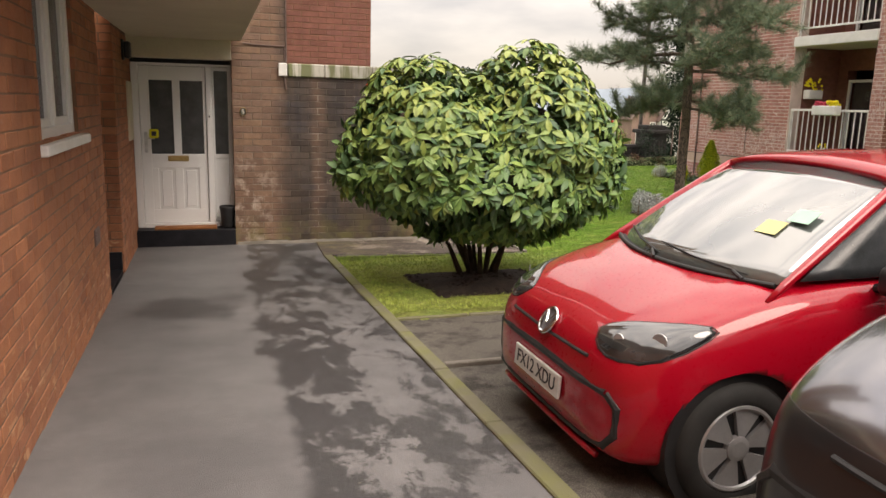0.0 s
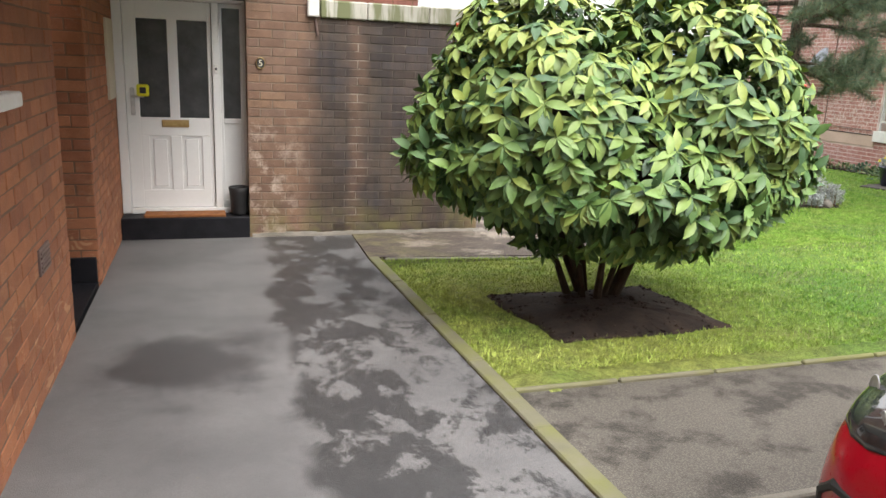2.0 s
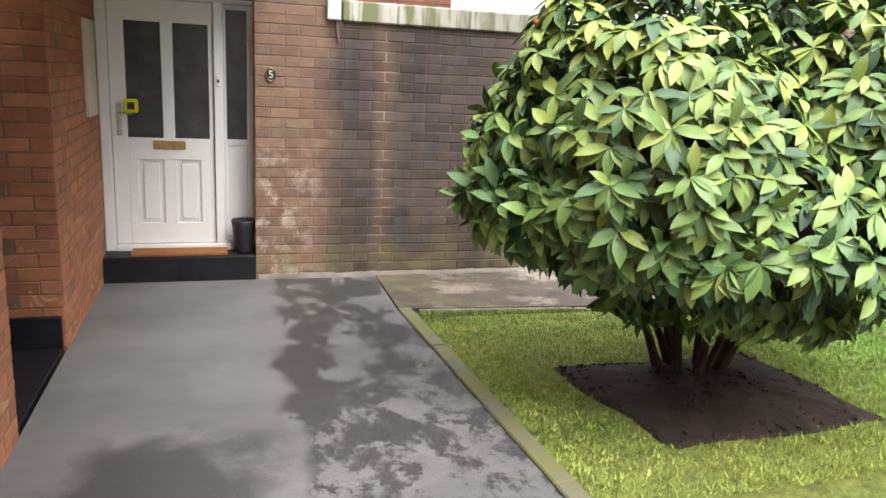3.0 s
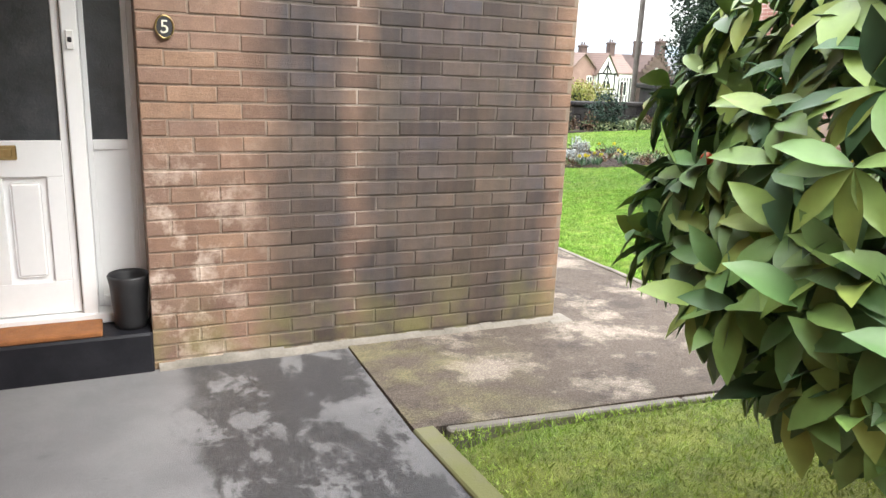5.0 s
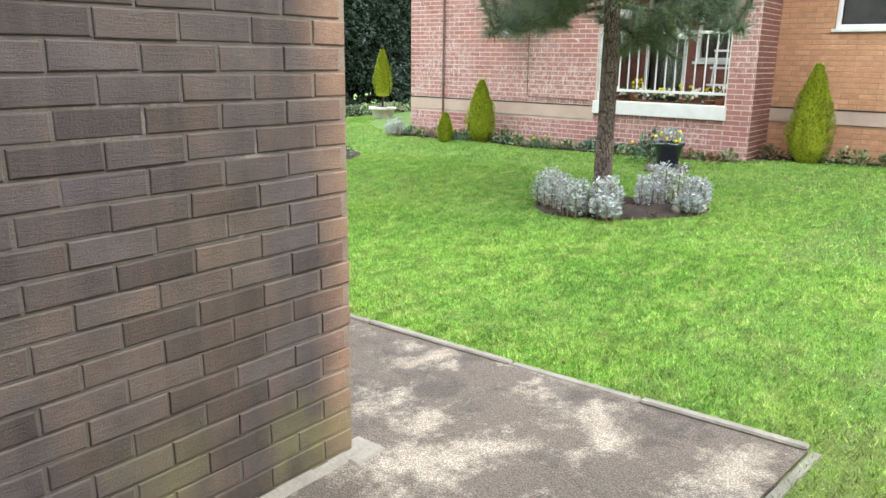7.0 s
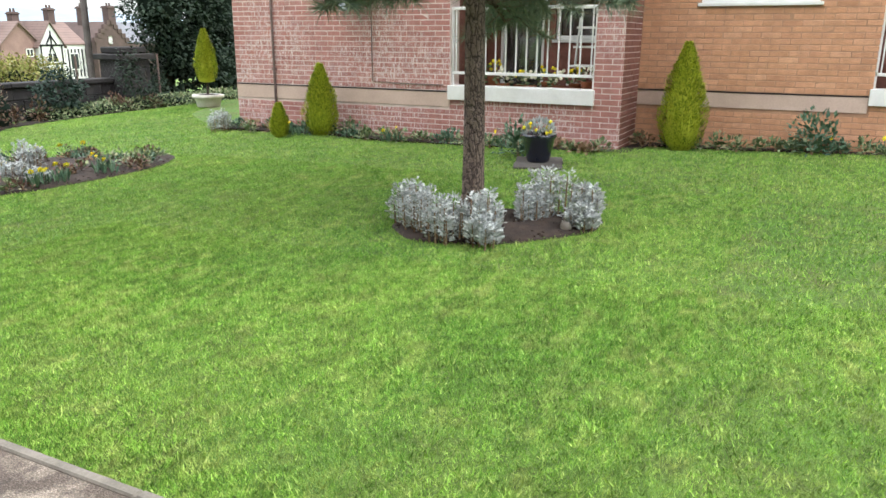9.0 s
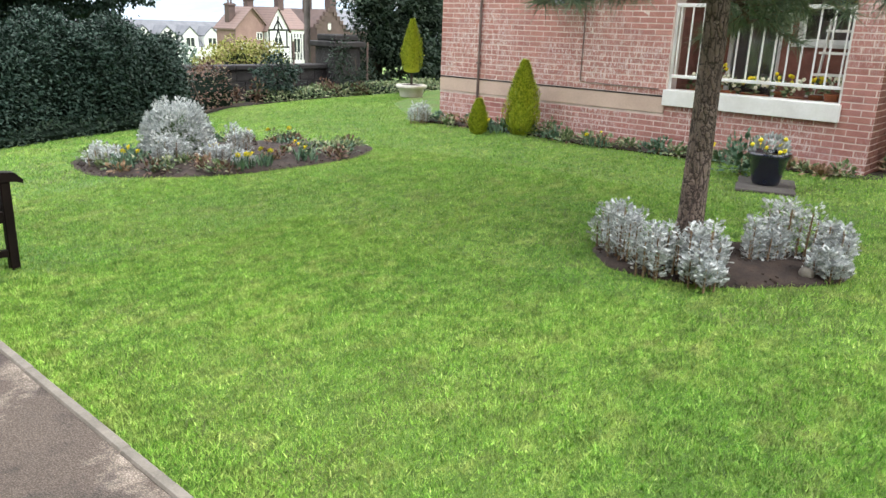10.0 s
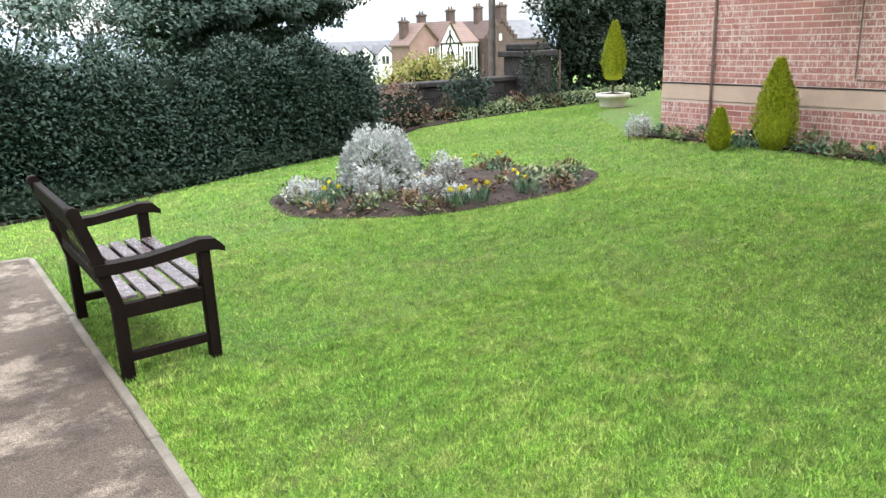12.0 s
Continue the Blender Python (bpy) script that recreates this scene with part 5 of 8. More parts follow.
def wheel(parent, x, y, out, r=0.29, w=0.175):
    """A tyre with a steel rim under a silver six-spoke trim. out: 1 or -1, the side that faces away from the car."""
    k = part("wheel", lathe(bmesh.new(), [(0.05, -w / 2 + 0.01), (0.17, -w / 2 + 0.02), (0.17, w / 2 - 0.05), (0.05, w / 2 - 0.055)], 20), "plastic_black", parent)
    k.matrix_basis = pose(x, y, r, -90 * out, 0, 0)
    prof = [(r * 0.66, -w / 2 + 0.01), (r * 0.72, -w / 2), (r * 0.93, -w / 2 + 0.006), (r, -w / 2 + 0.035), (r, w / 2 - 0.035), (r * 0.93, w / 2 - 0.006), (r * 0.72, w / 2), (r * 0.66, w / 2 - 0.01)]
    bm = bmesh.new()
    rings = [[bm.verts.new((a * math.cos(2 * math.pi * j / 40), a * math.sin(2 * math.pi * j / 40), z)) for j in range(40)] for a, z in prof]
    rings.append(rings[0])
    for r0, r1 in zip(rings, rings[1:]):
        for j in range(40):
            bm.faces.new((r0[j], r0[(j + 1) % 40], r1[(j + 1) % 40], r1[j]))
    part("tyre", bm, "rubber", k, smooth=True)
    rim_bm = bmesh.new()
    rr = r * 0.665
    tube(rim_bm, [(rr * 0.955 * math.cos(a), rr * 0.955 * math.sin(a), w / 2 - 0.012) for a in np.linspace(0, 2 * math.pi, 41)], 0.012, 6, False)
    lathe(rim_bm, [(0.058, w / 2 - 0.05), (0.055, w / 2 - 0.006), (0.035, w / 2 + 0.0)], 20)
    for i in range(6):
        a = 2 * math.pi * i / 6 + 0.3
        ca, sa_ = math.cos(a), math.sin(a)
        pts = [(0.045, -0.013), (0.045, 0.013), (rr * 0.95, 0.074), (rr * 0.95, -0.074)]
        lo = [rim_bm.verts.new((u * ca - v * sa_, u * sa_ + v * ca, w / 2 - 0.04)) for u, v in pts]
        hi = [rim_bm.verts.new((u * ca - v * sa_, u * sa_ + v * ca, w / 2 - (0.010 if u < 0.1 else 0.016))) for u, v in pts]
        rim_bm.faces.new(hi)
        for q in range(4):
            rim_bm.faces.new((lo[q], lo[(q + 1) % 4], hi[(q + 1) % 4], hi[q]))
    part("wheel_trim", rim_bm, "alloy", k, "silver plastic wheel trim")
    return k


def hatchback(name, at, turn, paint, label, detail=True, length=3.54, scale=1.0):
    """A small hatchback. Its own x runs from the nose backwards, y to its right-hand side as seen from the front, z up."""
    car = thing(name, at, turn, label, "car")
    # lower body: rows of (x, half width, top at centre, top at side, bottom)
    st = [(0.000, 0.40, 0.50, 0.47, 0.33), (0.012, 0.52, 0.565, 0.53, 0.27), (0.04, 0.62, 0.66, 0.61, 0.215), (0.09, 0.69, 0.72, 0.665, 0.185), (0.16, 0.735, 0.775, 0.715, 0.175),
          (0.28, 0.775, 0.835, 0.775, 0.17), (0.42, 0.797, 0.89, 0.835, 0.17), (0.58, 0.81, 0.935, 0.880, 0.17), (0.74, 0.817, 0.958, 0.918, 0.17), (0.92, 0.82, 0.985, 0.95, 0.17),
          (1.3, 0.82, 1.005, 0.975, 0.17), (1.9, 0.82, 1.03, 1.0, 0.17), (2.6, 0.82, 1.04, 1.01, 0.17), (3.1, 0.805, 1.045, 1.01, 0.18), (3.38, 0.77, 1.02, 0.98, 0.22), (3.50, 0.70, 0.95, 0.90, 0.27), (length, 0.60, 0.80, 0.75, 0.33)]
    rows = []
    for x, w, zt, zs, zb in st:
        half = [(0.0, zt), (w * 0.35, zt - 0.012), (w * 0.62, zt * 0.55 + zs * 0.45 + 0.012), (w * 0.80, zs + 0.012), (w * 0.90, zs - 0.022), (w * 0.955, zs - 0.075 * (zs - zb) / 0.6), (w * 0.985, zb + (zs - zb) * 0.70), (w, zb + (zs - zb) * 0.52), (w * 0.992, zb + (zs - zb) * 0.30), (w * 0.972, zb + (zs - zb) * 0.12), (w * 0.93, zb + 0.004), (0.0, zb)]
        rows.append([(x, -y, z) for y, z in half] + [(x, y, z) for y, z in half[-2:0:-1]] + [(x, 0.0, zt)])
    bm = bmesh.new()
    vs = [[bm.verts.new(p) for p in r[:-1]] for r in rows]
    n = len(vs[0])
    for r0, r1 in zip(vs, vs[1:]):
        for j in range(n):
            bm.faces.new((r0[j], r0[(j + 1) % n], r1[(j + 1) % n], r1[j]))
    bm.faces.new(vs[0][::-1])
    bm.faces.new(vs[-1])
    bmesh.ops.recalc_face_normals(bm, faces=bm.faces[:])
    body = part("body", bm, paint, car, smooth=True)
    sub = body.modifiers.new("smooth", "SUBSURF")
    sub.levels = sub.render_levels = 2
    cutters = []
    for x in (0.56, 2.98):
        for s in (-1, 1):
            c = part("cutter", lathe(bmesh.new(), [(0.335, -0.2), (0.335, 0.2)], 36), "plastic_black", car)
            c.matrix_basis = pose(x, s * 0.78, 0.29, 90, 0, 0)
            cutters.append(c)
    cut(body, cutters)
    bpy.context.view_layer.update()
    for x in (0.56, 2.98):
        for s in (-1, 1):
            liner = lathe(bmesh.new(), [(0.34, -0.17), (0.34, 0.0), (0.05, 0.005)], 28)
            ob = part("wheel_arch", liner, "plastic_black", car)
            ob.matrix_basis = pose(x, s * 0.60, 0.30, 90 * s, 0, 0)
            wheel(car, x, s * 0.715, s)
    # roof and pillars
    rr = []
    for x, w, zc, zs in ((1.44, 0.565, 1.41, 1.375), (1.58, 0.585, 1.44, 1.395), (1.9, 0.60, 1.465, 1.412), (2.4, 0.60, 1.465, 1.41), (2.9, 0.585, 1.445, 1.395), (3.28, 0.555, 1.40, 1.36)):
        rr.append([(x, y, zs + (zc - zs) * (1 - (y / w) ** 2) - 0.012 * (abs(y) > w * 0.95)) for y in np.linspace(-w, w, 13)])
    roof_bm = skin(rr, False)
    part("roof", roof_bm, paint, car, smooth=True).modifiers.new("shell", "SOLIDIFY").thickness = -0.03
    for s in (-1, 1):
        part("pillar", tube(bmesh.new(), [(0.70, s * 0.700, 0.890), (0.80, s * 0.680, 0.955), (1.12, s * 0.634, 1.160), (1.45, s * 0.577, 1.372), (1.65, s * 0.59, 1.402), (2.1, s * 0.603, 1.412), (2.9, s * 0.59, 1.39), (3.27, s * 0.56, 1.36)], [0.010, 0.020, 0.026, 0.026, 0.026, 0.028, 0.028, 0.03], 8), paint, car, smooth=True)
        part("pillar", tube(bmesh.new(), [(3.27, s * 0.56, 1.36), (3.42, s * 0.68, 0.98)], [0.045, 0.06], 8), paint, car, smooth=True)
        part("pillar", tube(bmesh.new(), [(2.28, s * 0.735, 0.97), (2.30, s * 0.60, 1.40)], [0.03, 0.025], 8), paint, car, smooth=True)
    def screen_at(u, v, lift=0.0):
        """A point of the curved windscreen: u from side to side (-1 to 1), v from its foot up."""
        arch = 1 - u * u
        foot = Vector((0.80 - 0.17 * arch, 0.665 * u, 0.955 - 0.008 * arch))
        head = Vector((1.47 - 0.05 * arch, 0.565 * u, 1.380 + 0.034 * arch))
        return foot.lerp(head, v) + Vector((-0.5, 0, 0.85)) * (0.02 * 4 * v * (1 - v) + lift)
    glass_rows = [[screen_at(u, v) for u in np.linspace(-1, 1, 19)] for v in np.linspace(0, 1, 9)]
    part("windscreen", skin(glass_rows, False), "screen_glass", car, "glass reflecting a white sky", True).modifiers.new("shell", "SOLIDIFY").thickness = 0.006
    part("rear_window", thick_panel((3.41, 0.68, 1.0), (3.41, -0.68, 1.0), (3.28, -0.54, 1.37), (3.28, 0.54, 1.37), 0.008, -0.03), "screen_glass", car, "", True)
    for s in (-1, 1):
        part("side_window", thick_panel((0.86, s * 0.700, 0.975), (2.26, s * 0.745, 0.995), (2.28, s * 0.60, 1.395), (1.49, s * 0.583, 1.375), 0.006, 0.0), "glass_dark", car, "", True)
        part("side_window", thick_panel((2.32, s * 0.745, 0.975), (3.30, s * 0.71, 1.0), (3.22, s * 0.57, 1.36), (2.33, s * 0.60, 1.385), 0.006, 0.0), "glass_dark", car, "", True)
        mb = boxed((-0.07, -0.09, -0.06), (0.07, 0.09, 0.07), 0.035, seg=3)
        mo = part("mirror", mb, "plastic_black", car, smooth=True)
        mo.matrix_basis = pose(1.24, s * 0.875, 0.985, 0, 0, 6 * s)
        part("mirror_arm", tube(bmesh.new(), [(1.24, s * 0.74, 0.94), (1.24, s * 0.84, 0.96)], 0.022, 8), "plastic_black", car)
        part("door_handle", boxed((1.98, s * 0.80 - 0.02, 0.80), (2.16, s * 0.80 + 0.035, 0.835), 0.012, seg=2), paint, car)
        # headlamp, laid on the wing
        if not detail:
            continue
        hb = bmesh.new()
        way = Vector((1.0, -s * 0.55, -0.12)).normalized()

        def on_body(u, v, lift):
            p = Vector((0.06 + 0.32 * max(u, 0.0) ** 1.8, s * (0.40 + 0.375 * u), 0.70 + v + 0.045 * u))
            hit, loc, nrm, _ = body.ray_cast(p - way * 0.8, way)
            return (loc if hit else p) + (nrm if hit else -way) * lift
        ring = [(0.0, 0.025), (0.05, -0.02), (0.14, -0.048), (0.28, -0.072), (0.45, -0.084), (0.62, -0.085), (0.76, -0.068), (0.88, -0.03), (0.97, 0.02), (1.0, 0.05), (0.95, 0.072), (0.82, 0.078), (0.62, 0.076), (0.42, 0.072), (0.25, 0.064), (0.1, 0.048)]
        cu_, cv_ = 0.52, 0.0
        loops = []
        for f, lift in ((1.0, -0.004), (0.985, 0.007), (0.9, 0.012), (0.6, 0.018), (0.3, 0.020)):
            loops.append([hb.verts.new(on_body(cu_ + (u - cu_) * f, cv_ + (v - cv_) * f, lift)) for u, v in ring])
        for l0, l1 in zip(loops, loops[1:]):
            for i in range(16):
                hb.faces.new((l0[i], l0[(i + 1) % 16], l1[(i + 1) % 16], l1[i]))
        hb.faces.new(loops[-1])
        bmesh.ops.recalc_face_normals(hb, faces=hb.faces[:])
        lampo = part("headlight", hb, "lamp_clear", car, "clear headlight with dark surround", True)
        rim_h = bmesh.new()
        tube(rim_h, [on_body(cu_ + (u - cu_) * 1.01, cv_ + (v - cv_) * 1.01, 0.002) for u, v in ring + ring[:1]], 0.0035, 6, False)
        part("headlight_rim", rim_h, "plastic_black", lampo)
        for u, v, r_ in ((0.36, -0.008, 0.026), (0.70, 0.0, 0.036)):
            c = on_body(u, v, 0.0165)
            bulb = part("bulb", lathe(bmesh.new(), [(r_, 0.0), (r_ * 0.92, 0.0035), (r_ * 0.55, 0.0015), (0.006, 0.003)], 18), "alloy", lampo)
            bulb.matrix_basis = Matrix.Translation(c) @ (-way).to_track_quat("Z", "Y").to_matrix().to_4x4()
    # nose: grille line, lower intake, number plate, badge, lip
    def nose_x(y, z):
        hit, loc, _, _ = body.ray_cast((-1.0, y, z), (1, 0, 0))
        return loc.x if hit else 0.25
    gr = bmesh.new()
    tube(gr, [(nose_x(y, 0.605) + 0.003, y, 0.605 + 0.02 * abs(y)) for y in np.linspace(-0.42, 0.42, 15)], 0.009, 6)
    part("grille_slot", gr, "plastic_black", car)
    fr_b = bmesh.new()
    loop = [(-0.58, 0.50), (-0.40, 0.505), (-0.2, 0.508), (0, 0.51), (0.2, 0.508), (0.40, 0.505), (0.58, 0.50), (0.635, 0.45), (0.63, 0.33), (0.575, 0.265), (0.40, 0.245), (0.2, 0.24), (0, 0.238), (-0.2, 0.24), (-0.40, 0.245), (-0.575, 0.265), (-0.63, 0.33), (-0.635, 0.45), (-0.58, 0.50)]
    tube(fr_b, [(nose_x(y, z) + 0.013, y, z) for y, z in loop], 0.023, 8, False)
    part("intake_surround", fr_b, "plastic_black", car, "black honeycomb intake surround")
    lip = bmesh.new()
    tube(lip, [(nose_x(y, 0.235) + 0.004, y, 0.195) for y in np.linspace(-0.52, 0.52, 17)], 0.016, 8)
    part("front_lip", lip, paint, car, smooth=True)
    plate = part("number_plate", boxed((-0.012, -0.26, -0.056), (0.004, 0.26, 0.056), 0.003), "plate_white", car, "white front number plate")
    plate.matrix_basis = pose(nose_x(0.0, 0.40) - 0.012, 0, 0.405, 0, 4, 0)
    bpy.context.view_layer.update()
    if detail:
        lettering("registration", "FX12 XDU", 0.098, plate.matrix_world @ Matrix(((0, 0, -1, -0.013), (-1, 0, 0, 0), (0, 1, 0, 0.0), (0, 0, 0, 1))), "plastic_black", plate)
    bd = bmesh.new()
    tube(bd, [(0.0, 0.066 * math.cos(a), 0.066 * math.sin(a)) for a in np.linspace(0, 2 * math.pi, 33)], 0.0085, 6, False)
    for a, b in (((-0.045, 0.045), (0.0, -0.02)), ((0.045, 0.045), (0.0, -0.02)), ((-0.058, 0.01), (-0.026, -0.055)), ((0.058, 0.01), (0.026, -0.055))):
        tube(bd, [(-0.002, a[0], a[1]), (-0.002, b[0], b[1])], 0.0065, 6)
    badge = part("badge", bd, "chrome", car, "round chrome badge")
    badge.matrix_basis = pose(nose_x(0, 0.655) - 0.012, 0, 0.655, 0, 32, 0)
    disc = part("badge_disc", lathe(bmesh.new(), [(0.064, 0.0), (0.06, 0.006)], 28), "badge_grey", badge)
    disc.matrix_basis = pose(0.008, 0, 0, 0, -90, 0)
    for y0, y1 in ((-0.52, 0.10), (0.02, 0.58)):
        wb = bmesh.new()
        w0, w1 = y0 / 0.665, y1 / 0.665
        tube(wb, [screen_at(w0, 0.02, 0.012), screen_at((w0 + w1) / 2, 0.06, 0.014), screen_at(w1, 0.10, 0.012)], [0.004, 0.0055, 0.004], 6)
        tube(wb, [screen_at(w0, -0.02, 0.012), screen_at(w0 + 0.1, 0.02, 0.016)], 0.010, 8)
        part("wiper", wb, "plastic_black", car)
    part("cowl", tube(bmesh.new(), [screen_at(u, -0.012) for u in np.linspace(-0.97, 0.97, 21)], 0.012, 8), "plastic_black", car)
    if detail:
        for col, y, x in (("paper_yellow", -0.36, 0.98), ("paper_green", -0.45, 1.08)):
            p = part("parking_paper", boxed((-0.05, -0.06, 0), (0.05, 0.06, 0.002)), col, car, "paper slip behind the windscreen")
            p.matrix_basis = pose(x, y, 0.955 + (x - 0.70) * 0.60 + 0.030, 0, -31, 8)
    if scale != 1.0:
        car.scale = (scale, scale, scale)
    return car


red_car = hatchback("car", (1.50, 3.37, -0.355), 0, "red_paint", "small glossy red hatchback with silver wheel trims parked nose-in")
dark_car = hatchback("car", (1.38, 1.00, -0.22), 0, "dark_paint", "dark grey hatchback parked beside the red car", False, scale=1.18)


# ---- bench ----
def make_bench(at, turn):
    """A slatted garden bench; local x along its length, y to the front."""
    b = thing("bench", at, turn, "dark-stained slatted wooden garden bench on the grass", "bench")
    L, D = 1.22, 0.51
    for x in (0.0, L - 0.06):
        bl = bmesh.new()
        pts = [(0.0, 0.0), (0.0, 0.40), (-0.075, 0.70), (-0.135, 0.90)]
        for (y0, z0), (y1, z1) in zip(pts, pts[1:]):
            q = [(y0, z0), (y0 + 0.06, z0), (y1 + 0.06, z1), (y1, z1)]
            lo = [bl.verts.new((x, a, c)) for a, c in q]
            hi = [bl.verts.new((x + 0.06, a, c)) for a, c in q]
            bl.faces.new(lo[::-1])
            bl.faces.new(hi)
            for i in range(4):
                bl.faces.new((lo[i], lo[(i + 1) % 4], hi[(i + 1) % 4], hi[i]))
        tube(bl, [(x - 0.003, -0.105, 0.892), (x + 0.063, -0.105, 0.892)], 0.031, 12)
        bmesh.ops.recalc_face_normals(bl, faces=bl.faces[:])
        part("back_leg", bl, "bench_wood", b)
        part("front_leg", boxed((x, D - 0.06, 0.0), (x + 0.06, D, 0.605), 0.005), "bench_wood", b)
        part("seat_rail", boxed((x + 0.008, 0.055, 0.335), (x + 0.052, D - 0.06, 0.41), 0.004), "bench_wood", b)
        part("foot_rail", boxed((x + 0.012, 0.055, 0.10), (x + 0.048, D - 0.06, 0.15), 0.004), "bench_wood", b)
        arm = bmesh.new()
        line = [(-0.055, 0.605, 0.028), (0.05, 0.60, 0.028), (0.2, 0.605, 0.026), (0.36, 0.625, 0.028), (0.46, 0.640, 0.032), (0.54, 0.632, 0.030), (0.585, 0.600, 0.014)]
        lo, hi = [], []
        for y, z, h in line:
            lo.append([arm.verts.new((x - 0.012, y, z - h)), arm.verts.new((x + 0.072, y, z - h))])
            hi.append([arm.verts.new((x - 0.012, y, z + h)), arm.verts.new((x + 0.072, y, z + h))])
        for i in range(len(line) - 1):
            arm.faces.new((hi[i][0], hi[i][1], hi[i + 1][1], hi[i + 1][0]))
            arm.faces.new((lo[i][1], lo[i][0], lo[i + 1][0], lo[i + 1][1]))
            for s in (0, 1):
                arm.faces.new((lo[i][s], hi[i][s], hi[i + 1][s], lo[i + 1][s]))
        for e in (0, -1):
            arm.faces.new((lo[e][0], lo[e][1], hi[e][1], hi[e][0]))
        bmesh.ops.recalc_face_normals(arm, faces=arm.faces[:])
        part("armrest", arm, "bench_wood", b)
    for i in range(5):
        y = 0.065 + i * 0.094
        z = 0.41 + 0.012 * (i / 4)
        # Seat slats take the paler wood with the painted sky sheen.
        part("seat_slat", boxed((0.0 if 0 < i < 4 else 0.062, y, z), (L if 0 < i < 4 else L - 0.062, y + 0.075, z + 0.022), 0.004), "bench_seat", b, "wooden seat slat with sky sheen put into its grey")
    part("front_rail", boxed((0.06, D - 0.055, 0.34), (L - 0.06, D - 0.015, 0.405), 0.004), "bench_wood", b)

    def slope(z):
        return -0.075 * (z - 0.40) / 0.30 if z < 0.70 else -0.075 - 0.06 * (z - 0.70) / 0.20
    part("lower_back_rail", boxed((0.06, slope(0.5) + 0.01, 0.47), (L - 0.06, slope(0.5) + 0.05, 0.53), 0.004), "bench_wood", b)
    part("top_back_rail", boxed((0.06, slope(0.85) + 0.008, 0.80), (L - 0.06, slope(0.85) + 0.052, 0.885), 0.006), "bench_wood", b)
    n = 9
    for i in range(n):
        x = 0.06 + (L - 0.12) * (i + 1) / (n + 1)
        sl = bmesh.new()
        a, c = slope(0.53), slope(0.80)
        lo = [sl.verts.new(p) for p in ((x - 0.011, a + 0.024, 0.53), (x + 0.011, a + 0.024, 0.53), (x + 0.011, a + 0.030, 0.53), (x - 0.011, a + 0.030, 0.53))]
        hi = [sl.verts.new(p) for p in ((x - 0.011, c + 0.024, 0.80), (x + 0.011, c + 0.024, 0.80), (x + 0.011, c + 0.030, 0.80), (x - 0.011, c + 0.030, 0.80))]
        for j in range(4):
            sl.faces.new((lo[j], lo[(j + 1) % 4], hi[(j + 1) % 4], hi[j]))
        part("back_slat", sl, "bench_wood", b)
    return b


# local x runs along the path, front towards the lawn
bench = make_bench((3.865, 15.95, float(ground_z(4.1, 15.3)) + 0.004), -90)


# ---- plants ----
def unit(n):
    v = rng.normal(size=(n, 3))
    return v / np.linalg.norm(v, axis=1, keepdims=True)


def blob_points(blobs, n, shell=0.25, lump=0.10, freq=2.2):
    """Points near the outside of a union of ellipsoids with an uneven skin, and the way out at each."""
    pts, outs = [], []
    w = np.array([b[3] * b[4] * b[5] for b in blobs]) ** (2 / 3)
    w = w / w.sum()
    for b, k in zip(blobs, (w * n * 1.6).astype(int)):
        d = unit(k)
        c, r = np.array(b[:3]), np.array(b[3:])
        s = 1 + lump * (np.sin(freq * 3 * d[:, 0] + b[0] * 5) + np.sin(freq * 4 * d[:, 1] + b[1] * 3) + np.sin(freq * 3.3 * d[:, 2] + 2)) / 1.5
        t = (1 - shell * rng.random(k) ** 2.0) * s
        p = c + d * r * t[:, None]
        keep = np.ones(k, bool)
        for o in blobs:
            if o is b:
                continue
            q = (p - np.array(o[:3])) / np.array(o[3:])
            keep &= (q ** 2).sum(1) > 0.72
        pts.append(p[keep])
        o = d / r
        outs.append((o / np.linalg.norm(o, axis=1, keepdims=True))[keep])
    p, o = np.concatenate(pts), np.concatenate(outs)
    idx = rng.permutation(len(p))[:n]
    return p[idx], o[idx]


def foliage(name, p, out, size, material, parent, droop=0.25, spread=0.8, label="", shape=(SMALL_V, SMALL_F)):
    n = len(p)
    d = out + spread * unit(n) + np.array([0, 0, -droop])
    up = out * 0.6 + np.array([0, 0, 0.9]) + 0.35 * unit(n)
    s = size * rng.uniform(0.7, 1.25, n)
    return part_mesh(name, scatter(name, *shape, frames_of(p, d, up, s)), material, parent, label)


def core(name, blobs, shrink, material, parent):
    """The dark twiggy inside that stops the light in a dense plant."""
    bm = bmesh.new()
    for b in blobs:
        bmesh.ops.create_icosphere(bm, subdivisions=2, radius=1, matrix=Matrix.Translation(b[:3]) @ Matrix.Diagonal((b[3] * shrink, b[4] * shrink, b[5] * shrink, 1)))
    return part(name, bm, material, parent, smooth=True)


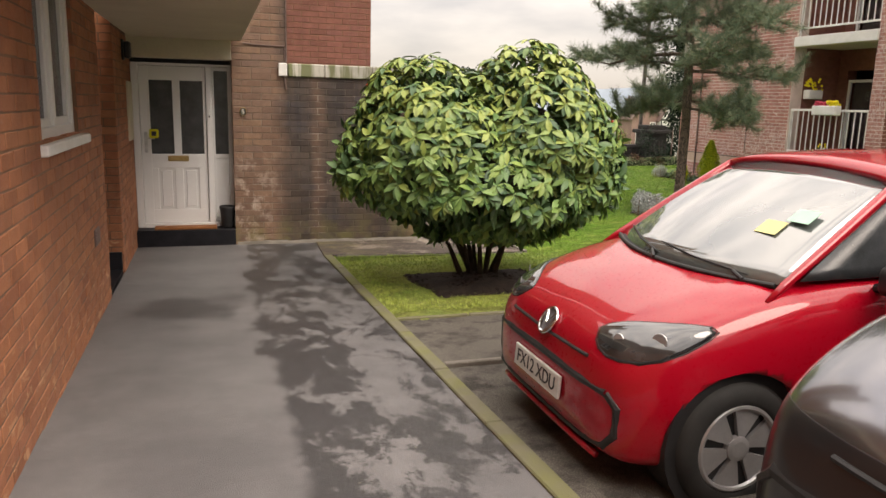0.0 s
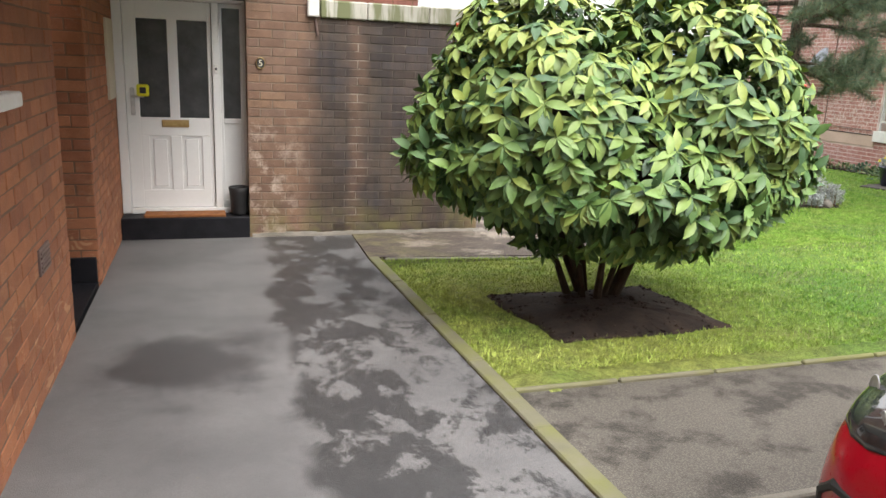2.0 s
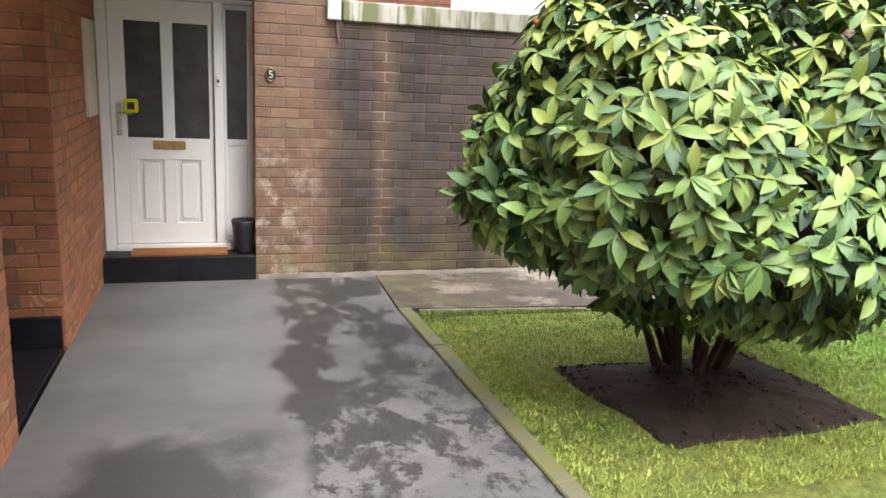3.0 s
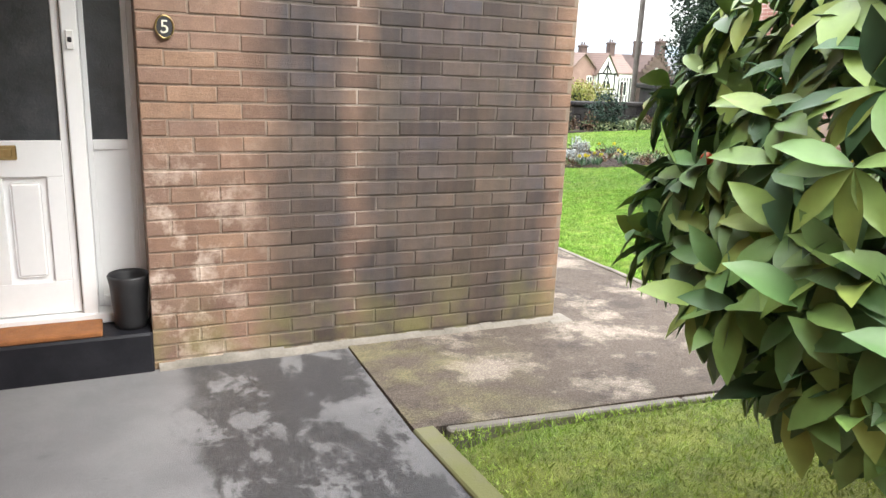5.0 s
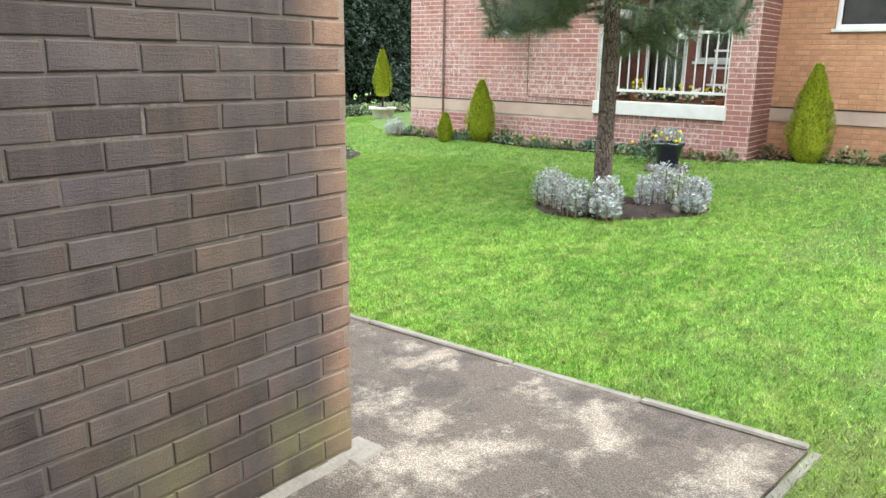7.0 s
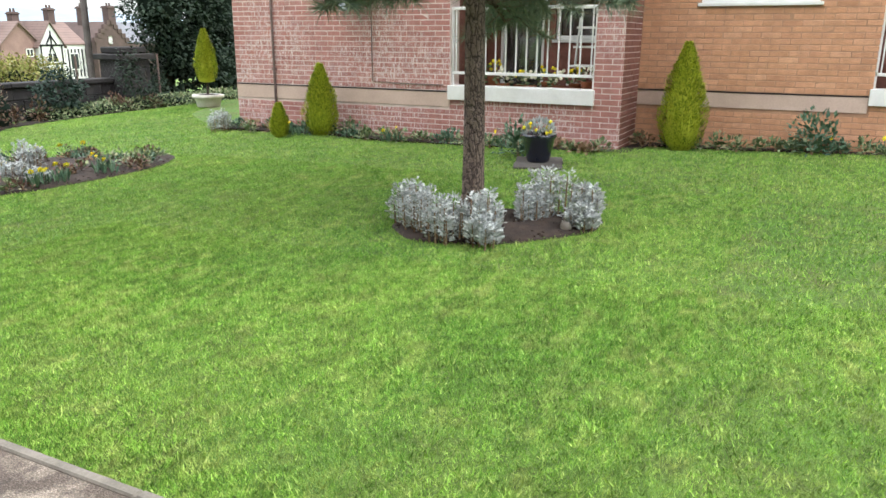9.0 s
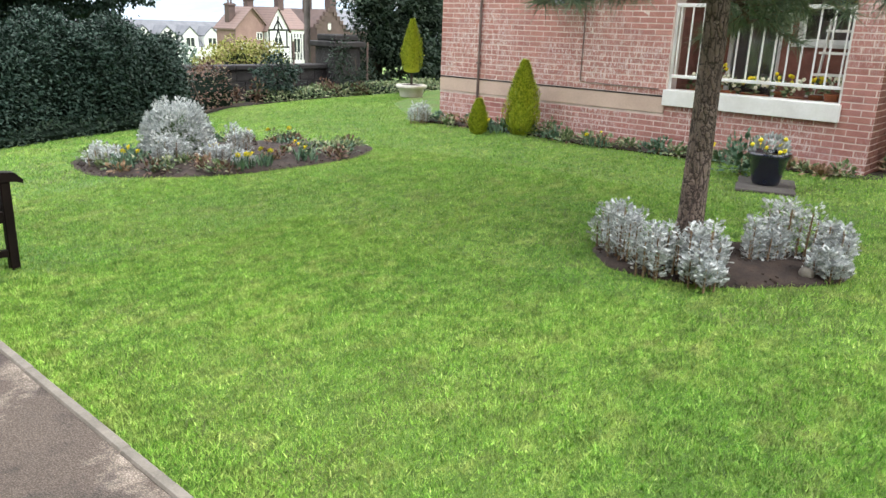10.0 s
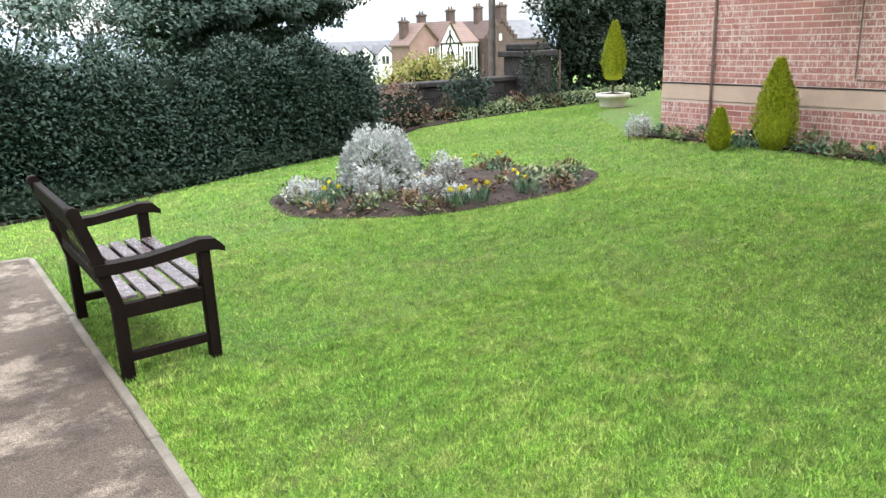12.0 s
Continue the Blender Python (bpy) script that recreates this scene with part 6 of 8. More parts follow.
# the big rounded shrub beside the footway
shrub = thing("shrub", (2.58, 7.25, -0.42), 0, "large rounded glossy-leaved evergreen shrub in a bare square bed", "shrub", placed=True)
r9 = random.Random(4)
for i in range(14):
    a = 2 * math.pi * i / 14 + r9.uniform(-0.2, 0.2)
    bx, by = 2.58 + 0.17 * math.cos(a) * r9.uniform(0.3, 1.2), 7.22 + 0.15 * math.sin(a) * r9.uniform(0.3, 1.2)
    ex, ey = 2.50 + 0.75 * math.cos(a), 7.15 + 0.65 * math.sin(a)
    h = r9.uniform(0.6, 1.0)
    part("stem", tube(bmesh.new(), [(bx, by, -0.45), (bx + 0.25 * (ex - bx), by + 0.25 * (ey - by), -0.08), (bx + 0.6 * (ex - bx), by + 0.6 * (ey - by), 0.25), (ex, ey, h)], [0.027 * r9.uniform(0.6, 1.4), 0.021, 0.016, 0.008], 7), "bark", shrub)
BUSH = [(1.96, 7.02, 0.90, 0.84, 0.86, 0.80), (2.95, 7.05, 0.98, 0.86, 0.92, 0.86), (2.45, 6.90, 0.58, 1.04, 0.90, 0.60), (1.72, 7.05, 0.70, 0.62, 0.74, 0.52), (3.25, 7.1, 0.66, 0.64, 0.82, 0.64)]
core("woody_core", BUSH, 0.42, "bark", shrub)
sp, so = blob_points(BUSH, 1800, 0.16, 0.07, 1.6)
under = 0.06 + 0.51 * np.maximum(np.hypot(sp[:, 0] - 2.70, sp[:, 1] - 7.2) - 0.50, 0)
keep = (sp[:, 2] > under + 0.10 * np.sin(7 * sp[:, 0] + 5 * sp[:, 1])) & (sp[:, 0] > 1.02)
sp, so = sp[keep], so[keep]
mats = []
for p, o in zip(sp, so):
    o = o + np.array([0, 0, 0.25])
    o = o / np.linalg.norm(o)
    a = np.cross(o, [0.3, 0.2, 0.93])
    a /= np.linalg.norm(a)
    b = np.cross(o, a)
    k = rng.integers(6, 9)
    ph = rng.random() * 6.28
    for i in range(k):
        t = ph + 6.283 * i / k + rng.uniform(-0.25, 0.25)
        d = a * math.cos(t) + b * math.sin(t) + o * rng.uniform(0.05, 0.7) + np.array([0, 0, -0.45 - 0.65 * rng.random()])
        mats.append((p, d, o + np.array([0, 0, 0.7]) + 0.2 * rng.normal(size=3), rng.uniform(0.105, 0.165)))
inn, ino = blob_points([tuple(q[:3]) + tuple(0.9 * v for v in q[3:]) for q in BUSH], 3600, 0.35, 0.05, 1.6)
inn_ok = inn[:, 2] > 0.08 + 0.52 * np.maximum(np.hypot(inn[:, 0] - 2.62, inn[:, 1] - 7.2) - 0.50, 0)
mp = np.array([m[0] for m in mats])
lm = frames_of(mp, np.array([m[1] for m in mats]), np.array([m[2] for m in mats]), np.array([(1.02 * m[3], m[3]) for m in mats]))
near_leaf = (mp[:, 1] < 6.55) & (mp[:, 0] < 3.0) & (mp[:, 2] > 0.1)
pick = np.flatnonzero(near_leaf)[::max(1, int(near_leaf.sum() / 300))][:300]
rest_i = np.setdiff1d(np.arange(len(mats)), pick)
crown = part_mesh("crown", scatter("crown", LEAF_V, LEAF_F, lm[rest_i]), "laurel", shrub, "dense whorls of yellow-green leaves", True)
# Inner leaves wear the darkened copy, so their shade is painted.
foliage("inner_leaves", inn[inn_ok], ino[inn_ok], 0.13, "laurel_shaded", shrub, 0.5, 0.9, "inner leaves, crown shade put into their dark green", (LEAF_V, LEAF_F))
leaf_mesh = poly_mesh("leaf", LEAF_V, LEAF_F)
leaf_mesh.materials.append(M["laurel"])
leaf_mesh.polygons.foreach_set("use_smooth", np.ones(len(leaf_mesh.polygons), bool))
for i in pick:
    ob = new("leaf", leaf_mesh)
    ob.parent = crown
    ob.matrix_parent_inverse = Matrix.Identity(4)
    ob.matrix_basis = Matrix(lm[i].tolist())
for i in rng.permutation(len(sp))[:16]:
    bb = bmesh.new()
    bmesh.ops.create_icosphere(bb, subdivisions=2, radius=0.014, matrix=Matrix.Translation(sp[i] + so[i] * 0.03))
    part("berry", bb, "berry", shrub, "orange-red berry", True)


# beds of bare soil
def soil_bed(name, outline, label, mound=0.04, sink=0.02):
    """A bed with a cut turf edge: a sunk rim and crumbly, mounded soil."""
    c = np.mean(outline, 0)
    rows = []
    for s, dz in ((1.0, -0.02), (0.985, -sink * 0.3), (0.93, 0.0), (0.75, mound * 0.5), (0.5, mound * 0.9), (0.25, mound), (0.04, mound)):
        row = []
        for i, (x, y) in enumerate(outline):
            px, py = c[0] + (x - c[0]) * s, c[1] + (y - c[1]) * s
            jit = 0.014 * noise.noise((px * 6, py * 6, 0.0)) + 0.010 * noise.noise((px * 19, py * 19, 3.0)) if s < 0.98 else 0.0
            row.append((px, py, float(lawn_z(px, py)) + 0.022 + dz + jit))
        rows.append(row + [row[0]])
    bm = skin(rows, False)
    bmesh.ops.remove_doubles(bm, verts=bm.verts[:], dist=1e-5)
    bm.faces.new([v for v in bm.verts if v.is_boundary and math.hypot(v.co.x - c[0], v.co.y - c[1]) < 0.2] or bm.verts[:3])
    bmesh.ops.recalc_face_normals(bm, faces=bm.faces[:])
    return tagged(part(name, bm, "soil", smooth=True), label, "flower bed", kind="structure")


def oval(cx, cy, a, b, turn, n=72, wob=0.03):
    t = np.linspace(0, 2 * math.pi, n, endpoint=False)
    r = 1 + wob * np.sin(3 * t + 1) + wob * 0.6 * np.sin(7 * t)
    u, v = a * np.cos(t) * r, b * np.sin(t) * r
    ca, sb = math.cos(radians(turn)), math.sin(radians(turn))
    return np.stack([cx + u * ca - v * sb, cy + u * sb + v * ca], 1)


def rounded(corners, n=16):
    pts = []
    for (x0, y0), (x1, y1) in zip(corners, corners[1:] + corners[:1]):
        for i in range(n):
            f = i / n
            pts.append((x0 + (x1 - x0) * f + 0.02 * math.sin(9 * f + x0), y0 + (y1 - y0) * f + 0.02 * math.sin(8 * f + y0)))
    return np.array(pts)


BED_SHRUB = rounded([(1.92, 6.38), (3.22, 6.45), (3.18, 7.50), (1.80, 7.46)])
BED_PINE = oval(7.66, 11.33, 0.86, 0.53, -62)
BED_OVAL = oval(7.68, 17.45, 1.78, 1.15, -31)
BED_WALL = np.array([(11.80, 18.3), (11.72, 16.5), (11.75, 14.5), (11.80, 12.4), (11.95, 11.3), (12.75, 11.2), (12.78, 9.5), (12.75, 7.0), (12.78, 3.0), (13.08, 3.0), (13.08, 11.4), (12.17, 11.5), (12.17, 18.3)])
soil_bed("bed_shrub", BED_SHRUB, "bare dark soil bed cut square round the shrub", 0.05)
soil_bed("bed_pine", BED_PINE, "oval bed of brown soil round the pine trunk")
soil_bed("bed_oval", BED_OVAL, "oval flower bed cut into the lawn", 0.07)
tagged(sheet("bed_wall", [tuple(p) for p in BED_WALL.tolist()], 0.8, 0.012, "soil"), "soil strip along the foot of the flats", "flower bed", kind="structure")
tagged(sheet("bed_far", [(2.0, 19.4), (5.0, 20.1), (8.6, 21.2), (11.2, 22.9), (13.2, 23.0), (17.5, 22.9), (17.5, 24.3), (9.0, 24.3), (2.0, 22.0)], 0.8, 0.03, "soil"), "reddish soil strip below the hedge and garden wall", "flower bed", kind="structure")
stones = thing("edging_stones", (8.2, 10.85, -0.4), 0, "rounded grey stones at the edge of the pine bed", "stone", placed=True)
for x, y, s in ((7.95, 10.62, 0.075), (7.80, 10.68, 0.06), (8.02, 10.72, 0.06), (7.66, 10.74, 0.05)):
    sb_ = bmesh.new()
    bmesh.ops.create_icosphere(sb_, subdivisions=2, radius=s)
    for v in sb_.verts:
        v.co = v.co * (1 + 0.25 * noise.noise(v.co * 12)) * Vector((1.2, 1, 0.75)).length / 1.7
    ob = part("stone", sb_, "edging", stones, smooth=True)
    ob.matrix_world = pose(x, y, float(ground_z(x, y)) + 0.03)

# the pine
pine = thing("pine_tree", (7.93, 11.66, -0.45), 0, "tall pine with plated brown bark standing in the lawn", "tree", placed=True)
tb = bmesh.new()
tpts = [(7.93, 11.66, -0.50), (7.93, 11.66, -0.30), (7.94, 11.665, 0.3), (7.96, 11.68, 1.2), (7.96, 11.74, 2.2), (7.92, 11.76, 3.2), (7.95, 11.72, 4.4), (7.97, 11.7, 5.6), (7.95, 11.7, 6.8)]
tube(tb, tpts, [0.130, 0.100, 0.086, 0.080, 0.076, 0.072, 0.058, 0.042, 0.015], 20)
for v in tb.verts:
    v.co += Vector((noise.noise(v.co * 5), noise.noise(v.co * 5 + Vector((9, 0, 0))), 0)) * 0.014
part("trunk", tb, "pine_bark", pine, "plated brown trunk", True)
tuft_p, tuft_d = [], []
rp = random.Random(12)


def trunk_at(z):
    for (x0, y0, z0), (x1, y1, z1) in zip(tpts, tpts[1:]):
        if z0 <= z <= z1:
            f = (z - z0) / (z1 - z0)
            return Vector((x0 + (x1 - x0) * f, y0 + (y1 - y0) * f, z))
    return Vector(tpts[-1])


for i in range(46):
    z = 1.35 + 5.2 * (i / 45) ** 1.05 + rp.uniform(-0.12, 0.12)
    az = i * 2.4 + rp.uniform(-0.35, 0.35)
    L = (1.75 if z < 3.6 else 1.75 - (z - 3.6) * 0.36) * rp.uniform(0.7, 1.1)
    if z < 1.9:
        L *= 0.8
    base = trunk_at(z)
    d = Vector((math.cos(az), math.sin(az), 0))
    dip = rp.uniform(-0.28, 0.22) if z < 3 else rp.uniform(-0.05, 0.45)
    lb = bmesh.new()
    pts = [base + d * 0.05, base + d * L * 0.35 + Vector((0, 0, L * (0.02 + dip * 0.3))), base + d * L * 0.7 + Vector((rp.uniform(-0.1, 0.1), rp.uniform(-0.1, 0.1), L * dip * 0.8)), base + d * L + Vector((0, 0, L * (dip + 0.08)))]
    tube(lb, pts, [0.034 * L / 1.8, 0.025 * L / 1.8, 0.015, 0.006], 6)
    side_v = d.cross(Vector((0, 0, 1)))
    for j in range(18):
        f = 0.26 + 0.74 * j / 17
        p = pts[0].lerp(pts[3], f) + Vector((0, 0, (dip * 0.5) * L * f * (1 - f)))
        s = 1 if j % 2 else -1
        tl = L * (0.16 + 0.24 * (1 - f)) * rp.uniform(0.7, 1.3)
        e = p + side_v * s * tl + d * tl * 0.55 + Vector((0, 0, rp.uniform(-0.22, 0.34)))
        tube(lb, [p, p.lerp(e, 0.5) + Vector((0, 0, -0.02)), e], [0.010, 0.007, 0.003], 4)
        for t in (0.3, 0.55, 0.8, 1.0):
            tuft_p.append(p.lerp(e, t))
            tuft_d.append((e - p).normalized() + Vector((0, 0, 0.35)))
    part("limb", lb, "pine_bark", pine)
tp = np.repeat(np.array([list(p) for p in tuft_p]), 52, 0)
td = np.repeat(np.array([list(p) for p in tuft_d]), 52, 0)
nn = len(tp)
along = rng.uniform(-0.10, 0.05, nn)[:, None] * td
nd = td * 0.55 + unit(nn)
part_mesh("needles", scatter("needles", NEEDLE_V, NEEDLE_F, frames_of(tp + along, nd, unit(nn), np.stack([rng.uniform(0.10, 0.16, nn), rng.uniform(0.13, 0.22, nn)], 1))), "needle", pine, "tufts of grey-green needles")
feeder = thing("bird_feeder", (7.62, 11.30, 2.3), 0, "white hanging bird feeder in the pine", "bird feeder", placed=True)
fb = lathe(bmesh.new(), [(0.02, 0.14), (0.05, 0.12), (0.05, -0.12), (0.03, -0.15)], 14, (7.62, 11.30, 2.28))
part("tube", fb, "white_paint", feeder, smooth=True)
part("hanger", tube(bmesh.new(), [(7.62, 11.30, 2.42), (7.70, 11.36, 2.75)], 0.004, 5), "iron_grey", feeder)


# golden conifers
def golden_conifer(x, y, z, h, r, label, base=0.04):
    t = thing("conifer", (x, y, z), 0, label, "conifer", "golden conifers")
    part("stem", tube(bmesh.new(), [(0, 0, -0.03), (0, 0, h * 0.9)], [0.03, 0.008], 7), "bark", t)
    n = int(2600 + 6500 * h * r * 2)
    f = rng.random(n) ** 0.75
    prof = np.interp(f, [0, 0.08, 0.28, 0.55, 0.8, 1.0], [0.42, 0.74, 1.0, 0.80, 0.42, 0.06])
    a = rng.random(n) * 6.283
    lump = 1 + 0.10 * np.sin(5 * a + 9 * f) + 0.08 * np.sin(3 * a - 14 * f)
    rad = r * prof * lump * (1 - 0.22 * rng.random(n) ** 2)
    p = np.stack([rad * np.cos(a), rad * np.sin(a), base + f * (h - base)], 1)
    o = np.stack([np.cos(a), np.sin(a), 0.9 + 0.6 * rng.random(n)], 1)
    m = frames_of(p, o + 0.6 * unit(n), np.stack([np.cos(a), np.sin(a), 0 * a], 1), np.stack([0.034 * rng.uniform(0.6, 1.3, n), 0.055 * rng.uniform(0.6, 1.4, n)], 1))
    part_mesh("crown", scatter("crown", SMALL_V, SMALL_F, m), "conifer", t, "dense yellow-green upright sprays")
    bm = lathe(bmesh.new(), [(r * 0.40, base), (r * 0.74, h * 0.22), (r * 0.58, h * 0.52), (r * 0.26, h * 0.8), (0.01, h * 0.95)], 14)
    part("inner_sprays", bm, "conifer", t, smooth=True)
    return t


golden_conifer(11.72, 15.98, -0.55, 1.10, 0.255, "golden dwarf conifer at the foot of the brick wall")
golden_conifer(11.30, 16.46, -0.56, 0.54, 0.130, "small golden dwarf conifer beside the brick wall")
golden_conifer(12.55, 10.74, -0.50, 1.40, 0.30, "broad golden conifer against the tan wall")
golden_conifer(15.05, 21.5, -0.30, 1.40, 0.235, "slender golden conifer growing in the white stone bowl", 0.28)
planter = thing("planter", (15.05, 21.5, float(ground_z(15.05, 21.5))), 0, "low white cast-stone bowl on the grass", "planter")
part("bowl", lathe(bmesh.new(), [(0.24, 0.0), (0.26, 0.04), (0.29, 0.19), (0.345, 0.21), (0.35, 0.275), (0.30, 0.28), (0.27, 0.26)], 28), "stone_white", planter, smooth=True)
part("compost", lathe(bmesh.new(), [(0.285, 0.255), (0.285, 0.265), (0.1, 0.29)], 20), "soil", planter)


def tuft(name, x, y, h, r, material, label, category, n=180, leafy=None, size=0.05, group=""):
    """A low plant: leaves springing from a base point, arching out."""
    z = float(lawn_z(x, y)) + 0.03
    t = thing(name, (x, y, z), 0, label, category, group)
    b = unit(n)
    b[:, 2] = np.abs(b[:, 2]) * 1.1
    f = rng.random(n) ** 0.6
    p = b * f[:, None] * np.array([r, r, h])
    p[:, 2] = np.maximum(p[:, 2], 0.0)
    o = b + np.array([0, 0, 0.15])
    part_mesh("foliage", scatter("foliage", *(leafy or (SMALL_V, SMALL_F)), frames_of(p, o + 0.6 * unit(n), np.array([0, 0, 1.0]) + 0.5 * unit(n), size * rng.uniform(0.7, 1.3, n))), material, t)
    part("stalk", tube(bmesh.new(), [(0, 0, -0.06), (0, 0, h * 0.4)], [0.02, 0.008], 5), "dry", t)
    return t


LOBE_V = [(-0.05, 0, 0), (0.05, 0, 0), (0.05, 0.35, 0), (0.26, 0.5, 0.03), (0.07, 0.55, 0), (0.22, 0.8, 0.03), (0.05, 0.78, 0), (0, 1.0, 0), (-0.05, 0.78, 0), (-0.22, 0.8, 0.03), (-0.07, 0.55, 0), (-0.26, 0.5, 0.03), (-0.05, 0.35, 0)]
LOBE_F = [(0, 1, 2), (0, 2, 12), (2, 3, 4), (12, 2, 4), (12, 4, 10), (12, 10, 11), (4, 5, 6), (10, 4, 6), (10, 6, 8), (10, 8, 9), (8, 6, 7)]


def silver_bush(x, y, h, r, label, n=420):
    """A felty mound of many soft, lobed leaves."""
    z = float(lawn_z(x, y)) + 0.03
    t = thing("silver_ragwort", (x, y, z), 0, label, "silver plant", "silver-leaved plants")
    stems = max(5, int(16 * r / 0.25))
    ps, os_ = [], []
    sb = bmesh.new()
    for i in range(stems):
        a_, q = 2.4 * i + rng.random(), r * 0.85 * math.sqrt((i + 0.5) / stems)
        base = np.array([q * 0.75 * math.cos(a_), q * 0.75 * math.sin(a_), 0.0])
        top = base * 1.12 + np.array([0, 0, h * rng.uniform(0.62, 1.05) * (1 - 0.35 * (q / r) ** 2)])
        tube(sb, [tuple(base - np.array([0, 0, 0.05])), tuple(base + (top - base) * 0.85)], [0.008, 0.004], 4)
        m_ = max(20, int(n * 5 / stems))
        f = rng.random(m_) ** 0.65
        t_ = rng.random(m_) * 6.283
        rad = (0.022 + 0.030 * np.sin(np.pi * np.clip(f, 0.08, 0.92))) * rng.uniform(0.3, 1.0, m_)
        out = np.stack([np.cos(t_), np.sin(t_), 0.0 * t_], 1)
        ps.append(base + (top - base) * f[:, None] + out * rad[:, None])
        os_.append(out + np.array([0, 0, 0.55]) + 0.45 * unit(m_))
    p, o = np.concatenate(ps), np.concatenate(os_)
    p[:, 2] = np.maximum(p[:, 2], 0.0)
    m = len(p)
    part_mesh("foliage", scatter("foliage", LOBE_V, LOBE_F, frames_of(p, o, o + 0.8 * unit(m), 0.038 * rng.uniform(0.6, 1.4, m))), "silver", t)
    tagged(part("stalk", sb, "dry", t), kind="stuff")
    return t


def silver_dome(x, y, h, r, label, n):
    """One big rounded cushion: sprays of small lobed leaves all over a dome of grey stems."""
    z = float(lawn_z(x, y)) + 0.04
    t = thing("silver_ragwort", (x, y, z), 0, label, "silver plant", "silver-leaved plants")
    a = rng.random(n) * 6.283
    f = rng.random(n)
    el = np.arcsin(f * 1.02 - 0.02)
    lump = 1 + 0.10 * np.sin(5 * a + 3 * np.sin(4 * el)) + 0.08 * np.sin(11 * a - 7 * el) * np.cos(9 * el)
    rad = lump * (1 - 0.16 * rng.random(n) ** 1.5)
    belly = np.cos(el) ** 0.75
    p = np.stack([r * rad * belly * np.cos(a), r * rad * belly * np.sin(a), np.maximum(h * rad * np.sin(el), 0.0)], 1)
    o = np.stack([np.cos(el) * np.cos(a), np.cos(el) * np.sin(a), np.sin(el) + 0.25], 1)
    part_mesh("foliage", scatter("foliage", LOBE_V, LOBE_F, frames_of(p, o + 0.95 * unit(n), o + 0.8 * unit(n), 0.05 * rng.uniform(0.6, 1.3, n))), "silver", t)
    bm = lathe(bmesh.new(), [(r * 0.74, -0.05), (r * 0.80, h * 0.2), (r * 0.70, h * 0.48), (r * 0.42, h * 0.74), (0.02, h * 0.84)], 20)
    for v in bm.verts:
        v.co *= 1 + 0.16 * noise.noise(v.co * 9)
    part("stem_cluster", bm, "herb", t, "shaded grey-green stems", True)
    return t


SILVER = "felty silver-white ragwort in the flower bed"
for x, y, h, r in ((7.28, 11.85, 0.40, 0.22), (7.10, 11.50, 0.34, 0.20), (7.22, 11.27, 0.40, 0.22), (7.08, 11.18, 0.24, 0.16), (7.45, 12.0, 0.36, 0.2), (7.98, 10.98, 0.50, 0.27), (8.08, 10.72, 0.30, 0.18), (7.78, 11.08, 0.36, 0.18), (7.74, 10.64, 0.20, 0.14)):
    silver_bush(x, y, h, r, SILVER, 300)
silver_dome(7.24, 17.80, 0.60, 0.40, "large dome of silver-white ragwort in the oval bed", 9000)
silver_bush(6.95, 17.40, 0.34, 0.28, SILVER, 500)
for x, y, h, r in ((7.33, 17.05, 0.26, 0.24), (7.73, 17.25, 0.40, 0.20), (6.42, 18.0, 0.26, 0.26), (7.38, 16.62, 0.18, 0.16), (11.6, 17.95, 0.36, 0.24)):
    silver_bush(x, y, h, r, SILVER, 260)


def daffodil(x, y, n, label):
    z = float(lawn_z(x, y)) + 0.03
    t = thing("daffodil", (x, y, z), 0, label, "daffodil", "yellow spring flowers")
    k = 26
    a = rng.random(k) * 6.283
    o = np.stack([0.35 * np.cos(a), 0.35 * np.sin(a), np.ones(k)], 1)
    p = np.stack([0.07 * rng.normal(size=k), 0.07 * rng.normal(size=k), np.zeros(k)], 1)
    tagged(part_mesh("leaf_clump", scatter("leaf_clump", LEAF_V, LEAF_F, frames_of(p, o, unit(k), np.stack([np.full(k, 0.06), rng.uniform(0.10, 0.17, k)], 1))), "bluegreen", t), kind="stuff")
    for i in range(max(1, int(n * 0.6))):
        c = Vector((rng.uniform(-0.12, 0.12), rng.uniform(-0.12, 0.12), rng.uniform(0.14, 0.22)))
        fb_ = bmesh.new()
        m = Matrix.Translation(c) @ pose(0, 0, 0, rng.uniform(40, 80), 0, rng.uniform(40, 140) + 90)
        ring = [[fb_.verts.new(m @ Vector((r_ * math.cos(s), r_ * math.sin(s), z_))) for s in np.linspace(0, 5.236, 6)] for r_, z_ in ((0.009, 0), (0.015, 0.024))]
        for q in range(6):
            fb_.faces.new((ring[0][q], ring[0][(q + 1) % 6], ring[1][(q + 1) % 6], ring[1][q]))
            s = q * 1.0472 + 0.5236
            petal = [fb_.verts.new(m @ Vector((r_ * math.cos(s + e), r_ * math.sin(s + e), 0.004))) for r_, e in ((0.026, 0.5), (0.040, 0.0), (0.026, -0.5))]
            fb_.faces.new((ring[0][(q + 1) % 6], ring[0][q], petal[2], petal[1], petal[0]))
        part("bloom", fb_, "yellow", t, "bright yellow trumpet")
        part("stalk", tube(bmesh.new(), [(c.x * 0.3, c.y * 0.3, 0), c], 0.004, 5), "bluegreen", t)


